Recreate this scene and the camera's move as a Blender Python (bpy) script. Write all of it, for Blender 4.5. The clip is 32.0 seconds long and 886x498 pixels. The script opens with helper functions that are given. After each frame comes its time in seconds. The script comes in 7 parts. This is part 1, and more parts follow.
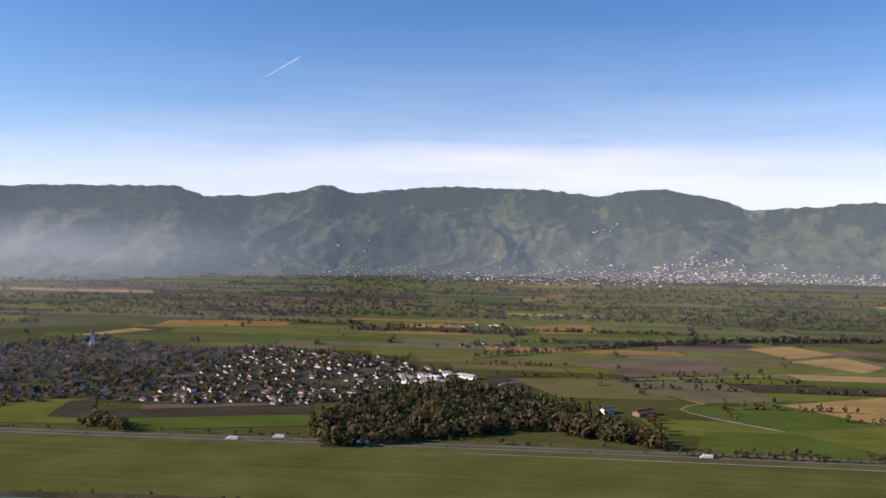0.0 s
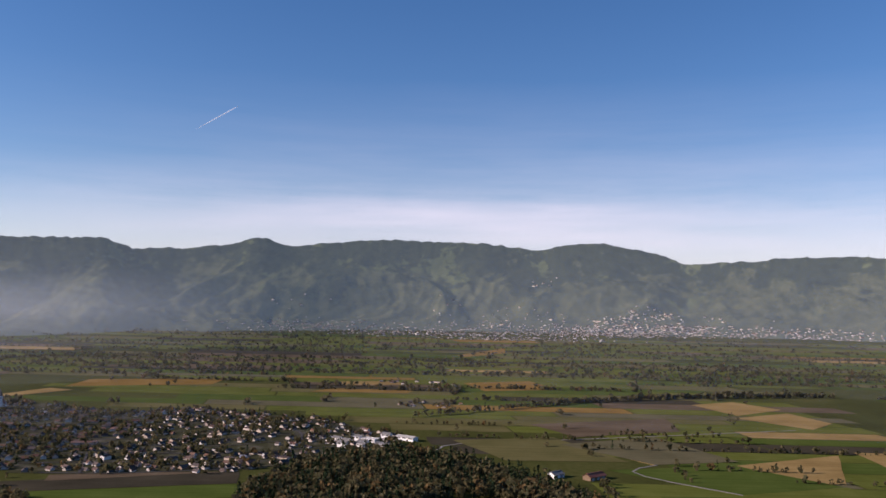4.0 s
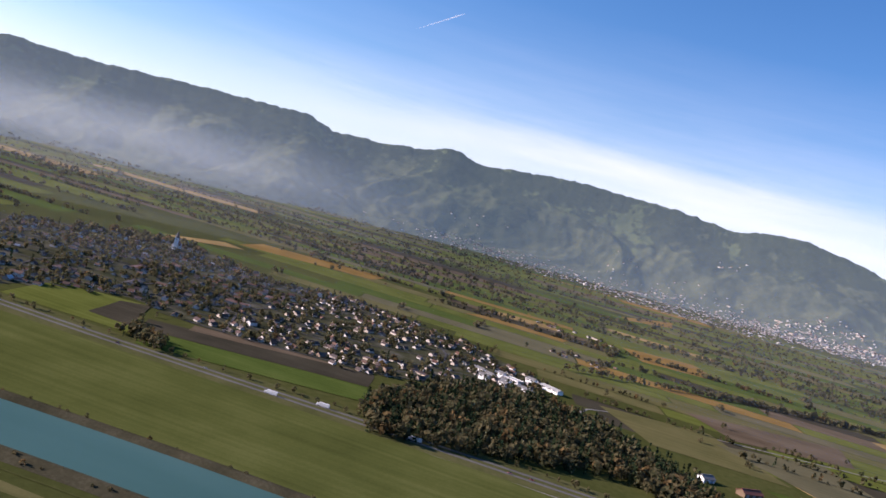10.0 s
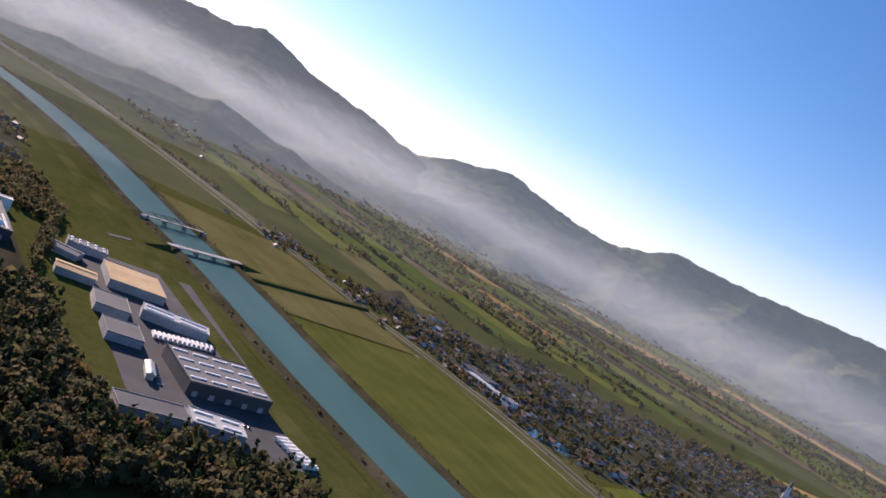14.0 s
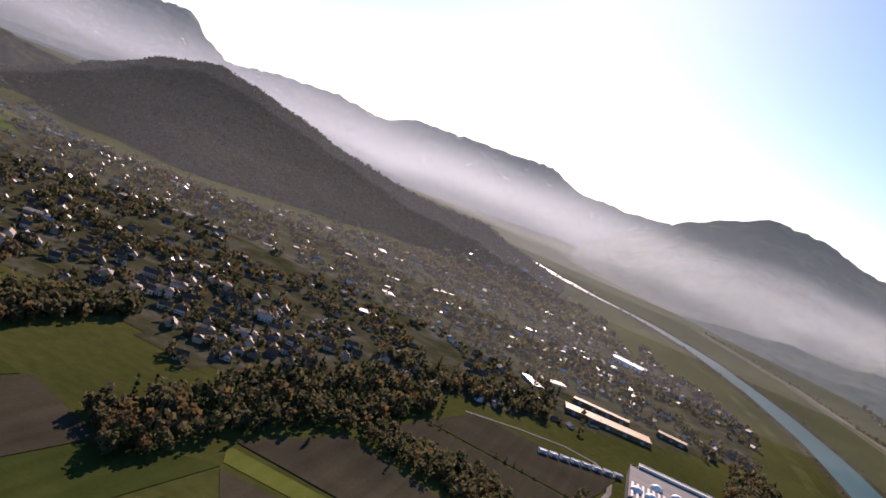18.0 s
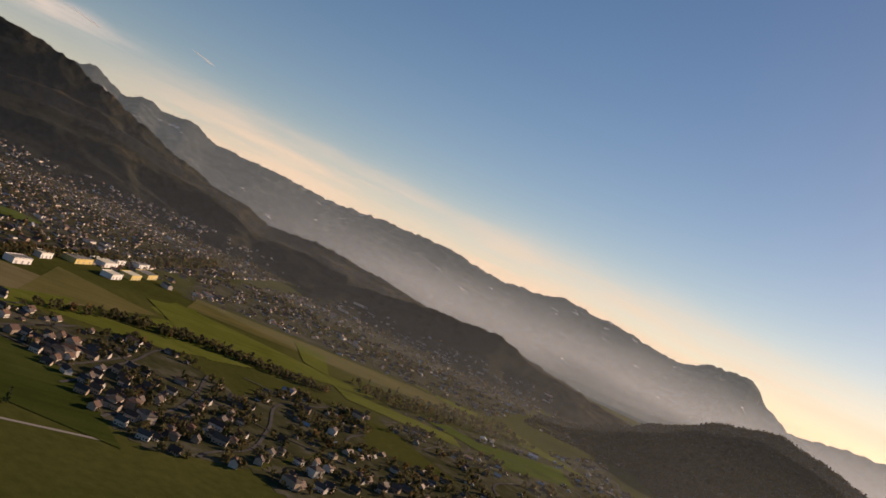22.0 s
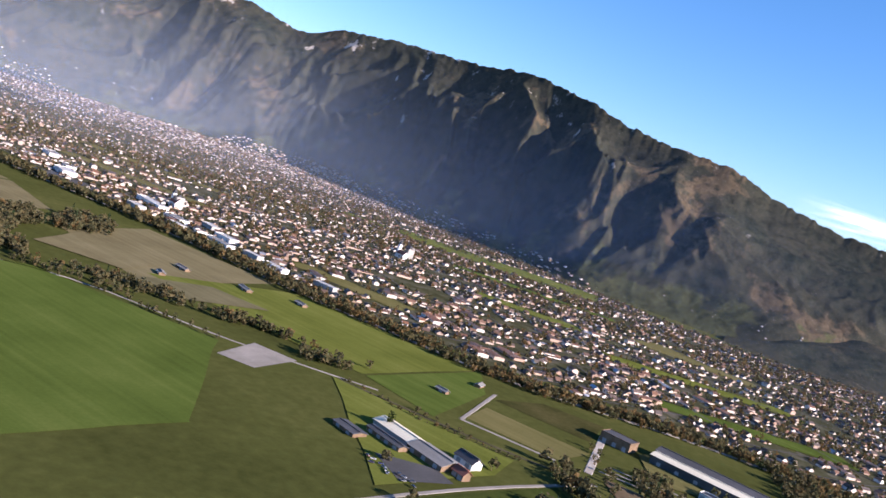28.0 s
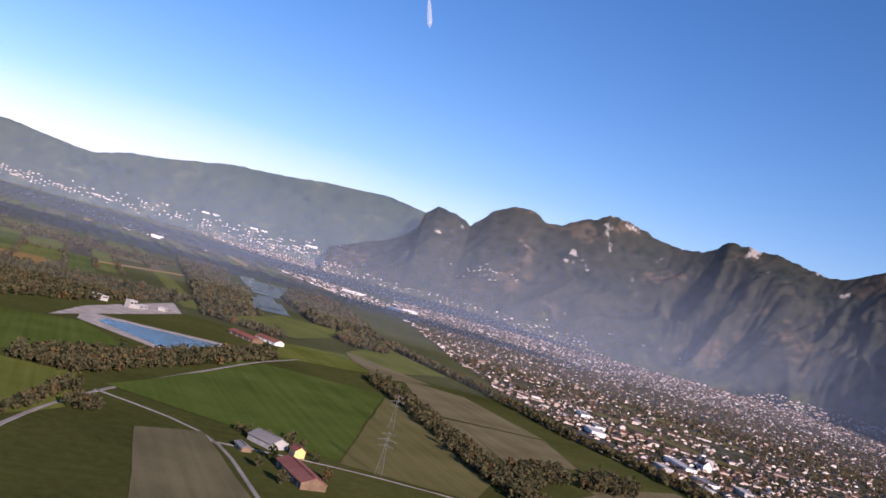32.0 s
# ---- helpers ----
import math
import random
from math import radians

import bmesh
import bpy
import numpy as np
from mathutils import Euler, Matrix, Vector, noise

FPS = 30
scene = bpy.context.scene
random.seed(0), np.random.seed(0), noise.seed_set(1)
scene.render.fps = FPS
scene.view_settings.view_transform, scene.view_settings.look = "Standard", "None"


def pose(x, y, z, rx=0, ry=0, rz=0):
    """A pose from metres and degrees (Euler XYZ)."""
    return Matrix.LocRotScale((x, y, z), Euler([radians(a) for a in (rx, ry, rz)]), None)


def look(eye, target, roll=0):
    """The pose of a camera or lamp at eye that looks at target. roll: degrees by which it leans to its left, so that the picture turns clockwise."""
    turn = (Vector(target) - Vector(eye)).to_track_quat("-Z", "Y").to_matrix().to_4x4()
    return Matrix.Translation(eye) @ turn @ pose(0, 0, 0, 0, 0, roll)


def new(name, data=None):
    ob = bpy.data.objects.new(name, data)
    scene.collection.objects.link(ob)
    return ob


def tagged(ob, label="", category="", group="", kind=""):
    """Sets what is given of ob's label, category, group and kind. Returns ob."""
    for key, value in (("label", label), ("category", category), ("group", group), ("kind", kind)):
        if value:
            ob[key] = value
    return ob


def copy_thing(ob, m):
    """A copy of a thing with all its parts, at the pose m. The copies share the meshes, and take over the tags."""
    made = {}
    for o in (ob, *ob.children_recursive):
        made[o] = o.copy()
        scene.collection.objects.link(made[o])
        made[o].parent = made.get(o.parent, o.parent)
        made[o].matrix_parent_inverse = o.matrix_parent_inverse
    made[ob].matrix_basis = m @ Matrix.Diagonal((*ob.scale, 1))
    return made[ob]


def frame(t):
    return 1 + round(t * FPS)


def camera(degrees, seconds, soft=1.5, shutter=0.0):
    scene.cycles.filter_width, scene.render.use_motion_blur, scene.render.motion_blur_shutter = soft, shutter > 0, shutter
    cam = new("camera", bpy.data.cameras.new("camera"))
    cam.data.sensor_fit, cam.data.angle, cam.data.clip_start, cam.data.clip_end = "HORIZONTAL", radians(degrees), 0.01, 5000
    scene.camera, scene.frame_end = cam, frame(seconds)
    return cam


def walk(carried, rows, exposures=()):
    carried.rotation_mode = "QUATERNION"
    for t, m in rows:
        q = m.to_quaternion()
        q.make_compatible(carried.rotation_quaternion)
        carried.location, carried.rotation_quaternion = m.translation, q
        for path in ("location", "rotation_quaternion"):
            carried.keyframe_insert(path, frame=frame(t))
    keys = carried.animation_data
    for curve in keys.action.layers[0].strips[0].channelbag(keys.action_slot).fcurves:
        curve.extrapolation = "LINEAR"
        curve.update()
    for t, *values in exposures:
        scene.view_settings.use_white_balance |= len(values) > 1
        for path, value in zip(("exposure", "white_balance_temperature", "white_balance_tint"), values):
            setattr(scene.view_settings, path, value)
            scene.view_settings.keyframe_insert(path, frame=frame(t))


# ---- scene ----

# ---- camera ----
cam = camera(54.0, 32.0, soft=1.6)
walk(cam, [
    (0, pose(-103.11, -12.2, 238.92, 89.463, -1.087, -84.156)),
    (0.5, pose(-94.39, -10.89, 238.73, 90.867, 0.268, -85.585)),
    (1, pose(-85.67, -9.59, 238.54, 92.083, 1.386, -86.93)),
    (1.5, pose(-76.96, -8.34, 238.34, 92.931, -0.825, -86.198)),
    (2, pose(-68.26, -7.13, 238.13, 93.516, -1.217, -86.506)),
    (2.5, pose(-59.58, -5.97, 237.9, 93.932, -1.571, -87.919)),
    (4.5, pose(-25.39, -2.5, 236.57, 92.503, -0.706, -88.659)),
    (5, pose(-16.9, -1.71, 236.15, 91.524, -0.184, -89.544)),
    (5.5, pose(-8.43, -0.9, 235.72, 90.427, 0.489, -89.915)),
    (6, pose(0, 0, 235.28, 89.414, 1.316, -90.013)),
    (6.5, pose(8.4, 1.05, 234.84, 88.307, 1.29, -90.318)),
    (7, pose(16.78, 2.3, 234.39, 87.71, -1.886, -90.311)),
    (7.5, pose(25.13, 3.82, 233.93, 87.821, -6.843, -89)),
    (8, pose(33.46, 5.62, 233.44, 88.507, -12.557, -86.244)),
    (8.5, pose(41.75, 7.66, 232.9, 88.122, -13.958, -84.088)),
    (9, pose(50.02, 10, 232.31, 87.623, -13.635, -83.309)),
    (9.5, pose(58.24, 12.66, 231.66, 87.376, -12.896, -81.352)),
    (10, pose(66.36, 15.65, 230.96, 87.148, -15.42, -76.474)),
    (10.5, pose(74.32, 19.01, 230.22, 86.87, -17.643, -70.899)),
    (11, pose(82.09, 22.74, 229.44, 86.34, -19.635, -65.821)),
    (11.5, pose(89.61, 26.85, 228.65, 86.002, -21.552, -60.246)),
    (12, pose(96.82, 31.34, 227.84, 86.365, -23.055, -54.503)),
    (12.5, pose(103.72, 36.23, 227.02, 86.266, -23.212, -50.608)),
    (13, pose(110.24, 41.5, 226.2, 86.437, -24.248, -46.408)),
    (13.5, pose(116.36, 47.11, 225.39, 86.326, -25.623, -39.751)),
    (15.5, pose(130.42, 75.81, 222.27, 82.978, -28.698, -13.058)),
    (16, pose(131.41, 83.99, 221.48, 82.073, -26.939, -5.443)),
    (16.5, pose(131.98, 92.27, 220.7, 81.433, -26.131, 1.467)),
    (17, pose(132, 100.62, 219.94, 81.576, -25.54, 7.605)),
    (17.5, pose(131.41, 109, 219.2, 82.635, -24.515, 12.042)),
    (18, pose(130.19, 117.34, 218.5, 84.106, -22.105, 16.412)),
    (18.5, pose(128.38, 125.57, 217.85, 85.443, -20.576, 21.628)),
    (19, pose(125.96, 133.62, 217.23, 86.976, -19.227, 26.281)),
    (19.5, pose(122.91, 141.41, 216.64, 88.787, -19.287, 30.218)),
    (20, pose(119.23, 148.88, 216.09, 90.352, -20.962, 34.247)),
    (20.5, pose(114.89, 155.96, 215.58, 91.258, -21.668, 39.487)),
    (21, pose(109.91, 162.56, 215.09, 91.782, -23.724, 45.5)),
    (21.5, pose(104.31, 168.64, 214.62, 92.111, -25.558, 50.302)),
    (22, pose(98.19, 174.12, 214.14, 92.418, -24.666, 54.612)),
    (22.5, pose(91.62, 178.98, 213.62, 92.166, -23.49, 59.627)),
    (23, pose(84.69, 183.14, 213.04, 91.204, -22.952, 65.702)),
    (23.5, pose(77.43, 186.54, 212.39, 89.49, -22.683, 72.248)),
    (24, pose(69.93, 189.24, 211.69, 88.1, -22.323, 79.026)),
    (24.5, pose(62.21, 191.25, 210.95, 87.028, -21.297, 84.98)),
    (25, pose(54.34, 192.59, 210.18, 86.194, -21.023, 90.669)),
    (25.5, pose(46.38, 193.33, 209.39, 85.786, -20.044, 95.677)),
    (26, pose(38.38, 193.51, 208.58, 85.453, -19.846, 100.853)),
    (26.5, pose(30.37, 193.24, 207.78, 84.907, -19.545, 106.329)),
    (28.5, pose(-0.27, 182.75, 204.79, 85.983, -18.144, 126.02)),
    (29, pose(-7.13, 178.02, 204.08, 86.64, -17.977, 130.944)),
    (29.5, pose(-13.84, 172.94, 203.39, 87.31, -17.188, 135.367)),
    (30, pose(-20.4, 167.55, 202.72, 88.023, -16.618, 139.613)),
    (30.5, pose(-26.76, 161.89, 202.08, 88.997, -16.101, 143.701)),
    (31, pose(-32.98, 156.08, 201.45, 90.028, -14.91, 147.505)),
    (31.5, pose(-39.15, 150.19, 200.83, 91.116, -14.522, 151.784)),
    (32, pose(-45.33, 144.28, 200.21, 92.016, -15.127, 156.219)),
], exposures=[
    (0, 0.8, 6500, 30), (2, 0.52, 6600, 31), (5, 0.45, 6600, 31), (9, 0.85, 6200, 30), (13, 0.95, 6500, 33), (16, 0.85, 6900, 32.5), (18, 0.8, 7000, 34), (20, 0.5, 8700, 28), (22, 0.08, 9200, 28.5),
    (23.5, 0.1, 8300, 30), (25, 1.05, 7400, 29), (26.5, 1.25, 7100, 30), (28.5, 1.5, 6200, 27), (30, 1.4, 6450, 31), (31, 0.97, 6450, 34.5), (32, 0.67, 6350, 36),
])

# ---- world, sun ----
SUN_AZ, SUN_EL = 100.0, 21.5
world = bpy.data.worlds.new("sky")
scene.world = world
world.use_nodes = True

def world_nodes():
    nt = world.node_tree
    nt.nodes.clear()
    sky = nt.nodes.new("ShaderNodeTexSky")
    sky.sky_type = "NISHITA"
    sky.sun_disc = False
    sky.sun_elevation = radians(SUN_EL)
    sky.sun_rotation = radians(90 - SUN_AZ)
    sky.altitude = 900
    sky.air_density, sky.dust_density, sky.ozone_density = 1.0, 0.35, 3.0
    sat = nt.nodes.new("ShaderNodeHueSaturation")
    sat.inputs["Saturation"].default_value = 1.25
    nt.links.new(sky.outputs["Color"], sat.inputs["Color"])
    # thin cirrus: a pale bank over the wide valley, a low bank over the far ranges, one bright lens beside the mountain
    tc = nt.nodes.new("ShaderNodeTexCoord")
    sep = nt.nodes.new("ShaderNodeSeparateXYZ")
    nt.links.new(tc.outputs["Generated"], sep.inputs[0])
    turn = maths(nt, "ADD", maths(nt, "DIVIDE", maths(nt, "ARCTAN2", sep.outputs["Y"], sep.outputs["X"]), 2 * math.pi), 0.5)

    def by_azimuth(pairs):
        return ramp(nt, turn, [(((a + 180) % 360) / 360, (v, v, v)) for a, v in pairs])

    def by_height(pairs):
        wave = maths(nt, "MULTIPLY", maths(nt, "SUBTRACT", noise_tex(nt, 3.0, 5.0, 0.6, "Generated", (1.0, 1.0, 2.0)), 0.5), 0.05)
        return ramp(nt, maths(nt, "ADD", sep.outputs["Z"], wave), [(math.sin(radians(e)), (v, v, v)) for e, v in pairs])

    wisp = ramp(nt, noise_tex(nt, 2.2, 6.0, 0.62, "Generated", (1.0, 1.0, 13.0)), [(0.32, (0.35, 0.35, 0.35)), (0.70, (1.0, 1.0, 1.0))])
    thread = ramp(nt, noise_tex(nt, 5.0, 6.0, 0.65, "Generated", (1.0, 1.0, 16.0)), [(0.40, (0.0, 0.0, 0.0)), (0.60, (1.0, 1.0, 1.0))])
    streak = ramp(nt, noise_tex(nt, 4.2, 6.0, 0.64, "Generated", (1.0, 1.0, 15.0)), [(0.40, (0.25, 0.25, 0.25)), (0.58, (1.0, 1.0, 1.0))])
    bank_east = maths(nt, "MULTIPLY", maths(nt, "MULTIPLY", by_azimuth([(-60, 0.0), (-30, 0.6), (-5, 0.75), (12, 0.6), (30, 0.2), (48, 0.0)]), by_height([(0, 0.45), (4, 0.75), (5.5, 0.8), (7.5, 0.3), (10, 0.12), (14, 0.0)])), wisp)
    bank_west = maths(nt, "MULTIPLY", maths(nt, "MULTIPLY", by_azimuth([(95, 0.0), (120, 0.5), (140, 0.85), (154, 0.9), (163, 0.55), (171, 0.0)]), by_height([(0, 0.9), (3.0, 0.95), (4.4, 0.5), (5.6, 0.0)])), streak)
    lens = maths(nt, "MULTIPLY", maths(nt, "MULTIPLY", by_azimuth([(-180, 0.95), (-174.5, 0.95), (-171, 0.0), (167, 0.0), (175, 0.6), (179.9, 0.95)]), by_height([(4.3, 0.0), (5.1, 0.95), (5.6, 0.9), (6.3, 0.0)])), thread)
    haze = maths(nt, "MULTIPLY", by_azimuth([(-130, 0.0), (-100, 0.55), (-50, 0.3)]), by_height([(0, 0.9), (3, 0.7), (6.5, 0.0)]))
    col = mix_col(nt, bank_east, sat.outputs["Color"], (8.6, 8.5, 8.9))
    col = mix_col(nt, haze, col, (8.0, 8.4, 8.8))
    col = mix_col(nt, bank_west, col, (9.2, 8.2, 7.0))
    col = mix_col(nt, lens, col, (10.0, 9.6, 9.2))
    bg = nt.nodes.new("ShaderNodeBackground")
    bg.inputs["Strength"].default_value = 0.085
    out = nt.nodes.new("ShaderNodeOutputWorld")
    nt.links.new(col, bg.inputs["Color"])
    nt.links.new(bg.outputs["Background"], out.inputs["Surface"])


sun_data = bpy.data.lights.new("sun", "SUN")
sun_data.energy = 4.8
sun_data.angle = radians(0.53)
sun_data.color = (1.0, 0.9, 0.76)
sun = new("sun", sun_data)
_a, _e = radians(SUN_AZ), radians(SUN_EL)
SUN_DIR = Vector((math.cos(_a) * math.cos(_e), math.sin(_a) * math.cos(_e), math.sin(_e)))
sun.matrix_world = look(SUN_DIR * 900, (0, 0, 0))


# ---- lie of the land, drawn in to fit the camera's view ----
EYE_H = 222.0
FLAT, SPAN = 1800.0, 2900.0


def squeeze(r):
    """Distances past FLAT draw together towards the hills, to fit the camera's reach."""
    return r if r < FLAT else FLAT + SPAN * (1 - math.exp(-(r - FLAT) / SPAN))


def lie(x, y, h=0.0):
    """Place and size factor of a spot of the valley floor; the far floor is raised and shrunk to keep its angles from
    the camera.
    """
    r = math.hypot(x, y)
    if r < FLAT:
        return Vector((x, y, h)), 1.0
    s = squeeze(r) / r
    return Vector((x * s, y * s, EYE_H * (1 - s) + h * s)), s


def floor_z(r):
    """Height of the valley floor at the drawn-together distance r."""
    if r <= FLAT:
        return 0.0
    k = min(0.985, (r - FLAT) / SPAN)
    rr = FLAT - SPAN * math.log(1 - k)
    return EYE_H * (1 - r / rr)


def table(pairs, a):
    """Value at azimuth a from (azimuth, value) pairs, eased between them."""
    if a <= pairs[0][0]:
        return pairs[0][1]
    for (a0, v0), (a1, v1) in zip(pairs, pairs[1:]):
        if a <= a1:
            k = (a - a0) / (a1 - a0)
            k = 0.4 * k + 0.6 * k * k * (3 - 2 * k)
            return v0 + (v1 - v0) * k
    return pairs[-1][1]


# ---- materials ----
def nodes_of(name):
    m = bpy.data.materials.new(name)
    m.use_nodes = True
    nt = m.node_tree
    return m, nt, nt.nodes["Principled BSDF"]


def ramp(nt, fac, stops):
    r = nt.nodes.new("ShaderNodeValToRGB")
    el = r.color_ramp.elements
    el[0].position, el[0].color = stops[0][0], (*stops[0][1], 1)
    el[1].position, el[1].color = stops[-1][0], (*stops[-1][1], 1)
    for p, c in stops[1:-1]:
        e = el.new(p)
        e.color = (*c, 1)
    nt.links.new(fac, r.inputs["Fac"])
    return r.outputs["Color"]


def noise_tex(nt, scale, detail=4.0, rough=0.6, coord="Object", stretch=None, rot=0.0):
    tc = nt.nodes.new("ShaderNodeTexCoord")
    n = nt.nodes.new("ShaderNodeTexNoise")
    n.inputs["Scale"].default_value = scale
    n.inputs["Detail"].default_value = detail
    n.inputs["Roughness"].default_value = rough
    src = tc.outputs[coord]
    if stretch:
        mp = nt.nodes.new("ShaderNodeMapping")
        mp.inputs["Scale"].default_value = stretch
        mp.inputs["Rotation"].default_value = (0, 0, radians(rot))
        nt.links.new(src, mp.inputs["Vector"])
        src = mp.outputs["Vector"]
    nt.links.new(src, n.inputs["Vector"])
    return n.outputs["Fac"]


def mix_col(nt, fac, a, b, mode="MIX"):
    m = nt.nodes.new("ShaderNodeMix")
    m.data_type, m.blend_type = "RGBA", mode
    for sock, v in ((m.inputs["Factor"], fac), (m.inputs["A"], a), (m.inputs["B"], b)):
        if isinstance(v, (int, float)):
            sock.default_value = v
        elif isinstance(v, tuple):
            sock.default_value = (*v, 1)
        else:
            nt.links.new(v, sock)
    return m.outputs["Result"]


def maths(nt, op, a, b=0.5):
    m = nt.nodes.new("ShaderNodeMath")
    m.operation = op
    for sock, v in ((m.inputs[0], a), (m.inputs[1], b)):
        if isinstance(v, (int, float)):
            sock.default_value = v
        else:
            nt.links.new(v, sock)
    return m.outputs[0]


def bump(nt, bsdf, height, strength=0.3, distance=1.0):
    b = nt.nodes.new("ShaderNodeBump")
    b.inputs["Strength"].default_value = strength
    b.inputs["Distance"].default_value = distance
    nt.links.new(height, b.inputs["Height"])
    nt.links.new(b.outputs["Normal"], bsdf.inputs["Normal"])


def two_scale(name, dark, mid, light, big, fine, rough=0.9, relief=0.3, deep=0.5, stretch=None, rot=0.0, metal=0.0, spec=0.3):
    """A matt surface that varies at a large and a small scale."""
    m, nt, b = nodes_of(name)
    a = noise_tex(nt, big, 3.0, 0.55, stretch=stretch, rot=rot)
    c = noise_tex(nt, fine, 5.0, 0.65)
    f = maths(nt, "ADD", maths(nt, "MULTIPLY", a, 0.62), maths(nt, "MULTIPLY", c, 0.38))
    col = ramp(nt, f, [(0.34, dark), (0.5, mid), (0.66, light)])
    nt.links.new(col, b.inputs["Base Color"])
    b.inputs["Roughness"].default_value = rough
    b.inputs["Metallic"].default_value = metal
    b.inputs["Specular IOR Level"].default_value = spec
    if relief:
        bump(nt, b, c, relief, deep)
    return m


def per_object(name, colours, rough=0.9, fine=0.8, spec=0.3, island=False):
    """A colour of its own for each object (or each loose piece), with grain."""
    m, nt, b = nodes_of(name)
    if island:
        rnd = nt.nodes.new("ShaderNodeNewGeometry").outputs["Random Per Island"]
    else:
        rnd = nt.nodes.new("ShaderNodeObjectInfo").outputs["Random"]
    n = len(colours)
    col = ramp(nt, rnd, [(i / (n - 1), c) for i, c in enumerate(colours)])
    g = noise_tex(nt, fine, 4.0, 0.65)
    col = mix_col(nt, 0.55, col, ramp(nt, g, [(0.3, (0.45, 0.45, 0.45)), (0.7, (1.0, 1.0, 1.0))]), "MULTIPLY")
    nt.links.new(col, b.inputs["Base Color"])
    b.inputs["Roughness"].default_value = rough
    b.inputs["Specular IOR Level"].default_value = spec
    return m


def far_hill(name, dark, mid, light, haze_light, big=0.012, fine=0.06, rock=0.0, stone=(0.30, 0.27, 0.23), relief=5.0, meadow=0.0):
    """Wooded slope with clearings and, above the height rock, bare stone; on the backdrop ranges emission paints in the
    distance haze.
    """
    m, nt, b = nodes_of(name)
    a = noise_tex(nt, big, 4.0, 0.55)
    c = noise_tex(nt, fine, 6.0, 0.7)
    g = noise_tex(nt, fine * 5, 3.0, 0.6)
    f = maths(nt, "ADD", maths(nt, "MULTIPLY", a, 0.68), maths(nt, "MULTIPLY", c, 0.32))
    col = ramp(nt, f, [(0.36, dark), (0.48, mid), (0.55, mid), (0.60, light), (0.72, mid)])
    if meadow:
        # meadows below, thinning out into the woods above
        tcm = nt.nodes.new("ShaderNodeTexCoord")
        sm = nt.nodes.new("ShaderNodeSeparateXYZ")
        nt.links.new(tcm.outputs["Object"], sm.inputs[0])
        low = maths(nt, "ADD", maths(nt, "MULTIPLY", maths(nt, "SUBTRACT", meadow, sm.outputs["Z"]), 0.0011), noise_tex(nt, 0.0065, 5.0, 0.62))
        lea = ramp(nt, c, [(0.3, (0.056, 0.062, 0.028)), (0.6, (0.086, 0.090, 0.042)), (0.75, (0.11, 0.10, 0.05))])
        col = mix_col(nt, ramp(nt, low, [(0.49, (0.0, 0.0, 0.0)), (0.545, (1.0, 1.0, 1.0))]), col, lea)
    col = mix_col(nt, 0.6, col, ramp(nt, g, [(0.3, (0.5, 0.5, 0.5)), (0.7, (1.0, 1.0, 1.0))]), "MULTIPLY")
    col = mix_col(nt, 0.7, col, ramp(nt, c, [(0.36, (0.42, 0.44, 0.46)), (0.5, (0.85, 0.85, 0.85)), (0.64, (1.0, 1.0, 1.0))]), "MULTIPLY")
    if rock:
        tc = nt.nodes.new("ShaderNodeTexCoord")
        sep = nt.nodes.new("ShaderNodeSeparateXYZ")
        nt.links.new(tc.outputs["Object"], sep.inputs[0])
        high = maths(nt, "MULTIPLY", maths(nt, "SUBTRACT", sep.outputs["Z"], rock), 0.0003)
        bare = maths(nt, "ADD", noise_tex(nt, 0.011, 4.0, 0.6, stretch=(1.0, 1.0, 0.5)), high)
        col = mix_col(nt, ramp(nt, bare, [(0.64, (0.0, 0.0, 0.0)), (0.70, (1.0, 1.0, 1.0))]), col, stone)
    nt.links.new(col, b.inputs["Base Color"])
    b.inputs["Roughness"].default_value = 0.95
    b.inputs["Specular IOR Level"].default_value = 0.0
    bump(nt, b, c, 0.6, relief)
    # distance haze painted as emission; the slopes are no source of light
    if haze_light:
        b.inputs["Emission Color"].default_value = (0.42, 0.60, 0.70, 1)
        b.inputs["Emission Strength"].default_value = haze_light
    return m


world_nodes()

GRASS = two_scale("grass", (0.036, 0.041, 0.012), (0.056, 0.063, 0.018), (0.084, 0.085, 0.028), 0.0035, 0.09, 0.95, 0.5, 0.6, spec=0.0)
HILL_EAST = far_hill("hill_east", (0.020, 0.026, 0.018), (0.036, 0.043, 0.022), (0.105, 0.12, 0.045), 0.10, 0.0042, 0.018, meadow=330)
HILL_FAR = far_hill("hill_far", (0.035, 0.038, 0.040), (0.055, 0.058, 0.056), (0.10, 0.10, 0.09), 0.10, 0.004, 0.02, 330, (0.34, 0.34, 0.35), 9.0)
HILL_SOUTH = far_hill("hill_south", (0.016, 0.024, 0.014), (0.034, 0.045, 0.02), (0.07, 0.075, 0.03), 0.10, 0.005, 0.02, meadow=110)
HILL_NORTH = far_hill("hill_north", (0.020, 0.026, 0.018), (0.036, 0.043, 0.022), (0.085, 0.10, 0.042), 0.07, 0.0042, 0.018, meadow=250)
HILL_NEAR = far_hill("hill_near", (0.038, 0.045, 0.034), (0.056, 0.058, 0.042), (0.095, 0.080, 0.050), 0.0, 0.006, 0.05)
HILL_WEST = far_hill("hill_west", (0.028, 0.036, 0.027), (0.050, 0.051, 0.036), (0.118, 0.090, 0.056), 0.0, 0.0040, 0.022, 520, (0.36, 0.33, 0.29), 9.0, meadow=90)


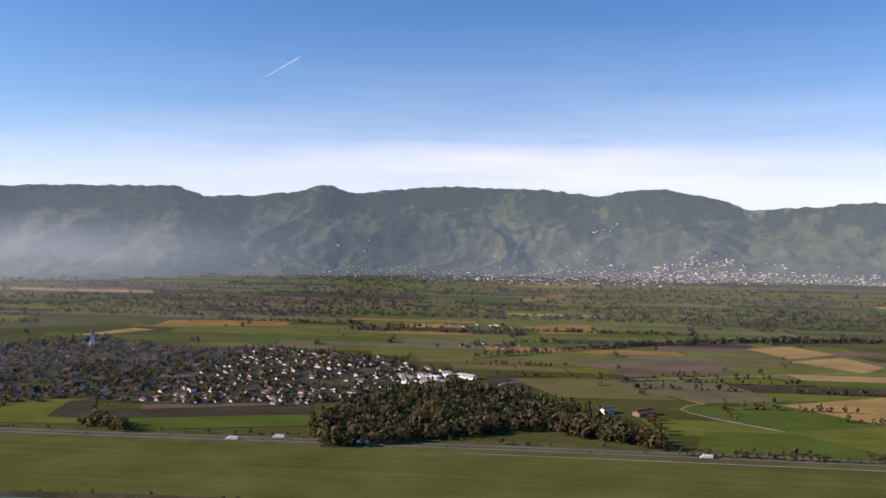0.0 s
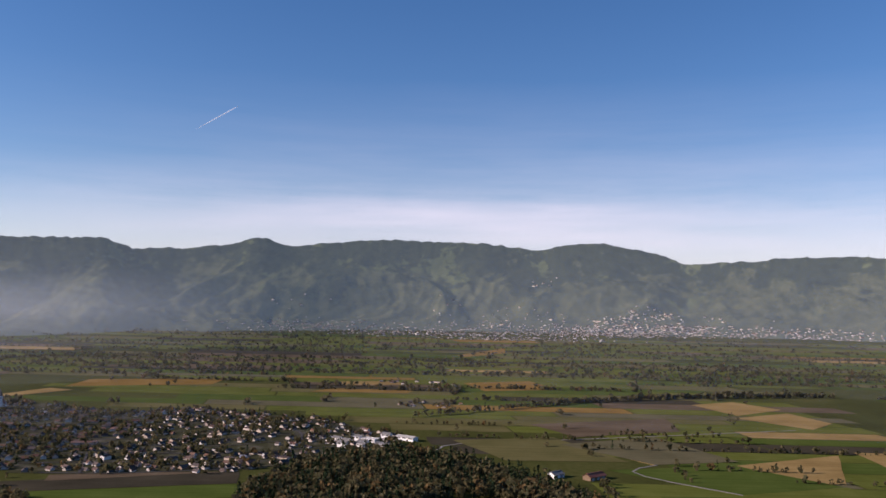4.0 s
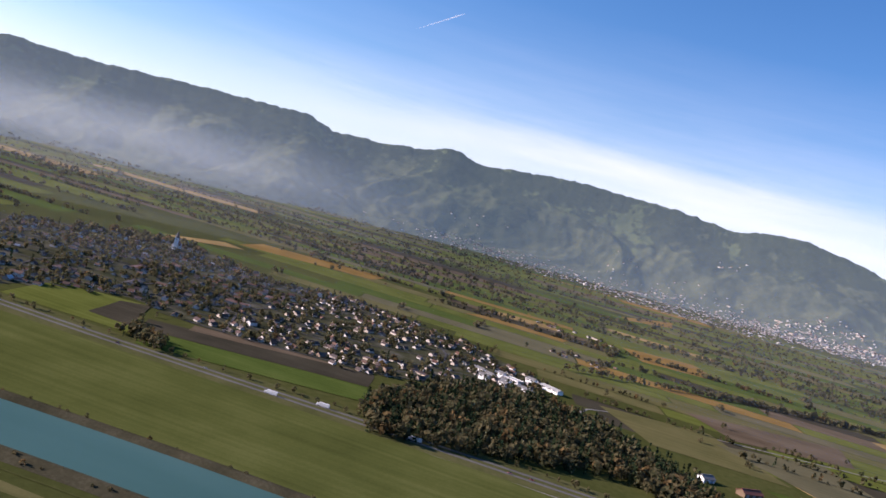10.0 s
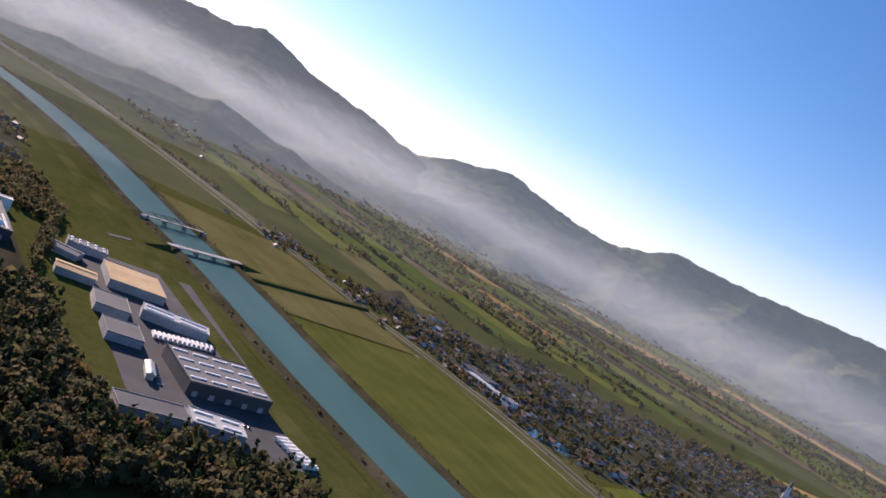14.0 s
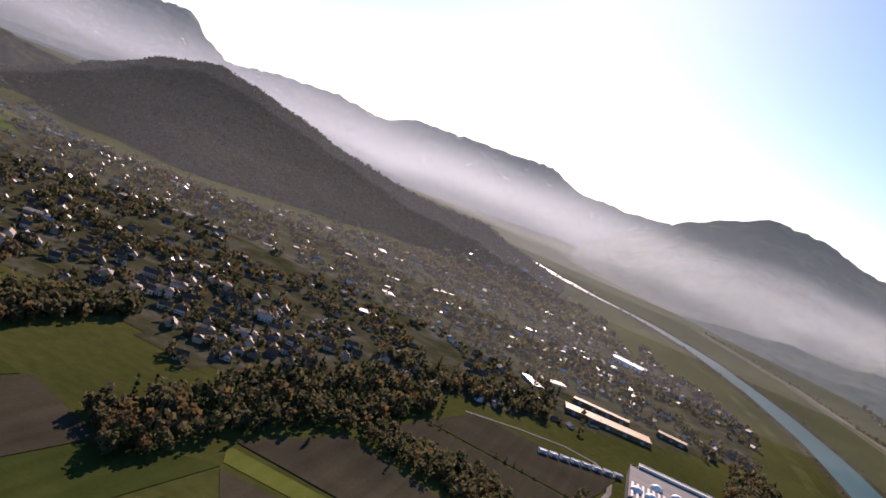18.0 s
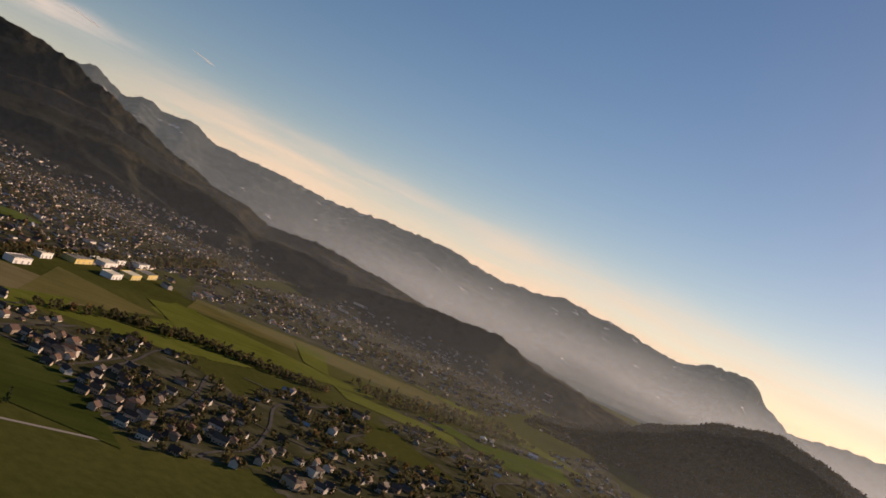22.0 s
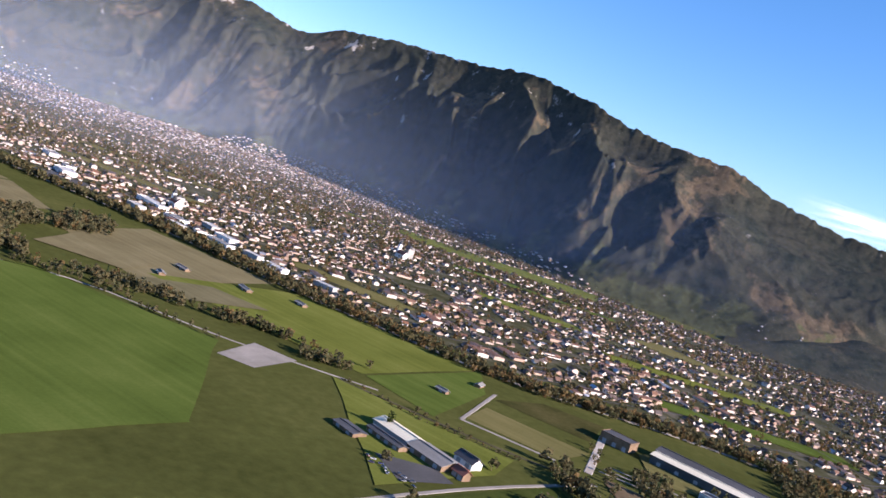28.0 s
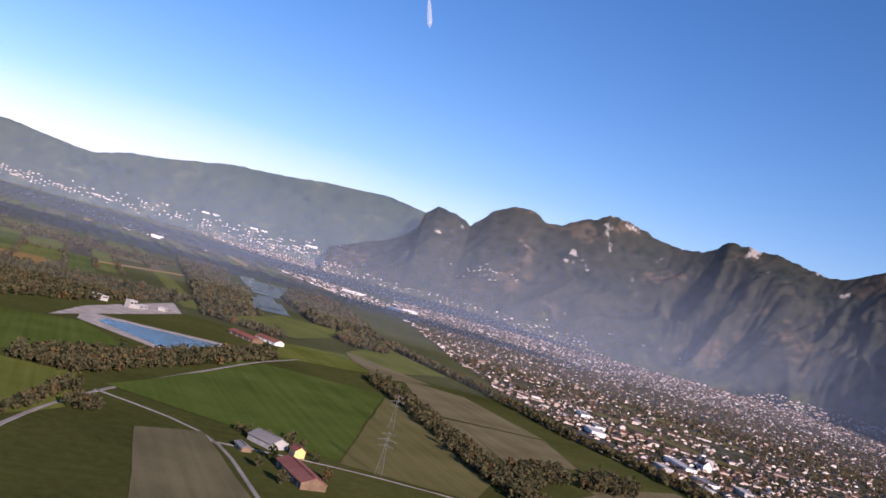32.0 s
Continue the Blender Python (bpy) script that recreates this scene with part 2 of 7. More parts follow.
# ---- builders ----
def mesh_of(name, verts, faces, mat=None, smooth=False):
    me = bpy.data.meshes.new(name)
    me.from_pydata(verts, [], faces)
    if mat is not None:
        me.materials.append(mat)
    if smooth:
        me.polygons.foreach_set("use_smooth", [True] * len(me.polygons))
    me.update()
    return me


# ---- ground ----
def build_ground():
    rings = [0, 150, 300, 450, 600, 800, 1000, 1250, 1500, 1800] + [1800 + 50 * i for i in range(1, 57)] + [4640]
    n = 288
    verts, faces = [(0, 0, 0)], []
    for r in rings[1:]:
        z = floor_z(r)
        for k in range(n):
            a = 2 * math.pi * k / n
            verts.append((r * math.cos(a), r * math.sin(a), z))
    for k in range(n):
        faces.append((0, 1 + k, 1 + (k + 1) % n))
    for j in range(len(rings) - 2):
        o, p = 1 + j * n, 1 + (j + 1) * n
        for k in range(n):
            k2 = (k + 1) % n
            faces.append((o + k, p + k, p + k2, o + k2))
    tagged(new("ground", mesh_of("ground", verts, faces, GRASS, True)), "flat green valley floor of meadows", "ground", kind="structure")


build_ground()


SLOPES = {}


def range_of_hills(name, label, crest, foot, crest_r, mat, step=0.25, rough=0.28, power=1.15, grain=0.0028, rings=40, spur=None, back=1.0, jag=1.0, reach=4750.0):
    """A range that climbs from its foot (at the angle foot below level) to its crest line, with gullies."""
    a0, a1 = crest[0][0], crest[-1][0]
    n = int((a1 - a0) / step) + 1
    verts, faces = [], []
    m = rings + 4
    for i in range(n):
        a = a0 + (a1 - a0) * i / (n - 1)
        ca, sa = math.cos(radians(a)), math.sin(radians(a))
        rc = min(reach, table(crest_r, a) * (table(back, a) if isinstance(back, list) else back))
        zc = EYE_H + (table(crest, a) - EYE_H) * rc / table(crest_r, a)
        rag = jag * (6 * noise.noise((a * 1.7, 3.1, 0.2)) + 4 * noise.noise((a * 4.1, 1.1, 0.7)) + 1.5 * noise.noise((a * 9.1, 5.1, 0.7)) + 2.5 * max(0.0, noise.noise((a * 6.3, 7.1, 0.1))))
        rf = min(rc - 330, squeeze(EYE_H / math.tan(radians(max(0.9, table(foot, a))))))
        zf = floor_z(rf) - 3
        for j in range(m):
            u = j / (rings - 1)
            if u <= 1:
                r = rf + (rc - rf) * u
                z = zf + (zc - zf) * u ** power
                bend = 120 * noise.noise((r * ca * 0.002, r * sa * 0.002, 4.0))
                p = ((r * ca + bend) * grain, (r * sa - bend) * grain, 0.3)
                if spur:
                    # side ridges run down from the crest, with ravines between them
                    wide, deep, lean = spur
                    s = radians(a) * rc
                    w = 0.5 * noise.noise((s / 900, u * 2.2, 4.0)) + lean * u
                    ridge = sum(k * (0.72 - 2.2 * abs(noise.noise((s / wide * f + w * f, u * 1.7 * f ** 0.8, 1.0 + f)))) for f, k in ((0.33, 0.75), (1.0, 1.0), (2.1, 0.34), (4.3, 0.17), (8.7, 0.09), (17.0, 0.045)))
                    z += (zc - zf) * deep * ridge * min(1.0, 3.2 * u) * min(1.0, 0.06 + 2.2 * (1 - u))
                    z = min(z, EYE_H + (zc - EYE_H) * r / rc - 6 * (1 - u)) if z > EYE_H - 60 else z
                else:
                    gully = abs(noise.fractal(p, 0.95, 2.1, 6)) + 0.45 * abs(noise.noise((a * 0.32 + u * 0.8, u * 1.3, 2.0)))
                    z -= rough * (zc - zf) * gully * math.sin(math.pi * min(1, u * 1.02)) ** 0.8
                z += 4 * noise.fractal((r * ca * 0.02, r * sa * 0.02, 1.3), 0.8, 2.1, 3) * min(1, 4 * u) * min(1, 6 * (1 - u))
                z += rag * u ** 14
                z = max(z, floor_z(r) - 30) if u > 0 else z
            else:
                r = rc + (u - 1) * 900
                z = zc + rag - (u - 1) * 700
            verts.append((r * ca, r * sa, z))
    for i in range(n - 1):
        for j in range(m - 1):
            o = i * m + j
            faces.append((o, o + 1, o + m + 1, o + m))
    ob = new(name, mesh_of(name, verts, faces, mat, True))
    SLOPES[name] = (np.array(verts), n, m, rings)
    return tagged(ob, label, "mountain", kind="structure")


CREST_EAST = [(-31, 420), (-27, 440), (-24.4, 462), (-20.5, 458), (-17.7, 440), (-14.1, 422), (-11.7, 486), (-8.5, 528), (-6.7, 519), (-4.5, 488), (-0.8, 521), (5.7, 530), (9.5, 507),
              (11.7, 484), (13.8, 524), (15.8, 482), (18.8, 457), (21.6, 450), (23.3, 496), (29.2, 482), (36.6, 452), (41.0, 455), (43.0, 389), (44.7, 355),
              (46.9, 361), (49.7, 395), (52.4, 439), (55.4, 385), (59, 300), (64, 240)]
CREST_NORTH = [(48, 110), (52, 160), (55.5, 230), (58.9, 307), (62.5, 369), (66.0, 408), (70.1, 500), (72.1, 450), (77.7, 448), (81.0, 519), (83.9, 531), (86.5, 455), (88.5, 385), (91, 240), (94, 130)]
CREST_FAR = [(84, 310), (89.6, 345), (92.0, 325), (95.4, 322), (97.8, 390), (101.0, 379), (104.6, 362), (107.0, 352), (109.2, 293), (112.1, 323), (115.5, 305), (119.2, 263),
             (120.8, 327), (122.2, 428), (124.2, 422), (126.7, 357), (131.3, 401), (135.0, 419), (136.1, 386), (139.3, 371), (142.8, 408), (147, 400), (151.5, 371), (154.8, 390),
             (159.2, 388), (161.1, 445), (162.8, 425), (164.3, 449), (165.3, 412), (167.6, 485), (169.1, 455), (173, 430), (178, 330)]
CREST_HILL = [(92.5, 30), (96.0, 68), (98.8, 98), (103.1, 98), (106, 115), (108.8, 137), (112.2, 177), (115.5, 210), (117.9, 226), (120.7, 194), (123.9, 126), (126.1, 76), (128.9, 22), (131, 6)]
CREST_MID = [(124, 30), (127.1, 60), (130.7, 80), (133.0, 92), (135.8, 140), (138.0, 131), (140.5, 127), (144, 100), (148, 60)]
CREST_RIDGE = [(130, 60), (134.3, 90), (137.1, 122), (140.9, 108), (145.9, 140), (149.1, 160), (152.8, 140), (154.9, 180), (157.6, 192), (160.4, 212), (163.3, 236), (167, 215), (171, 187), (175, 160), (179, 130), (183, 90), (187, 30)]
CREST_WEST = [(157, 190), (160, 240), (163, 300), (166, 365), (168.5, 415), (170, 430), (171.9, 440), (173.3, 435), (175.6, 437), (179.7, 466), (183.2, 474), (187.1, 520), (190.7, 596), (194.4, 610), (197.6, 633), (201.1, 692), (205.5, 744),
              (209.0, 726), (213.7, 730), (217.6, 707), (221.0, 636), (224.5, 695), (227.4, 718), (228.6, 650), (229.8, 640), (231.3, 651), (234.0, 715), (235.1, 726), (236.4, 683), (238.6, 619), (239.0, 610),
              (240.2, 656), (241.3, 660), (242.7, 614), (243.8, 532), (244.1, 505), (245.2, 544), (246.5, 558), (247.2, 521), (247.6, 420), (248.6, 350), (250, 300), (253, 220)]
CREST_SOUTH = [(243, 450), (247, 530), (250.4, 560), (253.7, 545), (257.7, 511), (259.4, 505), (266.4, 413), (269.0, 362), (274.4, 406), (285, 390), (300, 420), (315, 400), (329, 420)]

# the four backdrop ranges carry painted haze in their glowing materials
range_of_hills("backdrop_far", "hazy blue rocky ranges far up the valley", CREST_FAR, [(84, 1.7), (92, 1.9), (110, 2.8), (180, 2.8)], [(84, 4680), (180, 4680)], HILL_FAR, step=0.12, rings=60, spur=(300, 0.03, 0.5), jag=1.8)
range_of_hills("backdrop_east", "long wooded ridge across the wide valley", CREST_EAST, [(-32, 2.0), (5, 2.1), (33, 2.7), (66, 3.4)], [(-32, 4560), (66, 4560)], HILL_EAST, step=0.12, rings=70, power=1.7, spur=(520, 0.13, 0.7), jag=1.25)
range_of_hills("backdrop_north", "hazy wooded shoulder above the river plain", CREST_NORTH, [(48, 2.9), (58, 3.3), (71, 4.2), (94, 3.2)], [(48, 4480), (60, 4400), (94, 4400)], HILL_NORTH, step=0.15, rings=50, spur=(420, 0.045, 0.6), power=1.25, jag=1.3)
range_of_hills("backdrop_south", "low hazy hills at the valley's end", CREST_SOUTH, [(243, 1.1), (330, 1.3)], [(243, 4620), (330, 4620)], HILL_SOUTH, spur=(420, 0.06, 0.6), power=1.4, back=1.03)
range_of_hills("mountain_west", "steep forested mountain with pale rock faces", CREST_WEST, [(167, 3.2), (185, 4.4), (197, 4.3), (206, 3.6), (220, 2.6), (234, 2.2), (253, 2.0)],
               [(157, 3620), (170, 3700), (199, 3500), (215, 3900), (236, 4300), (254, 4400)], HILL_WEST, step=0.11, rings=110, power=1.2, spur=(640, 0.15, 0.9), back=[(157, 0.92), (190, 0.94), (206, 1.02), (222, 1.07), (253, 1.09)], jag=1.5, reach=4540.0)
range_of_hills("mountain_ridge", "dark wooded ridge behind the town", CREST_RIDGE, [(130, 3.0), (155, 2.9), (173, 3.3), (187, 4.0)], [(130, 3500), (163, 3500), (187, 3250)], HILL_NEAR, spur=(480, 0.14, 0.6), rings=60, back=0.9)
range_of_hills("mountain_mid", "small dark wooded hills", CREST_MID, [(124, 3.9), (148, 3.3)], [(124, 3050), (148, 3050)], HILL_NEAR, back=0.93)
range_of_hills("mountain_hill", "dark wooded hill beside the river", CREST_HILL, [(92.5, 5.0), (100, 5.2), (107, 6.3), (116, 6.8), (122, 6.2), (126, 5.2), (131, 4.6)], [(92, 2450), (121, 2500), (131, 2450)],
               HILL_NEAR, rough=0.14, power=0.95)

# ---- haze ----
def haze_material(name, density, low, high, tint, through_air=0.7, ends=True, base=None):
    """Haze painted onto a thin surface: mostly clear, densest at the height low and gone at the height high, uneven in
    long drifts.
    """
    m, nt, b = nodes_of(name)
    nt.nodes.remove(b)
    tc = nt.nodes.new("ShaderNodeTexCoord")
    sep = nt.nodes.new("ShaderNodeSeparateXYZ")
    nt.links.new(tc.outputs["Object"], sep.inputs[0])
    drift = noise_tex(nt, 0.0016, 4.0, 0.55, stretch=(1.0, 1.0, 4.0))
    z = maths(nt, "ADD", sep.outputs["Z"], maths(nt, "MULTIPLY", maths(nt, "SUBTRACT", drift, 0.5), 160.0))
    up = nt.nodes.new("ShaderNodeMapRange")
    up.interpolation_type = "SMOOTHSTEP"
    up.inputs["From Min"].default_value, up.inputs["From Max"].default_value = low, high
    up.inputs["To Min"].default_value, up.inputs["To Max"].default_value = density, 0.0
    nt.links.new(z, up.inputs["Value"])
    fac = maths(nt, "MULTIPLY", up.outputs[0], maths(nt, "ADD", maths(nt, "MULTIPLY", drift, 0.8), 0.6))
    if base:
        # clearer air below the mist
        lift = nt.nodes.new("ShaderNodeMapRange")
        lift.interpolation_type = "SMOOTHSTEP"
        lift.inputs["From Min"].default_value, lift.inputs["From Max"].default_value = base
        lift.inputs["To Min"].default_value = 0.3
        nt.links.new(z, lift.inputs["Value"])
        fac = maths(nt, "MULTIPLY", fac, lift.outputs[0])
    if ends:
        # fades towards the ends of the veil
        sides = nt.nodes.new("ShaderNodeUVMap")
        uv = nt.nodes.new("ShaderNodeSeparateXYZ")
        nt.links.new(sides.outputs[0], uv.inputs[0])
        fac = maths(nt, "MULTIPLY", fac, uv.outputs["X"])
    clear = nt.nodes.new("ShaderNodeBsdfTransparent")
    lit, front = nt.nodes.new("ShaderNodeBsdfTranslucent"), nt.nodes.new("ShaderNodeBsdfDiffuse")
    lit.inputs["Color"].default_value = front.inputs["Color"].default_value = (*tint, 1)
    haze_light, both = nt.nodes.new("ShaderNodeMixShader"), nt.nodes.new("ShaderNodeMixShader")
    haze_light.inputs[0].default_value = through_air
    nt.links.new(front.outputs[0], haze_light.inputs[1])
    nt.links.new(lit.outputs[0], haze_light.inputs[2])
    nt.links.new(fac, both.inputs[0])
    nt.links.new(clear.outputs[0], both.inputs[1])
    nt.links.new(haze_light.outputs[0], both.inputs[2])
    nt.links.new(both.outputs[0], nt.nodes["Material Output"].inputs["Surface"])
    return m


def haze_veil(r, a0, a1, top, mat, label):
    """A curved sheet round the valley at the distance r that stands in for deep haze; it thins out towards its ends."""
    n, m = int((a1 - a0) / 2), 10
    verts, faces, ends = [], [], []
    z0 = floor_z(r) - 4
    for i in range(n + 1):
        a = radians(a0 + (a1 - a0) * i / n)
        rr = r + 60 * math.sin(a * 7)
        for j in range(m + 1):
            verts.append((rr * math.cos(a), rr * math.sin(a), z0 + (top - z0) * j / m))
            ends.append(1.0 if a1 - a0 >= 360 else min(1.0, 5 * i / n, 5 * (n - i) / n))
    for i in range(n):
        for j in range(m):
            o = i * (m + 1) + j
            faces.append((o, o + m + 1, o + m + 2, o + 1))
    me = mesh_of("haze", verts, faces, mat, True)
    uv = me.uv_layers.new(name="ends")
    uv.data.foreach_set("uv", [c for lp in me.loops for c in (ends[lp.vertex_index], 0.0)])
    tagged(new("haze", me), label, "haze", kind="structure")


AIR = (0.72, 0.80, 0.90)
for r, density, top in ((1650, 0.028, 420), (2350, 0.040, 520), (3050, 0.045, 620), (3750, 0.08, 720)):
    haze_veil(r, 0, 360, top, haze_material("haze_air", density, 0, top, AIR, 0.55), "thin bluish haze hanging over the valley")
haze_veil(3250, 9, 116, 420, haze_material("haze_mist_low", 0.22, 180, 330, (0.78, 0.88, 0.94), 0.85, base=(70, 180)), "white morning mist before the far slopes")
haze_veil(3640, 88, 156, 420, haze_material("haze_mist_far", 0.25, 150, 370, (0.74, 0.83, 0.95), 0.85, base=(80, 180)), "white morning mist before the far ranges")
# added sheet that imitates lens glare towards the sun
haze_veil(1300, 72, 144, 330, haze_material("haze_lens_glare", 0.022, 110, 320, (0.80, 0.86, 0.84), 0.9), "thin veil added for lens glare over the town")
# haze sheets; their blue tint also lightens the mountain's shaded slopes
for r, density in ((2520, 0.06), (2900, 0.075)):
    haze_veil(r, 178, 280, 720, haze_material("haze_blue", density, 0, 700, (0.42, 0.60, 0.95), 0.35, base=(30, 120)), "bluish haze before the steep mountain")

# ---- plan helpers ----
def part(name, me, parent, label="", m=None):
    """Links a mesh as one part under a thing or a part."""
    ob = new(name, me)
    ob.parent = parent
    if m is not None:
        ob.matrix_basis = m
    if label:
        tagged(ob, label)
    return ob


def thing(name, label, category, group="", place=None):
    ob = new(name)
    ob.empty_display_size = 0.5
    if place is not None:
        ob.matrix_basis = place
    return tagged(ob, label, category, group)


def inside(p, poly):
    x, y = p
    hit = False
    j = len(poly) - 1
    for i in range(len(poly)):
        xi, yi = poly[i]
        xj, yj = poly[j]
        if (yi > y) != (yj > y) and x < (xj - xi) * (y - yi) / (yj - yi) + xi:
            hit = not hit
        j = i
    return hit


def along(line, step):
    """Spots every step metres along a line of corners, each with its heading."""
    out = []
    for (x0, y0), (x1, y1) in zip(line, line[1:]):
        d = math.hypot(x1 - x0, y1 - y0)
        for i in range(max(1, int(d / step))):
            k = (i + 0.5) / max(1, int(d / step))
            out.append((x0 + (x1 - x0) * k, y0 + (y1 - y0) * k, math.atan2(y1 - y0, x1 - x0)))
    return out


def fine_line(line, step=40.0):
    out = [line[0]]
    for (x0, y0), (x1, y1) in zip(line, line[1:]):
        n = max(1, int(math.hypot(x1 - x0, y1 - y0) / step))
        out += [(x0 + (x1 - x0) * i / n, y0 + (y1 - y0) * i / n) for i in range(1, n + 1)]
    for _ in range(3):
        out = [out[0]] + [((a[0] + 2 * b[0] + c[0]) / 4, (a[1] + 2 * b[1] + c[1]) / 4) for a, b, c in zip(out, out[1:], out[2:])] + [out[-1]]
    return out


def sweep(name, line, section, mat, step=40.0, smooth=False):
    """A ribbon with the cross-section [(across, up), ...] along a line on the ground."""
    pts = fine_line(line, step)
    verts, faces = [], []
    k = len(section)
    for i, (x, y) in enumerate(pts):
        xa, ya = pts[max(0, i - 1)]
        xb, yb = pts[min(len(pts) - 1, i + 1)]
        d = math.hypot(xb - xa, yb - ya)
        nx, ny = (yb - ya) / d, -(xb - xa) / d
        for off, up in section:
            verts.append(lie(x + nx * off, y + ny * off, up)[0])
    for i in range(len(pts) - 1):
        for j in range(k - 1):
            o = i * k + j
            faces.append((o, o + 1, o + k + 1, o + k))
    return mesh_of(name, verts, faces, mat, smooth)


def road(name, line, width, mat, label):
    ob = new(name, sweep(name, line, [(-width / 2 - 0.5, 0.05), (-width / 2, 0.4), (width / 2, 0.4), (width / 2 + 0.5, 0.05)], mat))
    return tagged(ob, label, "road", kind="structure")


# ---- ground materials ----
def furrows(name, dark, mid, light, angle, gap=0.12, relief=0.25):
    """Field soil or stubble with rows, blotched at a larger scale."""
    m, nt, b = nodes_of(name)
    a = noise_tex(nt, 0.012, 3.0, 0.55)
    rows = noise_tex(nt, gap, 2.0, 0.5, stretch=(1.0, 0.02, 1.0), rot=angle)
    c = noise_tex(nt, 0.35, 5.0, 0.7)
    f = maths(nt, "ADD", maths(nt, "MULTIPLY", a, 0.45), maths(nt, "ADD", maths(nt, "MULTIPLY", rows, 0.3), maths(nt, "MULTIPLY", c, 0.25)))
    nt.links.new(ramp(nt, f, [(0.36, dark), (0.5, mid), (0.64, light)]), b.inputs["Base Color"])
    b.inputs["Roughness"].default_value = 0.95
    b.inputs["Specular IOR Level"].default_value = 0.0
    bump(nt, b, c, relief, 0.3)
    return m


MEADOW = [furrows("meadow_bright", (0.070, 0.084, 0.017), (0.097, 0.113, 0.024), (0.128, 0.139, 0.036), 4),
          furrows("meadow_deep", (0.045, 0.067, 0.014), (0.063, 0.091, 0.019), (0.086, 0.112, 0.027), 0),
          furrows("meadow_olive", (0.082, 0.080, 0.029), (0.112, 0.104, 0.040), (0.142, 0.126, 0.054), 8)]
RIVER_MEADOW = furrows("meadow_river", (0.056, 0.066, 0.017), (0.077, 0.088, 0.023), (0.102, 0.111, 0.033), 0)
# dark green meadow; the view's vignetting is partly in its colour
DEEP_MEADOW = furrows("meadow_dark_vignetted", (0.026, 0.036, 0.009), (0.038, 0.051, 0.013), (0.054, 0.066, 0.019), 6)
SOIL = [furrows("ploughed_earth", (0.080, 0.060, 0.038), (0.115, 0.087, 0.055), (0.150, 0.115, 0.075), 2),
        furrows("dark_earth", (0.034, 0.031, 0.021), (0.050, 0.045, 0.030), (0.070, 0.061, 0.041), 0),
        furrows("grey_earth", (0.082, 0.078, 0.042), (0.112, 0.103, 0.056), (0.142, 0.128, 0.072), 0)]
# darker copies of stubble and soil, with some lens vignetting in the colour
DULL_STUBBLE = furrows("stubble_dull", (0.100, 0.064, 0.015), (0.135, 0.088, 0.022), (0.168, 0.112, 0.032), 0)
DULL_SOIL = furrows("dull_earth", (0.056, 0.052, 0.028), (0.074, 0.068, 0.038), (0.095, 0.086, 0.050), 0)
FALLOW = furrows("fallow_tan", (0.105, 0.090, 0.046), (0.140, 0.122, 0.064), (0.175, 0.152, 0.084), 5)
STUBBLE = [furrows("stubble_tan", (0.20, 0.135, 0.050), (0.27, 0.185, 0.070), (0.33, 0.235, 0.100), 3),
           furrows("stubble_orange", (0.165, 0.100, 0.026), (0.215, 0.132, 0.038), (0.26, 0.168, 0.056), 0)]
ROUGH_GRASS = two_scale("rough_grass", (0.026, 0.028, 0.010), (0.046, 0.046, 0.016), (0.072, 0.064, 0.026), 0.02, 0.2, 0.95, 0.5, 0.4, spec=0.0)
ROUGH_VERGE = two_scale("verge_grass", (0.054, 0.059, 0.020), (0.078, 0.080, 0.029), (0.104, 0.099, 0.042), 0.02, 0.2, 0.95, 0.5, 0.4, spec=0.0)
ASPHALT = two_scale("asphalt", (0.045, 0.046, 0.048), (0.065, 0.066, 0.067), (0.09, 0.09, 0.088), 0.02, 0.8, 0.9, 0.2, 0.05, spec=0.1)
MOTORWAY_ASPHALT = two_scale("worn_motorway_asphalt", (0.085, 0.083, 0.074), (0.108, 0.104, 0.092), (0.132, 0.127, 0.112), 0.02, 0.8, 0.9, 0.2, 0.05, spec=0.1)
PALE_ROAD = two_scale("pale_road", (0.16, 0.15, 0.13), (0.22, 0.205, 0.18), (0.28, 0.26, 0.23), 0.03, 0.7, 0.95, 0.2, 0.05, spec=0.0)
GRAVEL = two_scale("gravel", (0.22, 0.20, 0.17), (0.32, 0.29, 0.25), (0.42, 0.39, 0.34), 0.05, 0.6, 0.95, 0.5, 0.3, spec=0.0)
EARTH_BANK = two_scale("bank_earth", (0.035, 0.034, 0.020), (0.060, 0.055, 0.032), (0.095, 0.085, 0.055), 0.02, 0.4, 0.95, 0.6, 0.6, spec=0.0)
GRASS_BANK = two_scale("bank_grass", (0.040, 0.048, 0.014), (0.065, 0.070, 0.022), (0.095, 0.095, 0.036), 0.015, 0.3, 0.95, 0.4, 0.4, spec=0.0)


def water_material(name, deep, shallow, rough):
    m, nt, b = nodes_of(name)
    a = noise_tex(nt, 0.01, 3.0, 0.5, stretch=(1.0, 0.25, 1.0))
    nt.links.new(ramp(nt, a, [(0.35, deep), (0.65, shallow)]), b.inputs["Base Color"])
    b.inputs["Roughness"].default_value = rough
    b.inputs["IOR"].default_value = 1.12 if rough > 0.2 else 1.33
    b.inputs["Specular IOR Level"].default_value = 0.15
    bump(nt, b, noise_tex(nt, 0.5, 3.0, 0.6), 0.12, 0.25)
    return m


RIVER_WATER = water_material("river_water", (0.042, 0.104, 0.092), (0.060, 0.130, 0.120), 0.33)
POND_WATER = water_material("pond_water", (0.012, 0.050, 0.075), (0.020, 0.070, 0.095), 0.10)


FIELD_NO = [0]


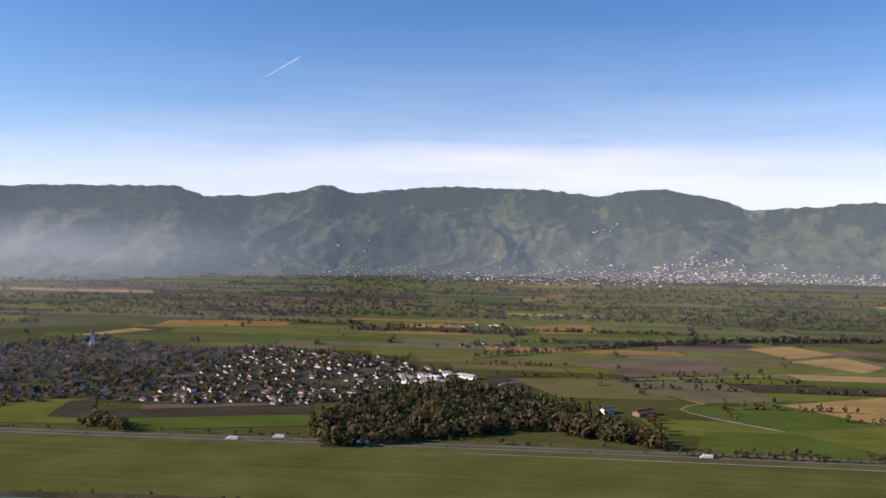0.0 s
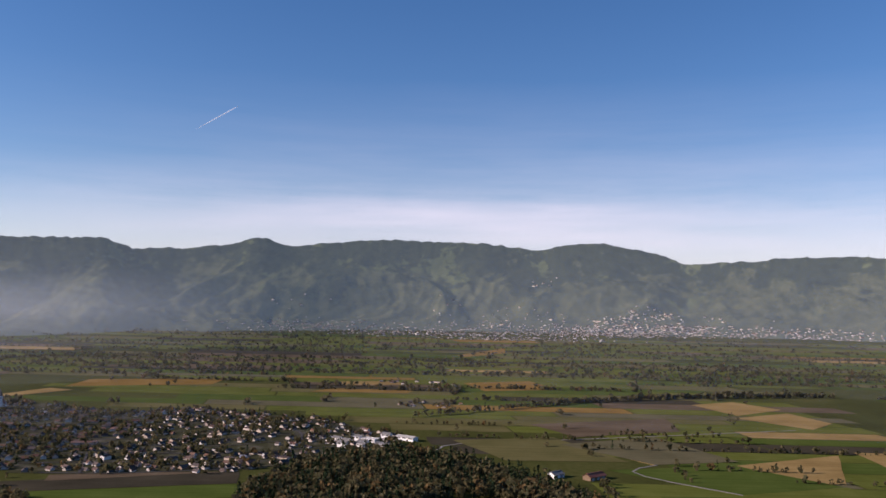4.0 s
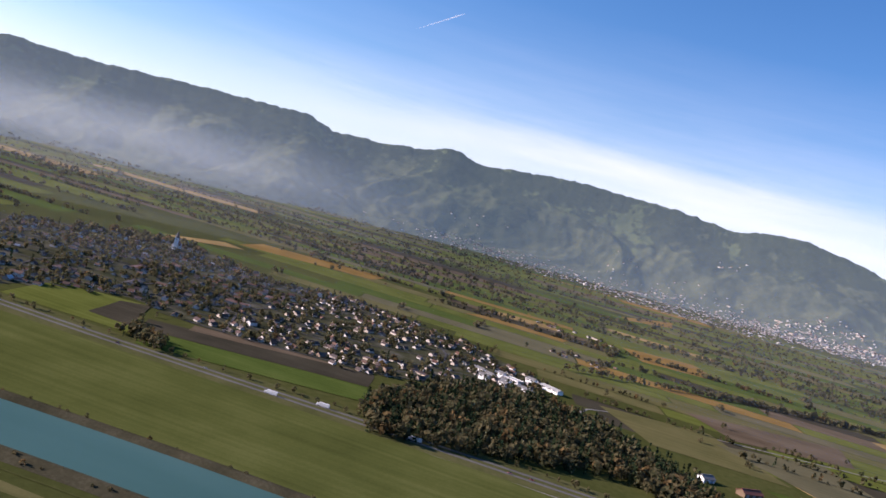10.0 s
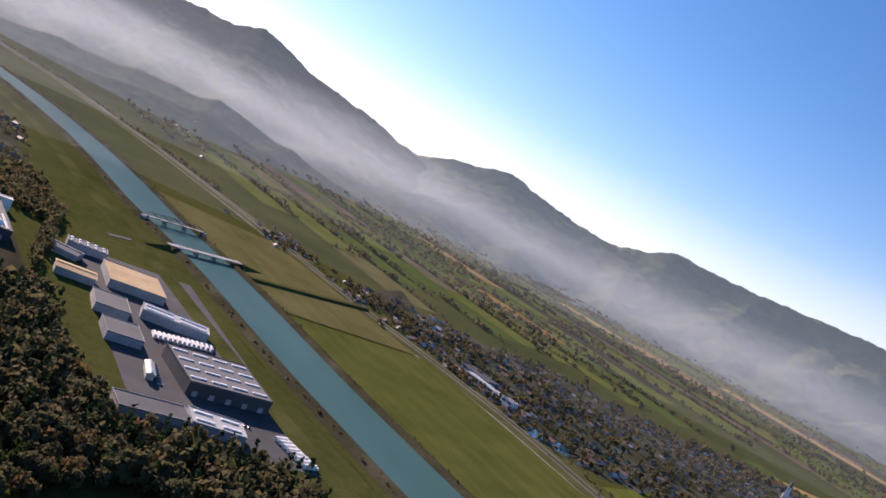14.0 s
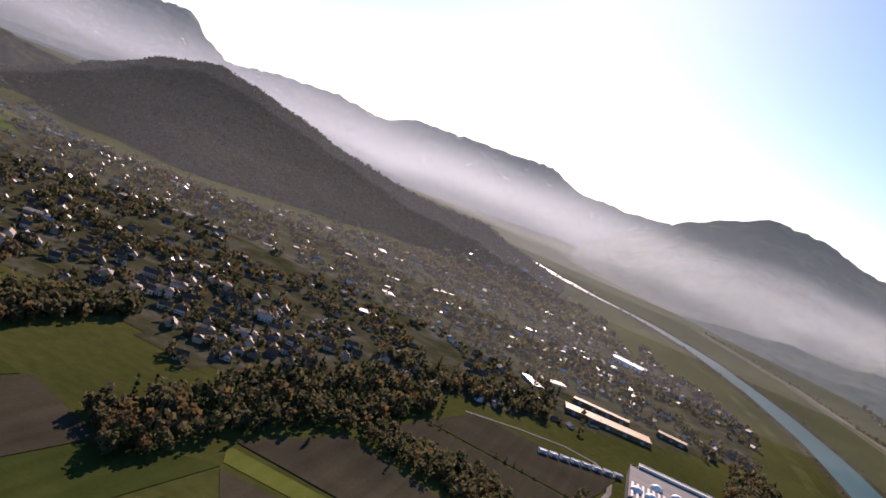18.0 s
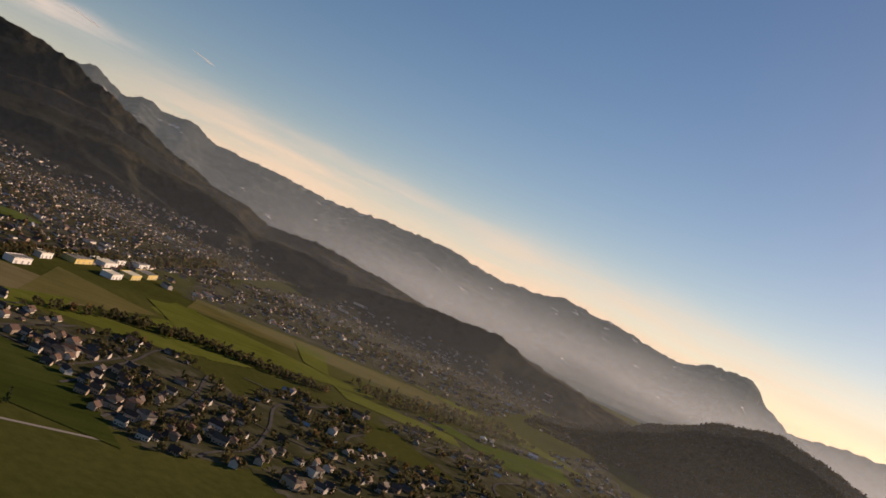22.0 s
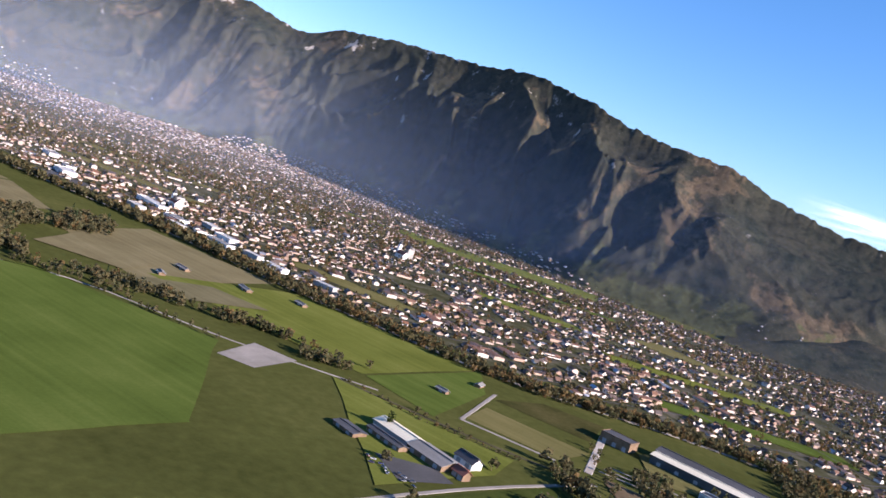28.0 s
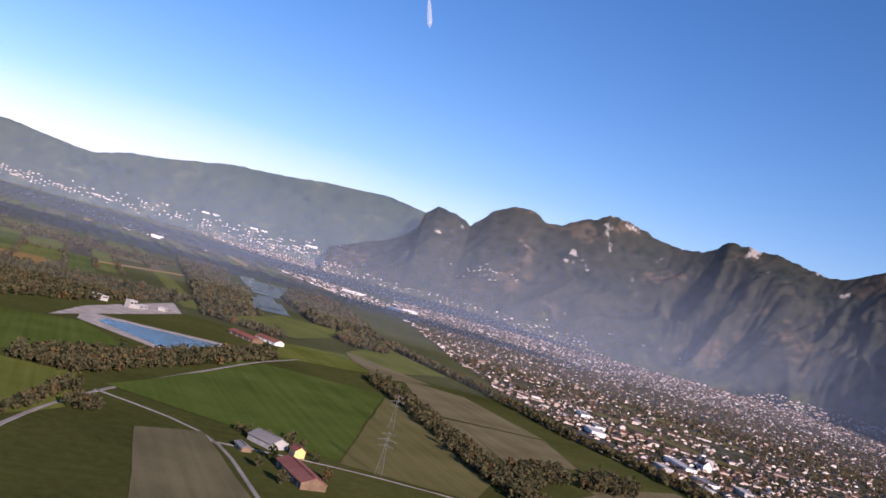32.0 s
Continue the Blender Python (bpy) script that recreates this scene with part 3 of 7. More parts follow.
def field(a, b, c, d, mat, label, up=0.25, name="field", lift=0.03):
    """A field with four corners, laid on the ground."""
    size = max(math.dist(a, b), math.dist(b, c), math.dist(c, d), math.dist(d, a))
    n = max(1, min(12, int(size / 60)))
    verts, faces = [], []
    far_off = math.hypot((a[0] + c[0]) / 2, (a[1] + c[1]) / 2)
    FIELD_NO[0] += 1
    up = up + lift * (FIELD_NO[0] % 12) + max(0.0, (far_off - 1500) / 3000)
    for i in range(n + 1):
        for j in range(n + 1):
            u, v = i / n, j / n
            x = (a[0] * (1 - u) + b[0] * u) * (1 - v) + (d[0] * (1 - u) + c[0] * u) * v
            y = (a[1] * (1 - u) + b[1] * u) * (1 - v) + (d[1] * (1 - u) + c[1] * u) * v
            wob = 2.5 * noise.noise((x * 0.02, y * 0.02, 0.5))
            verts.append(lie(x + wob, y - wob, up)[0])
    for i in range(n):
        for j in range(n):
            o = i * (n + 1) + j
            faces.append((o, o + n + 1, o + n + 2, o + 1))
    me = mesh_of(name, verts, faces, mat)
    if sum(q.normal.z * q.area for q in me.polygons) < 0:
        me.flip_normals()
    ob = new(name, me)
    return tagged(ob, label, "field", kind="structure")


# ---- areas of the plan ----
TOWN_EAST = [(1333, 1282), (1483, 1145), (1839, 1020), (1661, 696), (1748, 552), (1631, 281), (1440, 101), (1208, 158), (1194, 234), (1114, 321), (1092, 408), (1081, 582),
             (1113, 649), (1023, 718), (918, 748), (870, 1096), (920, 1400), (1151, 1289)]
FOREST_EAST = [(866, 222), (960, 265), (1184, 230), (1300, 115), (1254, 19), (1036, -132), (921, -172), (1000, -20), (921, 112)]
TOWN_NORTH = [(-963, 1508), (-693, 1646), (-430, 2073), (-259, 2552), (0, 2400), (137, 1827), (290, 1264), (60, 1040), (-39, 954), (-128, 813), (-168, 697), (-282, 749), (-460, 810), (-686, 962)]
BELT_NORTH = [(-150, 560), (-142, 680), (-97, 933), (-5, 925), (-22, 850), (-48, 740), (-88, 625), (-101, 520)]
WOOD_NORTH = [(215, 560), (300, 480), (430, 440), (450, 530), (390, 556), (310, 562), (302, 640), (290, 785), (170, 780), (160, 690)]
WOOD_WORKS = [(150, 600), (110, 560), (130, 470), (230, 440), (300, 480), (215, 560)]
VILLAGE_NW = [(-813, 370), (-909, 437), (-944, 577), (-820, 626), (-927, 735), (-921, 875), (-759, 773), (-564, 529), (-560, 441), (-623, 408), (-677, 388)]
VILLAGE_W = [(-754, 110), (-860, 165), (-920, 190), (-960, 380), (-830, 540), (-700, 420), (-840, 270)]
TOWN_WEST = [(-970, -1500), (-965, -500), (-1000, -250), (-1130, 0), (-1160, 260), (-1400, 520), (-1750, 850), (-2600, 1500), (-3400, 1300), (-3100, 500), (-2750, 0), (-2680, -330),
             (-2760, -700), (-3150, -1250), (-3700, -2200), (-3900, -3400), (-1900, -4600), (-1400, -3200), (-1080, -2000)]
TOWN_NW = [(-620, 900), (-930, 900), (-1050, 1000), (-1080, 1350), (-1250, 1750), (-963, 1508), (-686, 962)]
TOWN_RIVER = [(290, 1264), (137, 1827), (137, 2100), (189, 1883), (290, 1800), (341, 1608), (330, 1280)]
TOWN_FOOT = [(-1350, 720), (-1480, 800), (-1330, 1450), (-1900, 2200), (-2500, 2100), (-2300, 1400), (-1800, 900)]
TOWN_LINE = [(-1624, -6900), (-1649, -5007), (-1644, -3968), (-1482, -3254), (-1296, -3475), (-1236, -4260), (-1215, -5178)]
TOWN_SOUTH = [(-1900, -4600), (-2800, -3400), (-4200, -6500), (-3500, -9000), (-1200, -9000), (-1500, -6500)]
RIVER = [(430, -5200), (520, -2600), (590, -900), (610, 0), (607, 300), (597, 450), (566, 760), (553, 1030), (540, 1160), (518, 1300), (505, 1500), (484, 1720), (418, 2050), (290, 2470), (120, 2760),
         (-70, 2900), (-380, 3300), (-800, 4030)]
MOTORWAY = [(860, -5200), (885, -2000), (899, -405), (899, -169), (893, 240), (880, 536), (882, 848), (850, 1050), (825, 1160), (780, 1600), (700, 2100), (560, 2700), (300, 3300)]
RAIL = [(-700, -3000), (-850, -2000), (-900, -1435), (-890, -1087), (-918, -943), (-922, -684), (-912, -538), (-930, -394), (-938, -253), (-965, -172), (-1030, -79), (-1090, 20), (-1110, 160),
        (-1136, 262), (-1200, 380), (-1361, 490), (-1700, 760), (-2300, 1150)]

# ---- water, dikes and roads ----
tagged(new("river_water", sweep("river_water", RIVER, [(-39, 0.6), (-13, 0.6), (13, 0.6), (39, 0.6)], RIVER_WATER, 30.0)), "pale turquoise river in a straight channel", "river", kind="structure")
for side, nm in ((1, "dike_east"), (-1, "dike_west")):
    sec = [(side * o, u) for o, u in ((38.5, 0.2), (44, 3.4), (48, 3.6), (57, 0.9), (60, 0.1))]
    if side < 0:
        sec = sec[::-1]
    tagged(new(nm, sweep(nm, RIVER, sec, EARTH_BANK, 30.0)), "rough dike of stones and scrub beside the river", "dike", kind="structure")
    if side < 0:
        sec = [(side * o, u) for o, u in ((95, 0.2), (105, 1.6), (108, 1.6), (118, 0.2))]
        sec = sec[::-1]
        tagged(new(nm + "_outer", sweep(nm, RIVER, sec, GRASS_BANK, 30.0)), "grassy outer flood bank", "dike", kind="structure")
    tagged(new("path", sweep("path", [(x + side * 70, y) for x, y in RIVER[2:13]], [(-0.8, 0.35), (0.8, 0.35)], GRASS_BANK, 30.0)),
           "narrow dirt path along the river meadow", "path", kind="structure")

tagged(new("verge", sweep("verge", [(x + 4, y) for x, y in MOTORWAY], [(-38, 0.12), (-36, 0.3), (36, 0.3), (38, 0.12)], ROUGH_VERGE)), "olive rough verge along the motorway", "verge", kind="structure")
road("road_motorway", MOTORWAY, 6, MOTORWAY_ASPHALT, "grey motorway beside the river meadow")
road("road_motorway_b", [(x + 15, y) for x, y in MOTORWAY], 6, MOTORWAY_ASPHALT, "second carriageway of the grey motorway")
road("road_service", [(x - 26, y) for x, y in MOTORWAY], 4, PALE_ROAD, "pale service road along the motorway")
road("road_farm_west", [(-330, -95), (-391, -78), (-444, -79), (-490, -68), (-567, -54), (-655, -30), (-712, -10)], 3.6, PALE_ROAD, "pale lane that curves past the farm")
road("road_lane_a", [(-652, -250), (-670, -183), (-672, -127), (-671, -53), (-712, -10)], 4, EARTH_BANK, "dirt lane between meadows")
road("road_lane_b", [(-712, -148), (-727, -55)], 3.4, PALE_ROAD, "pale path beside the sports ground")
road("road_lane_c", [(-712, -148), (-857, -186)], 3.4, PALE_ROAD, "pale path beside the sports ground")
road("road_lane_d", [(-887, -67), (-735, -26)], 7, GRAVEL, "pale access road of the factory")
road("road_south", [(-442, -600), (-531, -557), (-573, -481), (-595, -361), (-651, -265), (-676, -221)], 2.6, PALE_ROAD, "pale lane beside a row of trees")
road("road_farm_south", [(-241, -300), (-236, -414), (-231, -572), (-227, -702), (-118, -797)], 3.4, PALE_ROAD, "pale farm lane")
road("road_south_b", [(10, -400), (-41, -617), (-91, -736), (-122, -802), (-376, -1216), (-470, -1330)], 4, PALE_ROAD, "pale lane towards the pond")
road("road_south_c", [(-200, -668), (-338, -649), (-461, -594)], 2.4, PALE_ROAD, "narrow pale field track")
road("road_works", [(4, 943), (65, 982), (151, 1017), (172, 953), (150, 850), (134, 766), (123, 680), (95, 512), (60, 470)], 4, PALE_ROAD, "pale road to the works")
road("road_east_a", [(1270, 40), (1377, 61), (1445, -158), (1523, -363), (1622, -615)], 4, PALE_ROAD, "pale field road across the plain")
road("road_east_b", [(1432, -157), (1243, -275)], 6, STUBBLE[0], "dry field track")
road("road_east_c", [(1243, -277), (1195, -197), (1059, -343)], 3, PALE_ROAD, "thin pale field track")
tagged(new("road_embankment", sweep("road_embankment", [(596, 1098), (690, 1130), (777, 1161), (835, 1185)], [(-9, 0.1), (-5, 3.6), (5, 3.6), (9, 0.1)], GRASS_BANK)), "grassy road embankment that leads to the bridge", "road", kind="structure")
road("road_village", [(-541, 290), (-545, 330), (-552, 416)], 3, PALE_ROAD, "pale lane to the village")
road("road_rail", [(x + 3, y) for x, y in RAIL], 9, GRAVEL, "railway bed along the town's edge")
road("road_bridge", [(400, 1062), (470, 1097), (588, 1145), (680, 1160), (790, 1187), (850, 1210)], 8, ASPHALT, "road over the river bridge")

tagged(field((-129, -1290), (-150, -1330), (-320, -1300), (-240, -1120), POND_WATER, "blue gravel-pit pond", 0.6, "pond_water"), category="pond")
field((-100, -1270), (-110, -1365), (-345, -1325), (-245, -1085), GRAVEL, "pale gravel shore of the pond", 0.35)
field((-60, -1250), (-118, -1440), (-300, -1790), (-300, -1620), GRAVEL, "pale gravel works yard", 0.5)
tagged(field((700 - 1210, -2080), (-640, -2100), (-690, -2420), (-590, -2450), POND_WATER, "blue bend of a side river", 0.7, "pond_water"), category="river")
tagged(field((-640, -2650), (-720, -2600), (-900, -3200), (-720, -3250), POND_WATER, "blue bend of a side river", 0.7, "pond_water"), category="river")
tagged(field((922, 850), (966, 806), (928, 768), (892, 812), POND_WATER, "small blue pond at the town's edge", 0.6, "pond_water"), category="pond")

# ---- fields, one by one ----
field((640, -420), (645, 334), (870, 264), (872, -420), RIVER_MEADOW, "deep green mown river meadow")
field((645, 330), (600, 980), (845, 1000), (869, 260), RIVER_MEADOW, "deep green mown river meadow")
field((600, 990), (560, 1500), (770, 1450), (830, 1010), MEADOW[2], "olive river meadow")
field((500, -900), (520, 350), (420, 350), (380, -900), MEADOW[2], "olive river meadow")
field((905, 505), (970, 545), (1050, 280), (979, 262), MEADOW[1], "dark green field beside the town")
field((974, 548), (1030, 570), (1127, 300), (1054, 281), SOIL[1], "dark ploughed field beside the town")
field((1039, 520), (1075, 530), (1105, 410), (1120, 315), SOIL[0], "brown ploughed field beside the town")
field((927, 700), (1066, 734), (1100, 612), (938, 534), MEADOW[0], "bright meadow at the town's edge")
field((971, 614), (1075, 640), (1100, 610), (968, 554), SOIL[1], "small dark ploughed patch", 0.6)
field((904, 1242), (945, 1367), (1093, 1498), (1035, 1348), SOIL[1], "dark ploughed field behind the motorway houses", 0.6)
field((2084, 984), (2261, 1002), (2351, 659), (2198, 656), STUBBLE[1], "long orange stubble field")
field((1840, 1060), (2040, 1000), (2010, 930), (1860, 1010), STUBBLE[0], "tan stubble field")
field((2085, 379), (2168, 341), (2156, 131), (2098, 142), STUBBLE[1], "orange stubble strip")
field((2250, 323), (2343, 345), (2389, 195), (2295, 172), STUBBLE[0], "tan stubble strip")
field((2178, -44), (2377, 9), (2468, -179), (2248, -239), STUBBLE[1], "orange stubble field")
field((3424, 9), (3514, 44), (4096, -174), (3707, -159), STUBBLE[1], "far orange stubble field")
field((1771, -548), (1868, -689), (1723, -724), (1630, -649), STUBBLE[0], "pale tan stubble field")
field((1985, -513), (2060, -630), (1928, -697), (1811, -565), STUBBLE[0], "pale tan stubble field")
field((1253, -393), (1360, -584), (1134, -500), (1144, -449), STUBBLE[0], "brown-orange stubble field")
field((1130, -610), (1390, -620), (1370, -900), (1080, -860), STUBBLE[0], "tan stubble field")
field((1195, -197), (1252, -389), (1122, -492), (1059, -343), MEADOW[1], "deep green meadow")
field((920, -200), (1040, -240), (1050, -420), (920, -400), MEADOW[1], "deep green meadow")
field((1060, -345), (1120, -494), (1000, -560), (940, -430), MEADOW[0], "bright green meadow")
field((1250, -60), (1420, 20), (1470, -150), (1260, -240), MEADOW[2], "olive meadow")
field((1401, -154), (1502, -329), (1284, -406), (1243, -275), SOIL[2], "grey-green fallow field")
field((1620, -120), (1480, -190), (1570, -390), (1740, -400), SOIL[0], "brown fallow field")
field((-11, 856), (13, 946), (160, 955), (138, 836), SOIL[1], "dark ploughed field by the works")
field((-28, 782), (-12, 850), (138, 830), (125, 775), SOIL[1], "dark ploughed strip by the works")
field((-77, 625), (-38, 728), (112, 684), (95, 618), SOIL[1], "wide dark ploughed field")
field((-78, 615), (-66, 590), (101, 592), (108, 612), MEADOW[0], "narrow bright green strip")
field((-62, 580), (100, 582), (95, 526), (-30, 528), SOIL[1], "dark ploughed strip")
field((-90, 360), (-60, 520), (92, 516), (60, 340), DEEP_MEADOW, "deep green meadow")
field((178, 928), (285, 918), (285, 808), (181, 782), SOIL[1], "dark ploughed field before the works hall")
field((-140, 400), (-118, 545), (-64, 585), (-88, 365), DEEP_MEADOW, "deep green meadow between the ploughed fields", 0.3)
field((-400, 600), (-380, 690), (-340, 680), (-300, 590), MEADOW[0], "green meadow beside trees")
field((-420, 440), (-400, 590), (-200, 565), (-230, 420), DEEP_MEADOW, "deep green meadow beside the wood")
field((-240, 430), (-195, 570), (-120, 540), (-140, 400), SOIL[1], "dark ploughed field")
field((-487, -64), (-452, 48), (-385, 18), (-412, -68), DULL_SOIL, "grey-brown ploughed field")
field((-408, -62), (-383, 20), (-320, -20), (-360, -80), DULL_STUBBLE, "golden brown stubble field")
field((-655, -24), (-600, 50), (-455, 60), (-495, -60), DEEP_MEADOW, "deep green meadow")
field((-650, -255), (-668, -70), (-610, -60), (-480, -85), MEADOW[0], "green meadow round the sheds")
field((-722, -151), (-790, -162), (-800, -48), (-733, -54), MEADOW[2], "olive sports lawn with pale paths")
field((-833, -177), (-915, -152), (-935, -85), (-843, -67), ROUGH_GRASS, "dark grey-green fenced ground")
field((-905, -520), (-680, -560), (-700, -260), (-920, -250), MEADOW[0], "bright meadow along the railway")
field((-700, -255), (-680, -160), (-840, -190), (-930, -245), MEADOW[1], "green meadow along the railway")
field((-560, -318), (-633, -342), (-642, -296), (-570, -284), PALE_ROAD, "grey gravel yard")
field((-440, -590), (-530, -550), (-590, -350), (-420, -200), MEADOW[1], "wide deep green field")
field((-440, -592), (-420, -198), (-260, -210), (-250, -500), MEADOW[1], "wide deep green field")
field((-149, -672), (-215, -695), (-232, -423), (-126, -401), SOIL[2], "grey ploughed field")
field((-130, -830), (-380, -1200), (-560, -1130), (-345, -665), MEADOW[1], "wide green field")
field((-345, -660), (-560, -1120), (-545, -700), (-465, -600), MEADOW[2], "olive field by the hedge")
field((-683, -1365), (-782, -1295), (-793, -1014), (-604, -1044), FALLOW, "tan-brown fallow field")
field((-595, -1030), (-790, -1005), (-742, -833), (-575, -818), FALLOW, "tan fallow field by the railway")
field((-690, -740), (-880, -800), (-900, -560), (-640, -520), FALLOW, "tan fallow meadow with trees")
field((-90, -700), (-40, -640), (-10, -880), (-100, -860), MEADOW[0], "green meadow")
field((-20, -920), (-180, -1060), (-110, -1250), (60, -1200), MEADOW[1], "deep green meadow")
field((-300, -1100), (-400, -1250), (-360, -1330), (-260, -1150), MEADOW[1], "green strip by the pond")
field((-420, -1300), (-620, -1350), (-700, -1560), (-480, -1520), MEADOW[0], "green field by the barns")
field((-1000, 185), (-1018, 253), (-949, 339), (-905, 225), MEADOW[0], "bright green meadow")
field((-985, 253), (-1161, 370), (-1120, 560), (-1001, 451), FALLOW, "tan-brown fallow field")
field((-1010, 400), (-1060, 520), (-1150, 620), (-1270, 490), MEADOW[2], "olive meadow below the town")
field((-1000, 720), (-1150, 640), (-1060, 540), (-960, 640), MEADOW[0], "green meadow below the town")
field((-540, 420), (-700, 420), (-840, 280), (-640, 240), DEEP_MEADOW, "green meadow by the village")
field((-2430, -1390), (-2700, -740), (-2440, -650), (-2210, -1200), MEADOW[0], "green strip below the mountain")
field((-1838, -370), (-1990, -330), (-1920, -80), (-1850, -90), MEADOW[2], "meadow inside the town")
field((-951, 373), (-1010, 480), (-1000, 700), (-940, 570), MEADOW[0], "green strip below the village")
field((-1463, 785), (-1317, 717), (-1180, 1300), (-1300, 1400), MEADOW[2], "olive meadow below the ridge")
field((-1200, 620), (-1060, 660), (-1080, 1000), (-1330, 700), MEADOW[0], "green meadow between houses")
field((-1000, 1150), (-870, 1105), (-890, 1290), (-1010, 1370), MEADOW[1], "green meadow between houses")

field((-733, 140), (-600, 88), (-634, 174), (-689, 317), DEEP_MEADOW, "deep green meadow beside the orchard")
field((-991, 380), (-1064, 477), (-968, 445), (-890, 363), MEADOW[0], "bright meadow before a row of trees", 0.7)
field((-1268, 634), (-1325, 735), (-1077, 690), (-1094, 633), MEADOW[0], "bright meadow strip below the town", 0.7)
field((-1373, 959), (-1325, 1006), (-1131, 916), (-1186, 892), MEADOW[0], "small bright meadow below the ridge", 0.7)
field((-882, -27), (-962, 18), (-910, 137), (-801, 20), MEADOW[2], "olive lawn beside the long hall", 0.7)
# rough ground whose dark colour also takes in the view's dim corner
field((-518, 110), (-600, 230), (-459, 260), (-381, 122), ROUGH_GRASS, "dark rough orchard ground", 0.2)
field((-446, 521), (-403, 604), (-326, 565), (-336, 486), DEEP_MEADOW, "dark green meadow beside the long shed", 0.7)
field((-403, 610), (-386, 691), (-333, 651), (-325, 570), ROUGH_GRASS, "dark olive field before the town", 0.7)
field((-506, 787), (-483, 831), (-443, 784), (-459, 754), MEADOW[0], "bright small meadow between gardens", 0.7)
field((-680, 945), (-648, 1008), (-631, 981), (-645, 924), MEADOW[0], "bright small meadow between gardens", 0.7)
field((-1072, 894), (-987, 1086), (-918, 1055), (-1000, 880), MEADOW[0], "bright meadow between houses", 0.7)
field((335, 572), (470, 552), (476, 960), (345, 960), ASPHALT, "grey asphalt yard of the works", 0.15, "yard")
field((-900, -1180), (-950, -1000), (-1010, -1010), (-990, -1190), ASPHALT, "asphalt yard beside the white halls", 0.7, "yard")
field((-745, -520), (-590, -560), (-640, -470), (-760, -440), SOIL[2], "grey-brown fallow strip by the trees", 0.7)

field((-600, -655), (-718, -732), (-732, -602), (-650, -565), FALLOW, "dull tan fallow field among trees", 0.8)
field((-635, -971), (-725, -960), (-711, -805), (-600, -760), FALLOW, "tan-brown fallow field by the tree belt", 0.8)
field((-165, -329), (-256, -341), (-256, -292), (-155, -280), DULL_STUBBLE, "golden brown stubble field by the farm lane", 0.9)
field((-195, -418), (-242, -426), (-243, -397), (-190, -387), FALLOW, "pale tan stubble strip", 0.9)
field((-648, -1606), (-830, -1880), (-860, -1541), (-640, -1380), MEADOW[0], "green meadow strip along the railway", 0.8)
field((-613, -1470), (-640, -1600), (-740, -1360), (-620, -1300), FALLOW, "tan-brown fallow field near the railway", 0.9)

field((-530, -124), (-506, -83), (-552, -62), (-562, -86), ASPHALT, "grey farm yard with parked vehicles", 0.7, "yard")
field((-837, 90), (-880, 148), (-787, 147), (-752, 116), ASPHALT, "asphalt parking ground of the factory", 0.7, "yard")
field((-731, -10), (-714, 32), (-700, 108), (-672, 41), SOIL[0], "brown bare strip beside the tree belt", 0.7)
for x in (-758, -772, -786):
    road("road_track", [(x, -24), (x - 31, 96)], 2.2, PALE_ROAD, "pale strip of gravel beside the factory yard")
field((-712, 4), (-735, 97), (-754, 92), (-742, -12), SOIL[0], "brown strip beside the factory tracks", 0.75)
field((68, -2128), (-30, -2148), (-40, -1967), (55, -1880), STUBBLE[1], "orange stubble field beyond the woods", 0.9)
field((-380, -1717), (-611, -2075), (-823, -1994), (-533, -1627), MEADOW[0], "green meadow behind the red barns", 0.9)
field((-139, -2360), (-492, -2680), (-500, -2740), (-139, -2410), STUBBLE[0], "tan stubble strip", 0.9)
tagged(field((-640, -2700), (-722, -3300), (-800, -3400), (-700, -2780), POND_WATER, "blue bend of a side river", 1.0, "pond_water"), category="river")
tagged(field((-575, -2200), (-640, -2560), (-700, -2600), (-640, -2210), POND_WATER, "blue bend of a side river", 1.3, "pond_water"), category="river")
HEDGES_OF_LAWNS = []
TOWN_LAWNS = [[(-1390, 1251), (-1250, 1420), (-981, 1437), (-1093, 1350)], [(-1038, 1066), (-1060, 1130), (-900, 1190), (-871, 1131)],
              [(-1250, -1500), (-1300, -1100), (-1250, -1090), (-1190, -1500)], [(-1500, -300), (-1700, 0), (-1650, 40), (-1440, -260)], [(-2000, -900), (-2150, -500), (-2090, -470), (-1920, -880)],
              [(-1500, -1800), (-1600, -1350), (-1540, -1330), (-1430, -1790)], [(-2300, -1500), (-2450, -1000), (-2390, -980), (-2220, -1480)], [(-1250, -120), (-1420, 120), (-1370, 160), (-1200, -90)],
              [(-1130, -700), (-1150, -480), (-1080, -470), (-1070, -690)], [(-1650, -640), (-1720, -420), (-1640, -400), (-1580, -620)], [(-1550, 300), (-1750, 480), (-1700, 540), (-1490, 350)],
              [(-2050, 250), (-2350, 420), (-2320, 500), (-2010, 330)]]
for q in TOWN_LAWNS:
    field(*q, MEADOW[len(HEDGES_OF_LAWNS) % 3], "green lawn between the houses of the town", 0.7)
    HEDGES_OF_LAWNS.append((q[0], q[1]))
TOWN_GAP = [(-470, 575), (-420, 700), (-300, 742), (-460, 810), (-686, 962), (-760, 790), (-570, 545)]

# ---- field strips over the rest of the plain ----
rng = random.Random(5)
HEDGES = []
TAKEN_EAST = [(1000, 1120, 250, 700), (1000, 2420, -920, 60), (2040, 2480, -260, 400), (1830, 2340, 640, 1080), (2000, 2150, 120, 440)]


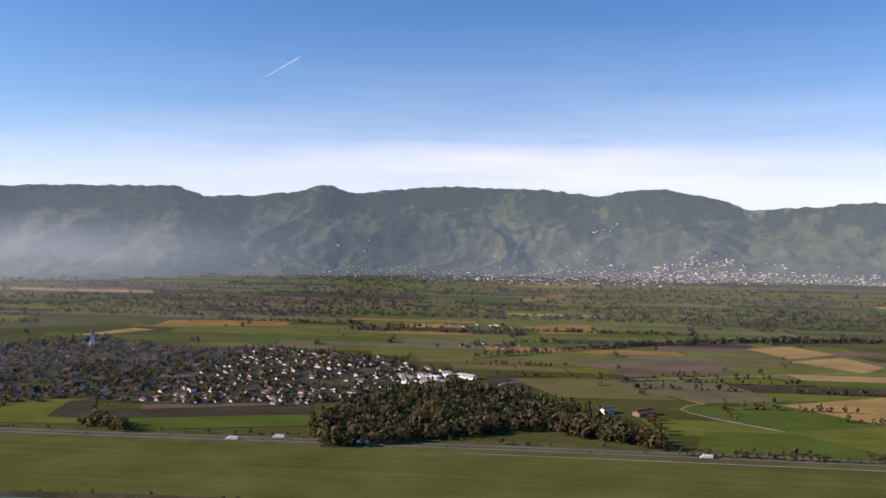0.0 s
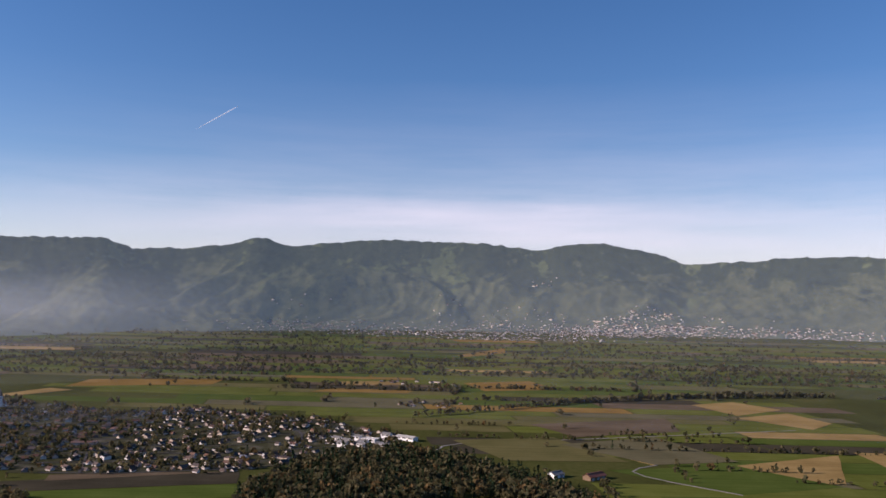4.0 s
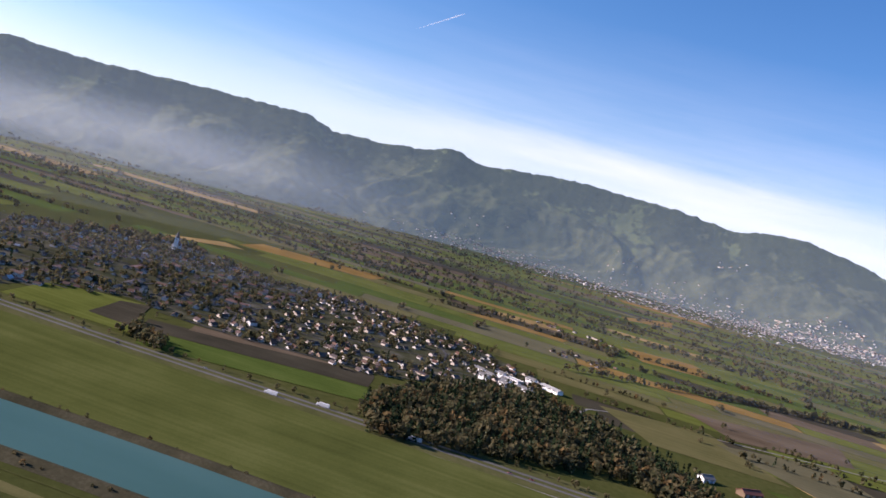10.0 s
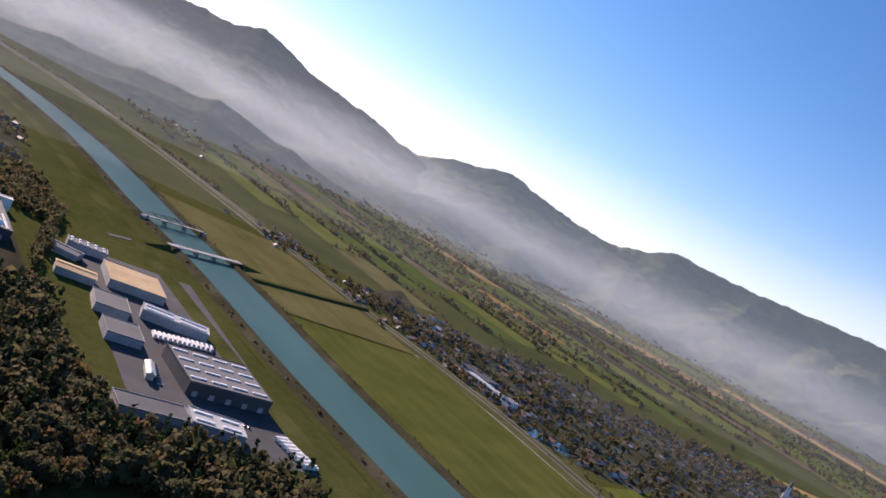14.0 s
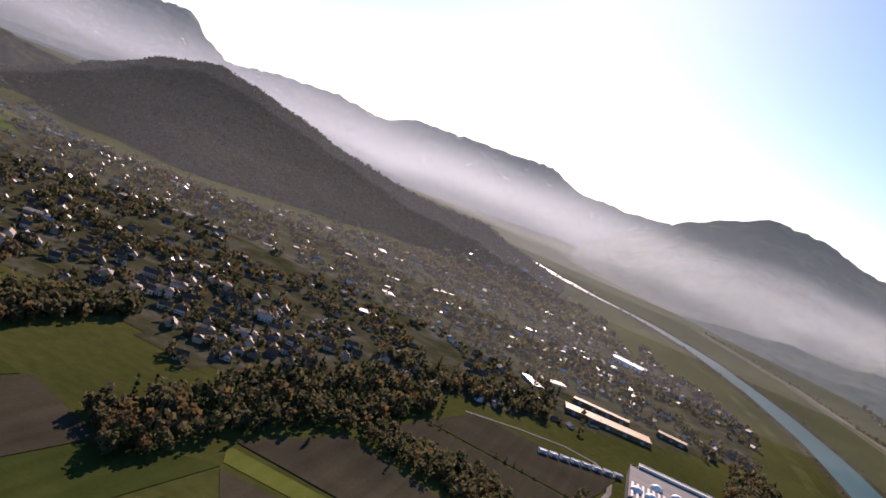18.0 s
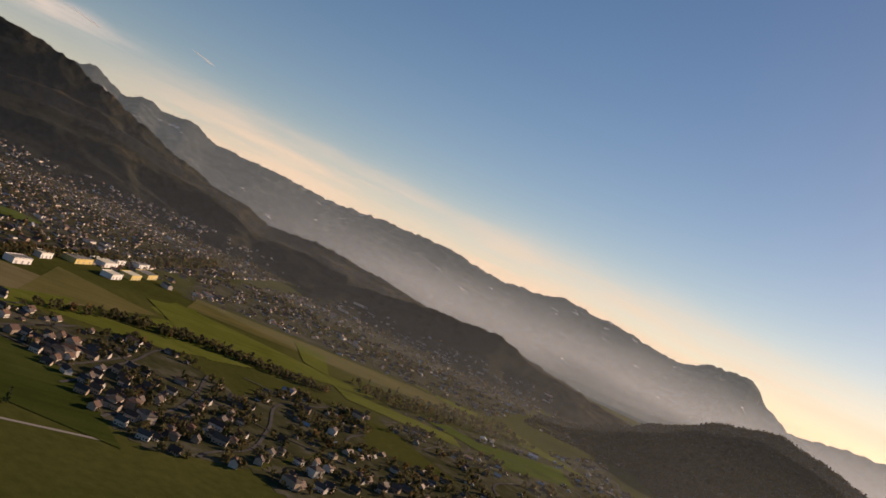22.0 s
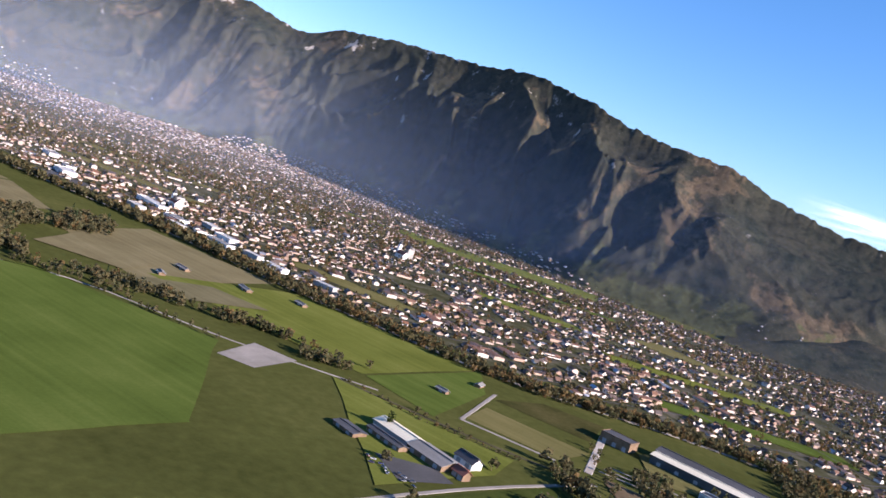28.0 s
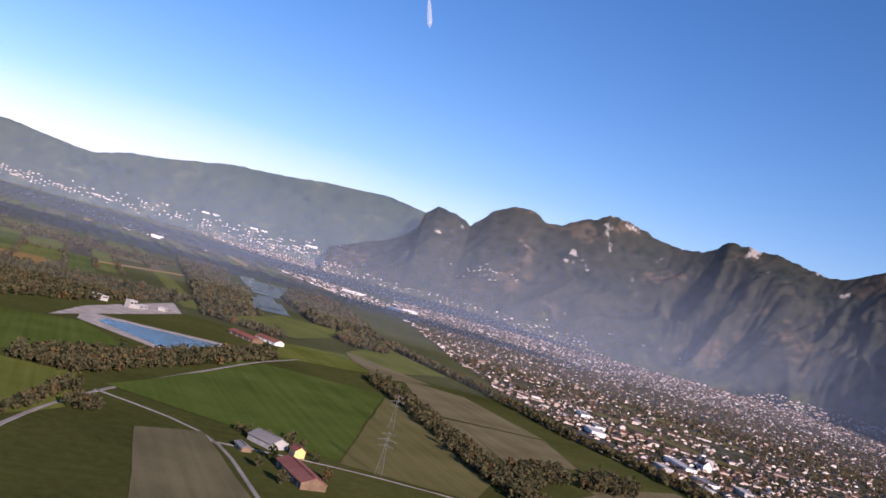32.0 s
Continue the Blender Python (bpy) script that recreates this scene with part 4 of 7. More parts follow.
def strips(x0, x1, y0, y1, lean, keep_out, boxes, hedge=0.45, low=False):
    x = x0
    while x < x1:
        w = rng.uniform(50, 120) * (1 + max(0, x - 2200) / 2500)
        y = y0 + rng.uniform(0, 200)
        while y < y1:
            d = rng.uniform(200, 620) * (1 + max(0, abs(x) - 2200) / 3000)
            cx, cy = x + w / 2, y + d / 2
            free = not any(inside((cx + ox, cy + oy), poly) for poly in keep_out for ox in (-w / 2, w / 2) for oy in (-d / 2, 0, d / 2))
            free = free and not any(bx0 - w / 2 < cx < bx1 + w / 2 and by0 - d / 2 < cy < by1 + d / 2 for bx0, bx1, by0, by1 in boxes)
            if free and math.hypot(cx, cy) < (10500 if cy < -5600 else 8200):
                k = rng.random()
                if k < 0.70:
                    mat, lab = MEADOW[rng.choice((0, 0, 0, 1, 1, 2))], "green meadow strip on the plain"
                elif k < 0.89:
                    mat, lab = SOIL[rng.randrange(3)], "ploughed strip on the plain"
                elif k < 0.93:
                    mat, lab = STUBBLE[rng.randrange(2)], "stubble strip on the plain"
                else:
                    mat = None
                if mat:
                    s = lean * w
                    field((x + 2, y + 2), (x + w - 2, y + s + 2), (x + w - 2, y + d + s - 2), (x + 2, y + d - 2), mat, lab, 0.06 if low else 0.25, lift=0.012 if low else 0.03)
                if rng.random() < hedge:
                    HEDGES.append(((x + w, y), (x + w, y + d)))
                if rng.random() < 0.25:
                    HEDGES.append(((x, y + d), (x + w, y + d)))
            y += d
        x += w


strips(920, 5200, -3600, 4800, 0.15, [TOWN_EAST, FOREST_EAST], TAKEN_EAST, 0.65)
strips(-900, 900, -5600, -1500, 0.1, [], [(-520, -100, -1750, -1000), (-1000, -480, -3400, -1500), (480, 700, -5000, 0)], 0.9)
strips(80, 400, -1400, -300, 0.1, [], [], 0.3)
strips(-1500, 1300, -9900, -5600, 0.1, [TOWN_SOUTH], [], 0.3)
strips(-1700, -900, -5600, -3500, 0.1, [TOWN_LINE], [], 0.3)
strips(1010, 2430, -930, 640, 0.15, [TOWN_EAST, FOREST_EAST], [(1000, 1130, 240, 700)], 0.22, True)


# ---- garden ground of the towns ----
TOWN_SOIL = two_scale("garden_ground", (0.030, 0.034, 0.016), (0.055, 0.056, 0.030), (0.105, 0.100, 0.080), 0.02, 0.07, 0.95, 0.4, 0.4, spec=0.0)


def town_ground(poly, cell, holes, up):
    xs, ys = [p[0] for p in poly], [p[1] for p in poly]
    verts, faces = [], []
    x = min(xs)
    while x < max(xs):
        y = min(ys)
        while y < max(ys):
            c = (x + cell / 2, y + cell / 2)
            if inside(c, poly) and not any(inside(c, h) for h in holes):
                o = len(verts)
                verts += [lie(x + u * cell, y + v * cell, up)[0] for u, v in ((0, 0), (1, 0), (1, 1), (0, 1))]
                faces.append((o, o + 1, o + 2, o + 3))
            y += cell
        x += cell
    tagged(new("ground_gardens", mesh_of("ground_gardens", verts, faces, TOWN_SOIL)), "dark patchwork of gardens and paved yards", "ground", kind="structure")


for i, (poly, cell) in enumerate(((TOWN_EAST, 14), (TOWN_NORTH, 16), (VILLAGE_NW, 9), (VILLAGE_W, 9), (TOWN_WEST, 28), (TOWN_NW, 14), (TOWN_FOOT, 24), (TOWN_GAP, 8), (TOWN_RIVER, 16))):
    town_ground(poly, cell, TOWN_LAWNS, 0.208 + 0.005 * i)

# ---- materials of things ----
WALLS = per_object("house_wall", [(0.62, 0.57, 0.50), (0.80, 0.78, 0.73), (0.40, 0.29, 0.20), (0.70, 0.63, 0.53), (0.26, 0.18, 0.13), (0.60, 0.48, 0.35)], 0.9, 0.6)
ROOFS = per_object("house_roof", [(0.15, 0.075, 0.048), (0.10, 0.058, 0.044), (0.075, 0.064, 0.058), (0.19, 0.095, 0.055), (0.115, 0.095, 0.082), (0.085, 0.052, 0.038)], 0.7, 0.9, 0.18)
WALLS_FAR = per_object("far_house_wall", [(0.62, 0.54, 0.47), (0.80, 0.76, 0.70), (0.42, 0.29, 0.21), (0.70, 0.60, 0.51), (0.78, 0.71, 0.64), (0.30, 0.20, 0.15), (0.66, 0.50, 0.40)], 0.9, 0.3, island=True)
ROOFS_FAR = per_object("far_house_roof", [(0.15, 0.075, 0.048), (0.10, 0.058, 0.044), (0.075, 0.064, 0.058), (0.19, 0.095, 0.055), (0.115, 0.095, 0.082), (0.085, 0.052, 0.038)], 0.6, 0.4, 0.25, island=True)
# darker wall set, with the backlit town's shade put into the colour
WALLS_SHADED = per_object("shaded_house_wall", [(0.50, 0.44, 0.37), (0.70, 0.66, 0.60), (0.30, 0.21, 0.15), (0.54, 0.46, 0.38), (0.20, 0.14, 0.10), (0.46, 0.34, 0.25)], 0.9, 0.3, island=True)
WALLS_EAST = per_object("plain_house_wall", [(0.44, 0.38, 0.31), (0.72, 0.68, 0.62), (0.28, 0.20, 0.14), (0.78, 0.75, 0.70), (0.52, 0.42, 0.33), (0.66, 0.58, 0.49)], 0.9, 0.3, island=True)
# whiter wall set: colour makes up for unlit sides and the veils before them
WALLS_HILL = per_object("hillside_house_wall", [(0.80, 0.77, 0.71), (0.58, 0.50, 0.42), (0.82, 0.80, 0.76), (0.68, 0.60, 0.52)], 0.9, 0.3, island=True)
GLASS = two_scale("window_glass", (0.015, 0.018, 0.022), (0.02, 0.025, 0.03), (0.03, 0.035, 0.04), 0.2, 1.0, 0.08, 0.0, spec=0.6)
TIMBER = two_scale("weathered_timber", (0.10, 0.065, 0.035), (0.15, 0.10, 0.06), (0.20, 0.14, 0.09), 0.15, 1.2, 0.85, 0.4, 0.05)
BRICK = two_scale("chimney_brick", (0.20, 0.09, 0.06), (0.27, 0.13, 0.09), (0.33, 0.18, 0.13), 0.5, 3.0, 0.9, 0.4, 0.03)
CONCRETE = two_scale("concrete", (0.26, 0.25, 0.23), (0.33, 0.32, 0.30), (0.40, 0.39, 0.36), 0.05, 0.8, 0.9, 0.3, 0.05)
PALE_METAL = two_scale("pale_sheet_roof", (0.34, 0.34, 0.31), (0.42, 0.41, 0.37), (0.50, 0.48, 0.43), 0.03, 0.4, 0.45, 0.15, 0.05, stretch=(0.2, 3.0, 1.0))
CREAM_ROOF = two_scale("cream_sheet_roof", (0.50, 0.47, 0.36), (0.60, 0.56, 0.43), (0.68, 0.64, 0.50), 0.04, 0.5, 0.8, 0.15, 0.05, stretch=(0.2, 3.0, 1.0), spec=0.1)
GREY_ROOF = two_scale("grey_fibre_roof", (0.13, 0.13, 0.125), (0.18, 0.18, 0.17), (0.23, 0.22, 0.21), 0.05, 0.5, 0.8, 0.3, 0.1, stretch=(0.2, 3.0, 1.0), spec=0.05)
DARK_ROOF = two_scale("dark_felt_roof", (0.04, 0.042, 0.045), (0.06, 0.062, 0.066), (0.085, 0.085, 0.09), 0.04, 0.5, 0.75, 0.3, 0.1)
# tan roof; its brightness also paints the sun glint on the timber halls
TAN_ROOF = two_scale("tan_tile_glint_roof", (0.42, 0.29, 0.15), (0.51, 0.36, 0.19), (0.58, 0.42, 0.24), 0.05, 0.5, 0.55, 0.3, 0.1, spec=0.04)
RED_ROOF = two_scale("red_tile_roof", (0.15, 0.052, 0.036), (0.20, 0.074, 0.050), (0.25, 0.10, 0.07), 0.06, 0.7, 0.75, 0.4, 0.1)
WHITE_PAINT = two_scale("white_render", (0.66, 0.65, 0.62), (0.76, 0.75, 0.72), (0.82, 0.81, 0.79), 0.06, 0.7, 0.85, 0.15, 0.03)
YELLOW_PAINT = two_scale("yellow_render", (0.56, 0.42, 0.14), (0.64, 0.49, 0.18), (0.70, 0.55, 0.24), 0.06, 0.7, 0.85, 0.15, 0.03)
GREY_WALL = two_scale("grey_cladding", (0.24, 0.25, 0.26), (0.30, 0.31, 0.32), (0.36, 0.37, 0.38), 0.05, 0.6, 0.6, 0.2, 0.05)
STEEL = two_scale("galvanised_steel", (0.12, 0.13, 0.125), (0.16, 0.17, 0.165), (0.21, 0.22, 0.21), 0.3, 2.0, 0.7, 0.0, metal=0.2, spec=0.1)
SHEET_ROOF = two_scale("sheet_metal_roof", (0.34, 0.34, 0.34), (0.42, 0.42, 0.42), (0.50, 0.50, 0.49), 0.05, 0.6, 0.38, 0.0, metal=0.7)
STREET = two_scale("street_asphalt", (0.055, 0.055, 0.054), (0.078, 0.077, 0.075), (0.105, 0.102, 0.098), 0.03, 0.6, 0.95, 0.2, 0.05, spec=0.0)
SKYLIGHT = two_scale("skylight_plastic", (0.74, 0.73, 0.70), (0.80, 0.79, 0.76), (0.84, 0.83, 0.81), 0.1, 0.8, 0.55, 0.0, spec=0.2)
BARK = two_scale("bark", (0.035, 0.026, 0.018), (0.055, 0.042, 0.030), (0.08, 0.062, 0.046), 0.4, 3.0, 0.95, 0.6, 0.1)
TYRE = two_scale("tyre_rubber", (0.012, 0.012, 0.013), (0.018, 0.018, 0.018), (0.026, 0.026, 0.026), 1.0, 5.0, 0.85, 0.0)
CAR_PAINT = per_object("car_paint", [(0.75, 0.75, 0.75), (0.05, 0.05, 0.06), (0.30, 0.31, 0.33), (0.32, 0.04, 0.03), (0.04, 0.08, 0.20), (0.78, 0.78, 0.76)], 0.3, 2.0, 0.5)


def box_mesh(name, boxes, mat, bevel=0.0):
    """Boxes (x0, y0, z0, x1, y1, z1) joined into one mesh."""
    bm = bmesh.new()
    for x0, y0, z0, x1, y1, z1 in boxes:
        r = bmesh.ops.create_cube(bm, size=1.0, matrix=Matrix.Translation(((x0 + x1) / 2, (y0 + y1) / 2, (z0 + z1) / 2)) @ Matrix.Diagonal((x1 - x0, y1 - y0, z1 - z0, 1)))
        if bevel:
            es = {e for v in r["verts"] for e in v.link_edges}
            bmesh.ops.bevel(bm, geom=list(es), offset=bevel, segments=1, affect="EDGES")
    me = bpy.data.meshes.new(name)
    bm.to_mesh(me)
    bm.free()
    me.materials.append(mat)
    return me


def beam(bm, a, b, w):
    """A square bar from a to b in a bmesh."""
    a, b = Vector(a), Vector(b)
    d = b - a
    m = Matrix.Translation((a + b) / 2) @ d.to_track_quat("Z", "Y").to_matrix().to_4x4() @ Matrix.Diagonal((w, w, d.length, 1))
    bmesh.ops.create_cube(bm, size=1.0, matrix=m)


def bars(name, pairs, w, mat):
    bm = bmesh.new()
    for a, b in pairs:
        beam(bm, a, b, w)
    me = bpy.data.meshes.new(name)
    bm.to_mesh(me)
    bm.free()
    me.materials.append(mat)
    return me


# ---- houses ----
def gable_walls(L, W, h, rise, mat):
    a, b = L / 2, W / 2
    v = [(-a, -b, -0.3), (a, -b, -0.3), (a, b, -0.3), (-a, b, -0.3), (-a, -b, h), (a, -b, h), (a, b, h), (-a, b, h), (-a, 0, h + rise), (a, 0, h + rise)]
    f = [(0, 1, 5, 4), (2, 3, 7, 6), (1, 2, 6, 9, 5), (3, 0, 4, 8, 7)]
    return mesh_of("wall", v, f, mat)


def gable_roof(L, W, h, rise, over, thick, mat):
    a, b = L / 2 + over, W / 2 + over
    e = h - rise * over / (W / 2)
    t = thick
    v = [(-a, -b, e), (a, -b, e), (a, 0, h + rise), (-a, 0, h + rise), (-a, b, e), (a, b, e)]
    v += [(x, y, z + t) for x, y, z in v]
    f = [(0, 3, 2, 1), (3, 4, 5, 2), (6, 7, 8, 9), (9, 8, 11, 10), (0, 1, 7, 6), (4, 10, 11, 5), (1, 2, 8, 7), (2, 5, 11, 8), (0, 6, 9, 3), (3, 9, 10, 4)]
    return mesh_of("roof", v, f, mat)


def hip_roof(L, W, h, rise, over, mat):
    a, b = L / 2 + over, W / 2 + over
    k = max(0.5, a - b)
    v = [(-a, -b, h), (a, -b, h), (a, b, h), (-a, b, h), (-a, -b, h + 0.25), (a, -b, h + 0.25), (a, b, h + 0.25), (-a, b, h + 0.25), (-k, 0, h + rise), (k, 0, h + rise)]
    f = [(0, 3, 2, 1), (0, 1, 5, 4), (1, 2, 6, 5), (2, 3, 7, 6), (3, 0, 4, 7), (4, 5, 9, 8), (6, 7, 8, 9), (5, 6, 9), (7, 4, 8)]
    return mesh_of("roof", v, f, mat)


WINDOW_ME = box_mesh("window", [(-0.65, -0.05, 0, 0.65, 0.04, 1.35)], GLASS)
DOOR_ME = box_mesh("door", [(-0.55, -0.05, 0, 0.55, 0.05, 2.1)], TIMBER)
CHIMNEY_ME = box_mesh("chimney", [(-0.4, -0.4, -1.2, 0.4, 0.4, 1.3), (-0.5, -0.5, 1.3, 0.5, 0.5, 1.5)], BRICK)


def house_kind(L, W, h, rise, hip=False):
    root = thing("house", "", "house")
    if hip:
        part("wall", box_mesh("wall", [(-L / 2, -W / 2, -0.3, L / 2, W / 2, h)], WALLS), root)
        part("roof", hip_roof(L, W, h, rise, 0.6, ROOFS), root)
    else:
        part("wall", gable_walls(L, W, h, rise, WALLS), root)
        part("roof", gable_roof(L, W, h, rise, 0.7, 0.28, ROOFS), root)
    part("chimney", CHIMNEY_ME, root, "", pose(L * 0.22, W * 0.12, h + rise * 0.75))
    part("door", DOOR_ME, root, "", pose(-L * 0.1, -W / 2 - 0.02, 0))
    for x in (-0.34, 0.12, 0.34):
        part("window", WINDOW_ME, root, "", pose(L * x, -W / 2 - 0.02, 1.0))
        part("window", WINDOW_ME, root, "", pose(L * x, W / 2 + 0.02, 1.0 if h < 4.6 else 3.7))
    return root


HOUSE_KINDS = [(9.5, 7.8, 4.9, 2.9, False), (11, 8.4, 5.0, 2.6, False), (8.6, 8.4, 5.0, 2.2, True), (14, 9, 5.4, 3.0, False), (9.5, 7.2, 3.2, 3.2, False), (16, 10.5, 8.0, 2.4, True)]
HOUSE_MODELS = [house_kind(*k) for k in HOUSE_KINDS]
HOUSE_WORDS = ["pale rendered house with a dark gabled tile roof", "broad pale house with a low gabled roof", "square pale house with a hipped roof",
               "long pale farmhouse with a gabled roof", "small pale cottage with a steep roof", "pale apartment block with a low hipped roof"]
for md, words in zip(HOUSE_MODELS, HOUSE_WORDS):
    tagged(md, words)


STREETS = []


def scatter_in(poly, gap, jitter, turn, keep_out=(), skip=0.0, seed=1):
    """Spots on a loose street grid inside an area."""
    r = random.Random(seed)
    xs, ys = [p[0] for p in poly], [p[1] for p in poly]
    cx, cy = sum(xs) / len(xs), sum(ys) / len(ys)
    reach = max(max(xs) - min(xs), max(ys) - min(ys)) * 0.75
    c, s = math.cos(turn), math.sin(turn)
    n = int(reach / gap)
    out = []

    def at(u, v):
        wu, wv = noise.noise((u * 0.005, v * 0.005, 3.0 + seed)), noise.noise((u * 0.005, v * 0.005, 8.0 + seed))
        u, v = u + 45 * wu, v + 45 * wv
        bend = 18 * math.sin(v * 0.006) + 12 * math.sin(u * 0.009)
        return cx + c * (u + bend) - s * v, cy + s * (u + bend) + c * v

    for i in range(-n, n + 1):
        last = None
        for j in range(-n, n + 1):
            if i % 4 == 0:
                p = at(i * gap, j * gap)
                ok = inside(p, poly) and not any(inside(p, k) for k in keep_out)
                if ok and last and seed not in (2, 38):
                    STREETS.append((last, p))
                last = p if ok else None
                continue
            x, y = at(i * gap + r.uniform(-jitter, jitter), j * gap + r.uniform(-jitter, jitter))
            if j % 9 == 0 and i % 4 == 2 and inside((x, y), poly) and r.random() < 0.7:
                p, q = at((i - 2) * gap, j * gap), at((i + 2) * gap, j * gap)
                if seed not in (2, 38):
                    STREETS.append((p, q))
                continue
            if r.random() < skip or noise.noise((x * 0.008, y * 0.008, 0.9)) > 0.4 or not inside((x, y), poly) or any(inside((x, y), k) for k in keep_out):
                continue
            out.append((x, y, turn + (math.pi / 2 if r.random() < 0.35 else 0) + r.uniform(-0.12, 0.12)))
    return out


PARKS = [[(-1838, -370), (-1990, -330), (-1920, -80), (-1850, -90)], [(-2440, -1400), (-2710, -740), (-2420, -640), (-2190, -1200)], [(-1200, 620), (-920, 720), (-1080, 1000), (-1350, 900)],
         [(-1000, 1150), (-870, 1105), (-890, 1290), (-1010, 1370)], [(-1400, -700), (-1450, -560), (-1330, -540), (-1290, -690)], [(-420, 1150), (-300, 1180), (-320, 1300), (-440, 1270)],
         [(60, 1150), (250, 1140), (250, 1290), (60, 1290)], [(-510, 790), (-483, 835), (-440, 784), (-459, 750)], [(-685, 945), (-648, 1012), (-625, 981), (-645, 920)],
         [(-1080, 890), (-987, 1095), (-910, 1055), (-1000, 875)]]
PARKS += TOWN_LAWNS
SPOTS = [(x, y, a - (0.75 if y < 560 else 0.0)) for x, y, a in scatter_in(TOWN_EAST, 17, 7, 0.25, PARKS, 0.3, 1)]
SPOTS += scatter_in(TOWN_NORTH, 18, 8, 0.6, PARKS, 0.3, 2)
SPOTS += scatter_in(TOWN_RIVER, 19, 8, 0.6, PARKS, 0.3, 39)
SPOTS += scatter_in(VILLAGE_NW, 20, 7, 0.95, PARKS, 0.25, 3)
SPOTS += scatter_in(VILLAGE_W, 19, 6, 0.95, PARKS, 0.25, 4)
SPOTS += scatter_in(TOWN_WEST, 17, 9, 0.98, PARKS, 0.3, 5)
SPOTS += scatter_in(TOWN_GAP, 19, 8, 0.6, PARKS, 0.28, 38)
SPOTS += scatter_in(TOWN_NW, 24, 9, 0.9, PARKS, 0.35, 36)
SPOTS += scatter_in(TOWN_FOOT, 24, 12, 0.95, PARKS, 0.35, 37)
SPOTS += scatter_in(TOWN_LINE, 34, 14, 1.0, PARKS, 0.2, 40)
SPOTS += scatter_in(TOWN_SOUTH, 46, 20, 1.2, PARKS, 0.2, 6)
for cx, cy, n, sp, sd in ((5200, 3000, 90, 260, 7), (4830, 3770, 40, 200, 8), (6430, 2470, 120, 420, 9), (6100, 1300, 110, 520, 10), (5700, 300, 160, 420, 11), (5100, -300, 120, 260, 12),
                          (6100, -930, 260, 420, 13), (6500, -1500, 260, 360, 14), (6600, -2200, 90, 420, 15), (2360, 150, 14, 60, 16), (1880, 60, 10, 50, 17), (900, 2750, 40, 160, 18),
                          (880, 1260, 40, 70, 19), (800, 1500, 30, 60, 20), (-1550, 640, 60, 120, 21), (256, -6799, 60, 500, 22), (-526, -5101, 40, 300, 23), (-80, -3300, 14, 200, 24),
                          (-300, 2900, 40, 200, 25), (-3100, 1900, 140, 400, 26), (-2600, 2300, 120, 500, 27), (-1700, 1500, 150, 350, 28), (-4700, -5200, 60, 400, 29)):
    r = random.Random(sd)
    SPOTS += [(cx + r.gauss(0, sp * 0.5), cy + r.gauss(0, sp), r.uniform(0, 3.1)) for _ in range(int(n * 1.8) if cx > 4000 else n)]

verts, faces = [], []
for (x0, y0), (x1, y1) in STREETS:
    d = math.hypot(x1 - x0, y1 - y0)
    if d < 1:
        continue
    nx, ny = -(y1 - y0) / d * 1.8, (x1 - x0) / d * 1.8
    o = len(verts)
    verts += [lie(x0 + nx, y0 + ny, 0.9)[0], lie(x0 - nx, y0 - ny, 0.9)[0], lie(x1 - nx, y1 - ny, 0.9)[0], lie(x1 + nx, y1 + ny, 0.9)[0]]
    faces.append((o, o + 1, o + 2, o + 3))
tagged(new("road_streets", mesh_of("road_streets", verts, faces, STREET)), "narrow grey streets between the houses", "road", kind="structure")

rng = random.Random(11)
NEAR_SPOTS = sorted(SPOTS, key=lambda p: math.hypot(p[0] - 30, p[1] - 110))
FAR_SPOTS = NEAR_SPOTS[290:]
for x, y, a in NEAR_SPOTS[:290]:
    k = rng.choices(range(6), (5, 4, 3, 2, 3, 1))[0]
    p, s = lie(x, y)
    h = copy_thing(HOUSE_MODELS[k], Matrix.Translation(p) @ Matrix.Rotation(a, 4, "Z"))
    tagged(h, group="houses of the towns")
for md, (x, y, a) in zip(HOUSE_MODELS, ((-705, 405, 0.3), (-690, 420, 0.8), (-640, 425, 0.1), (-660, 445, 0.5), (-600, 470, 0.9), (-625, 460, 0.4))):
    md.matrix_basis = Matrix.Translation((x, y, 0)) @ Matrix.Rotation(a, 4, "Z")
    tagged(md, group="houses of the towns")


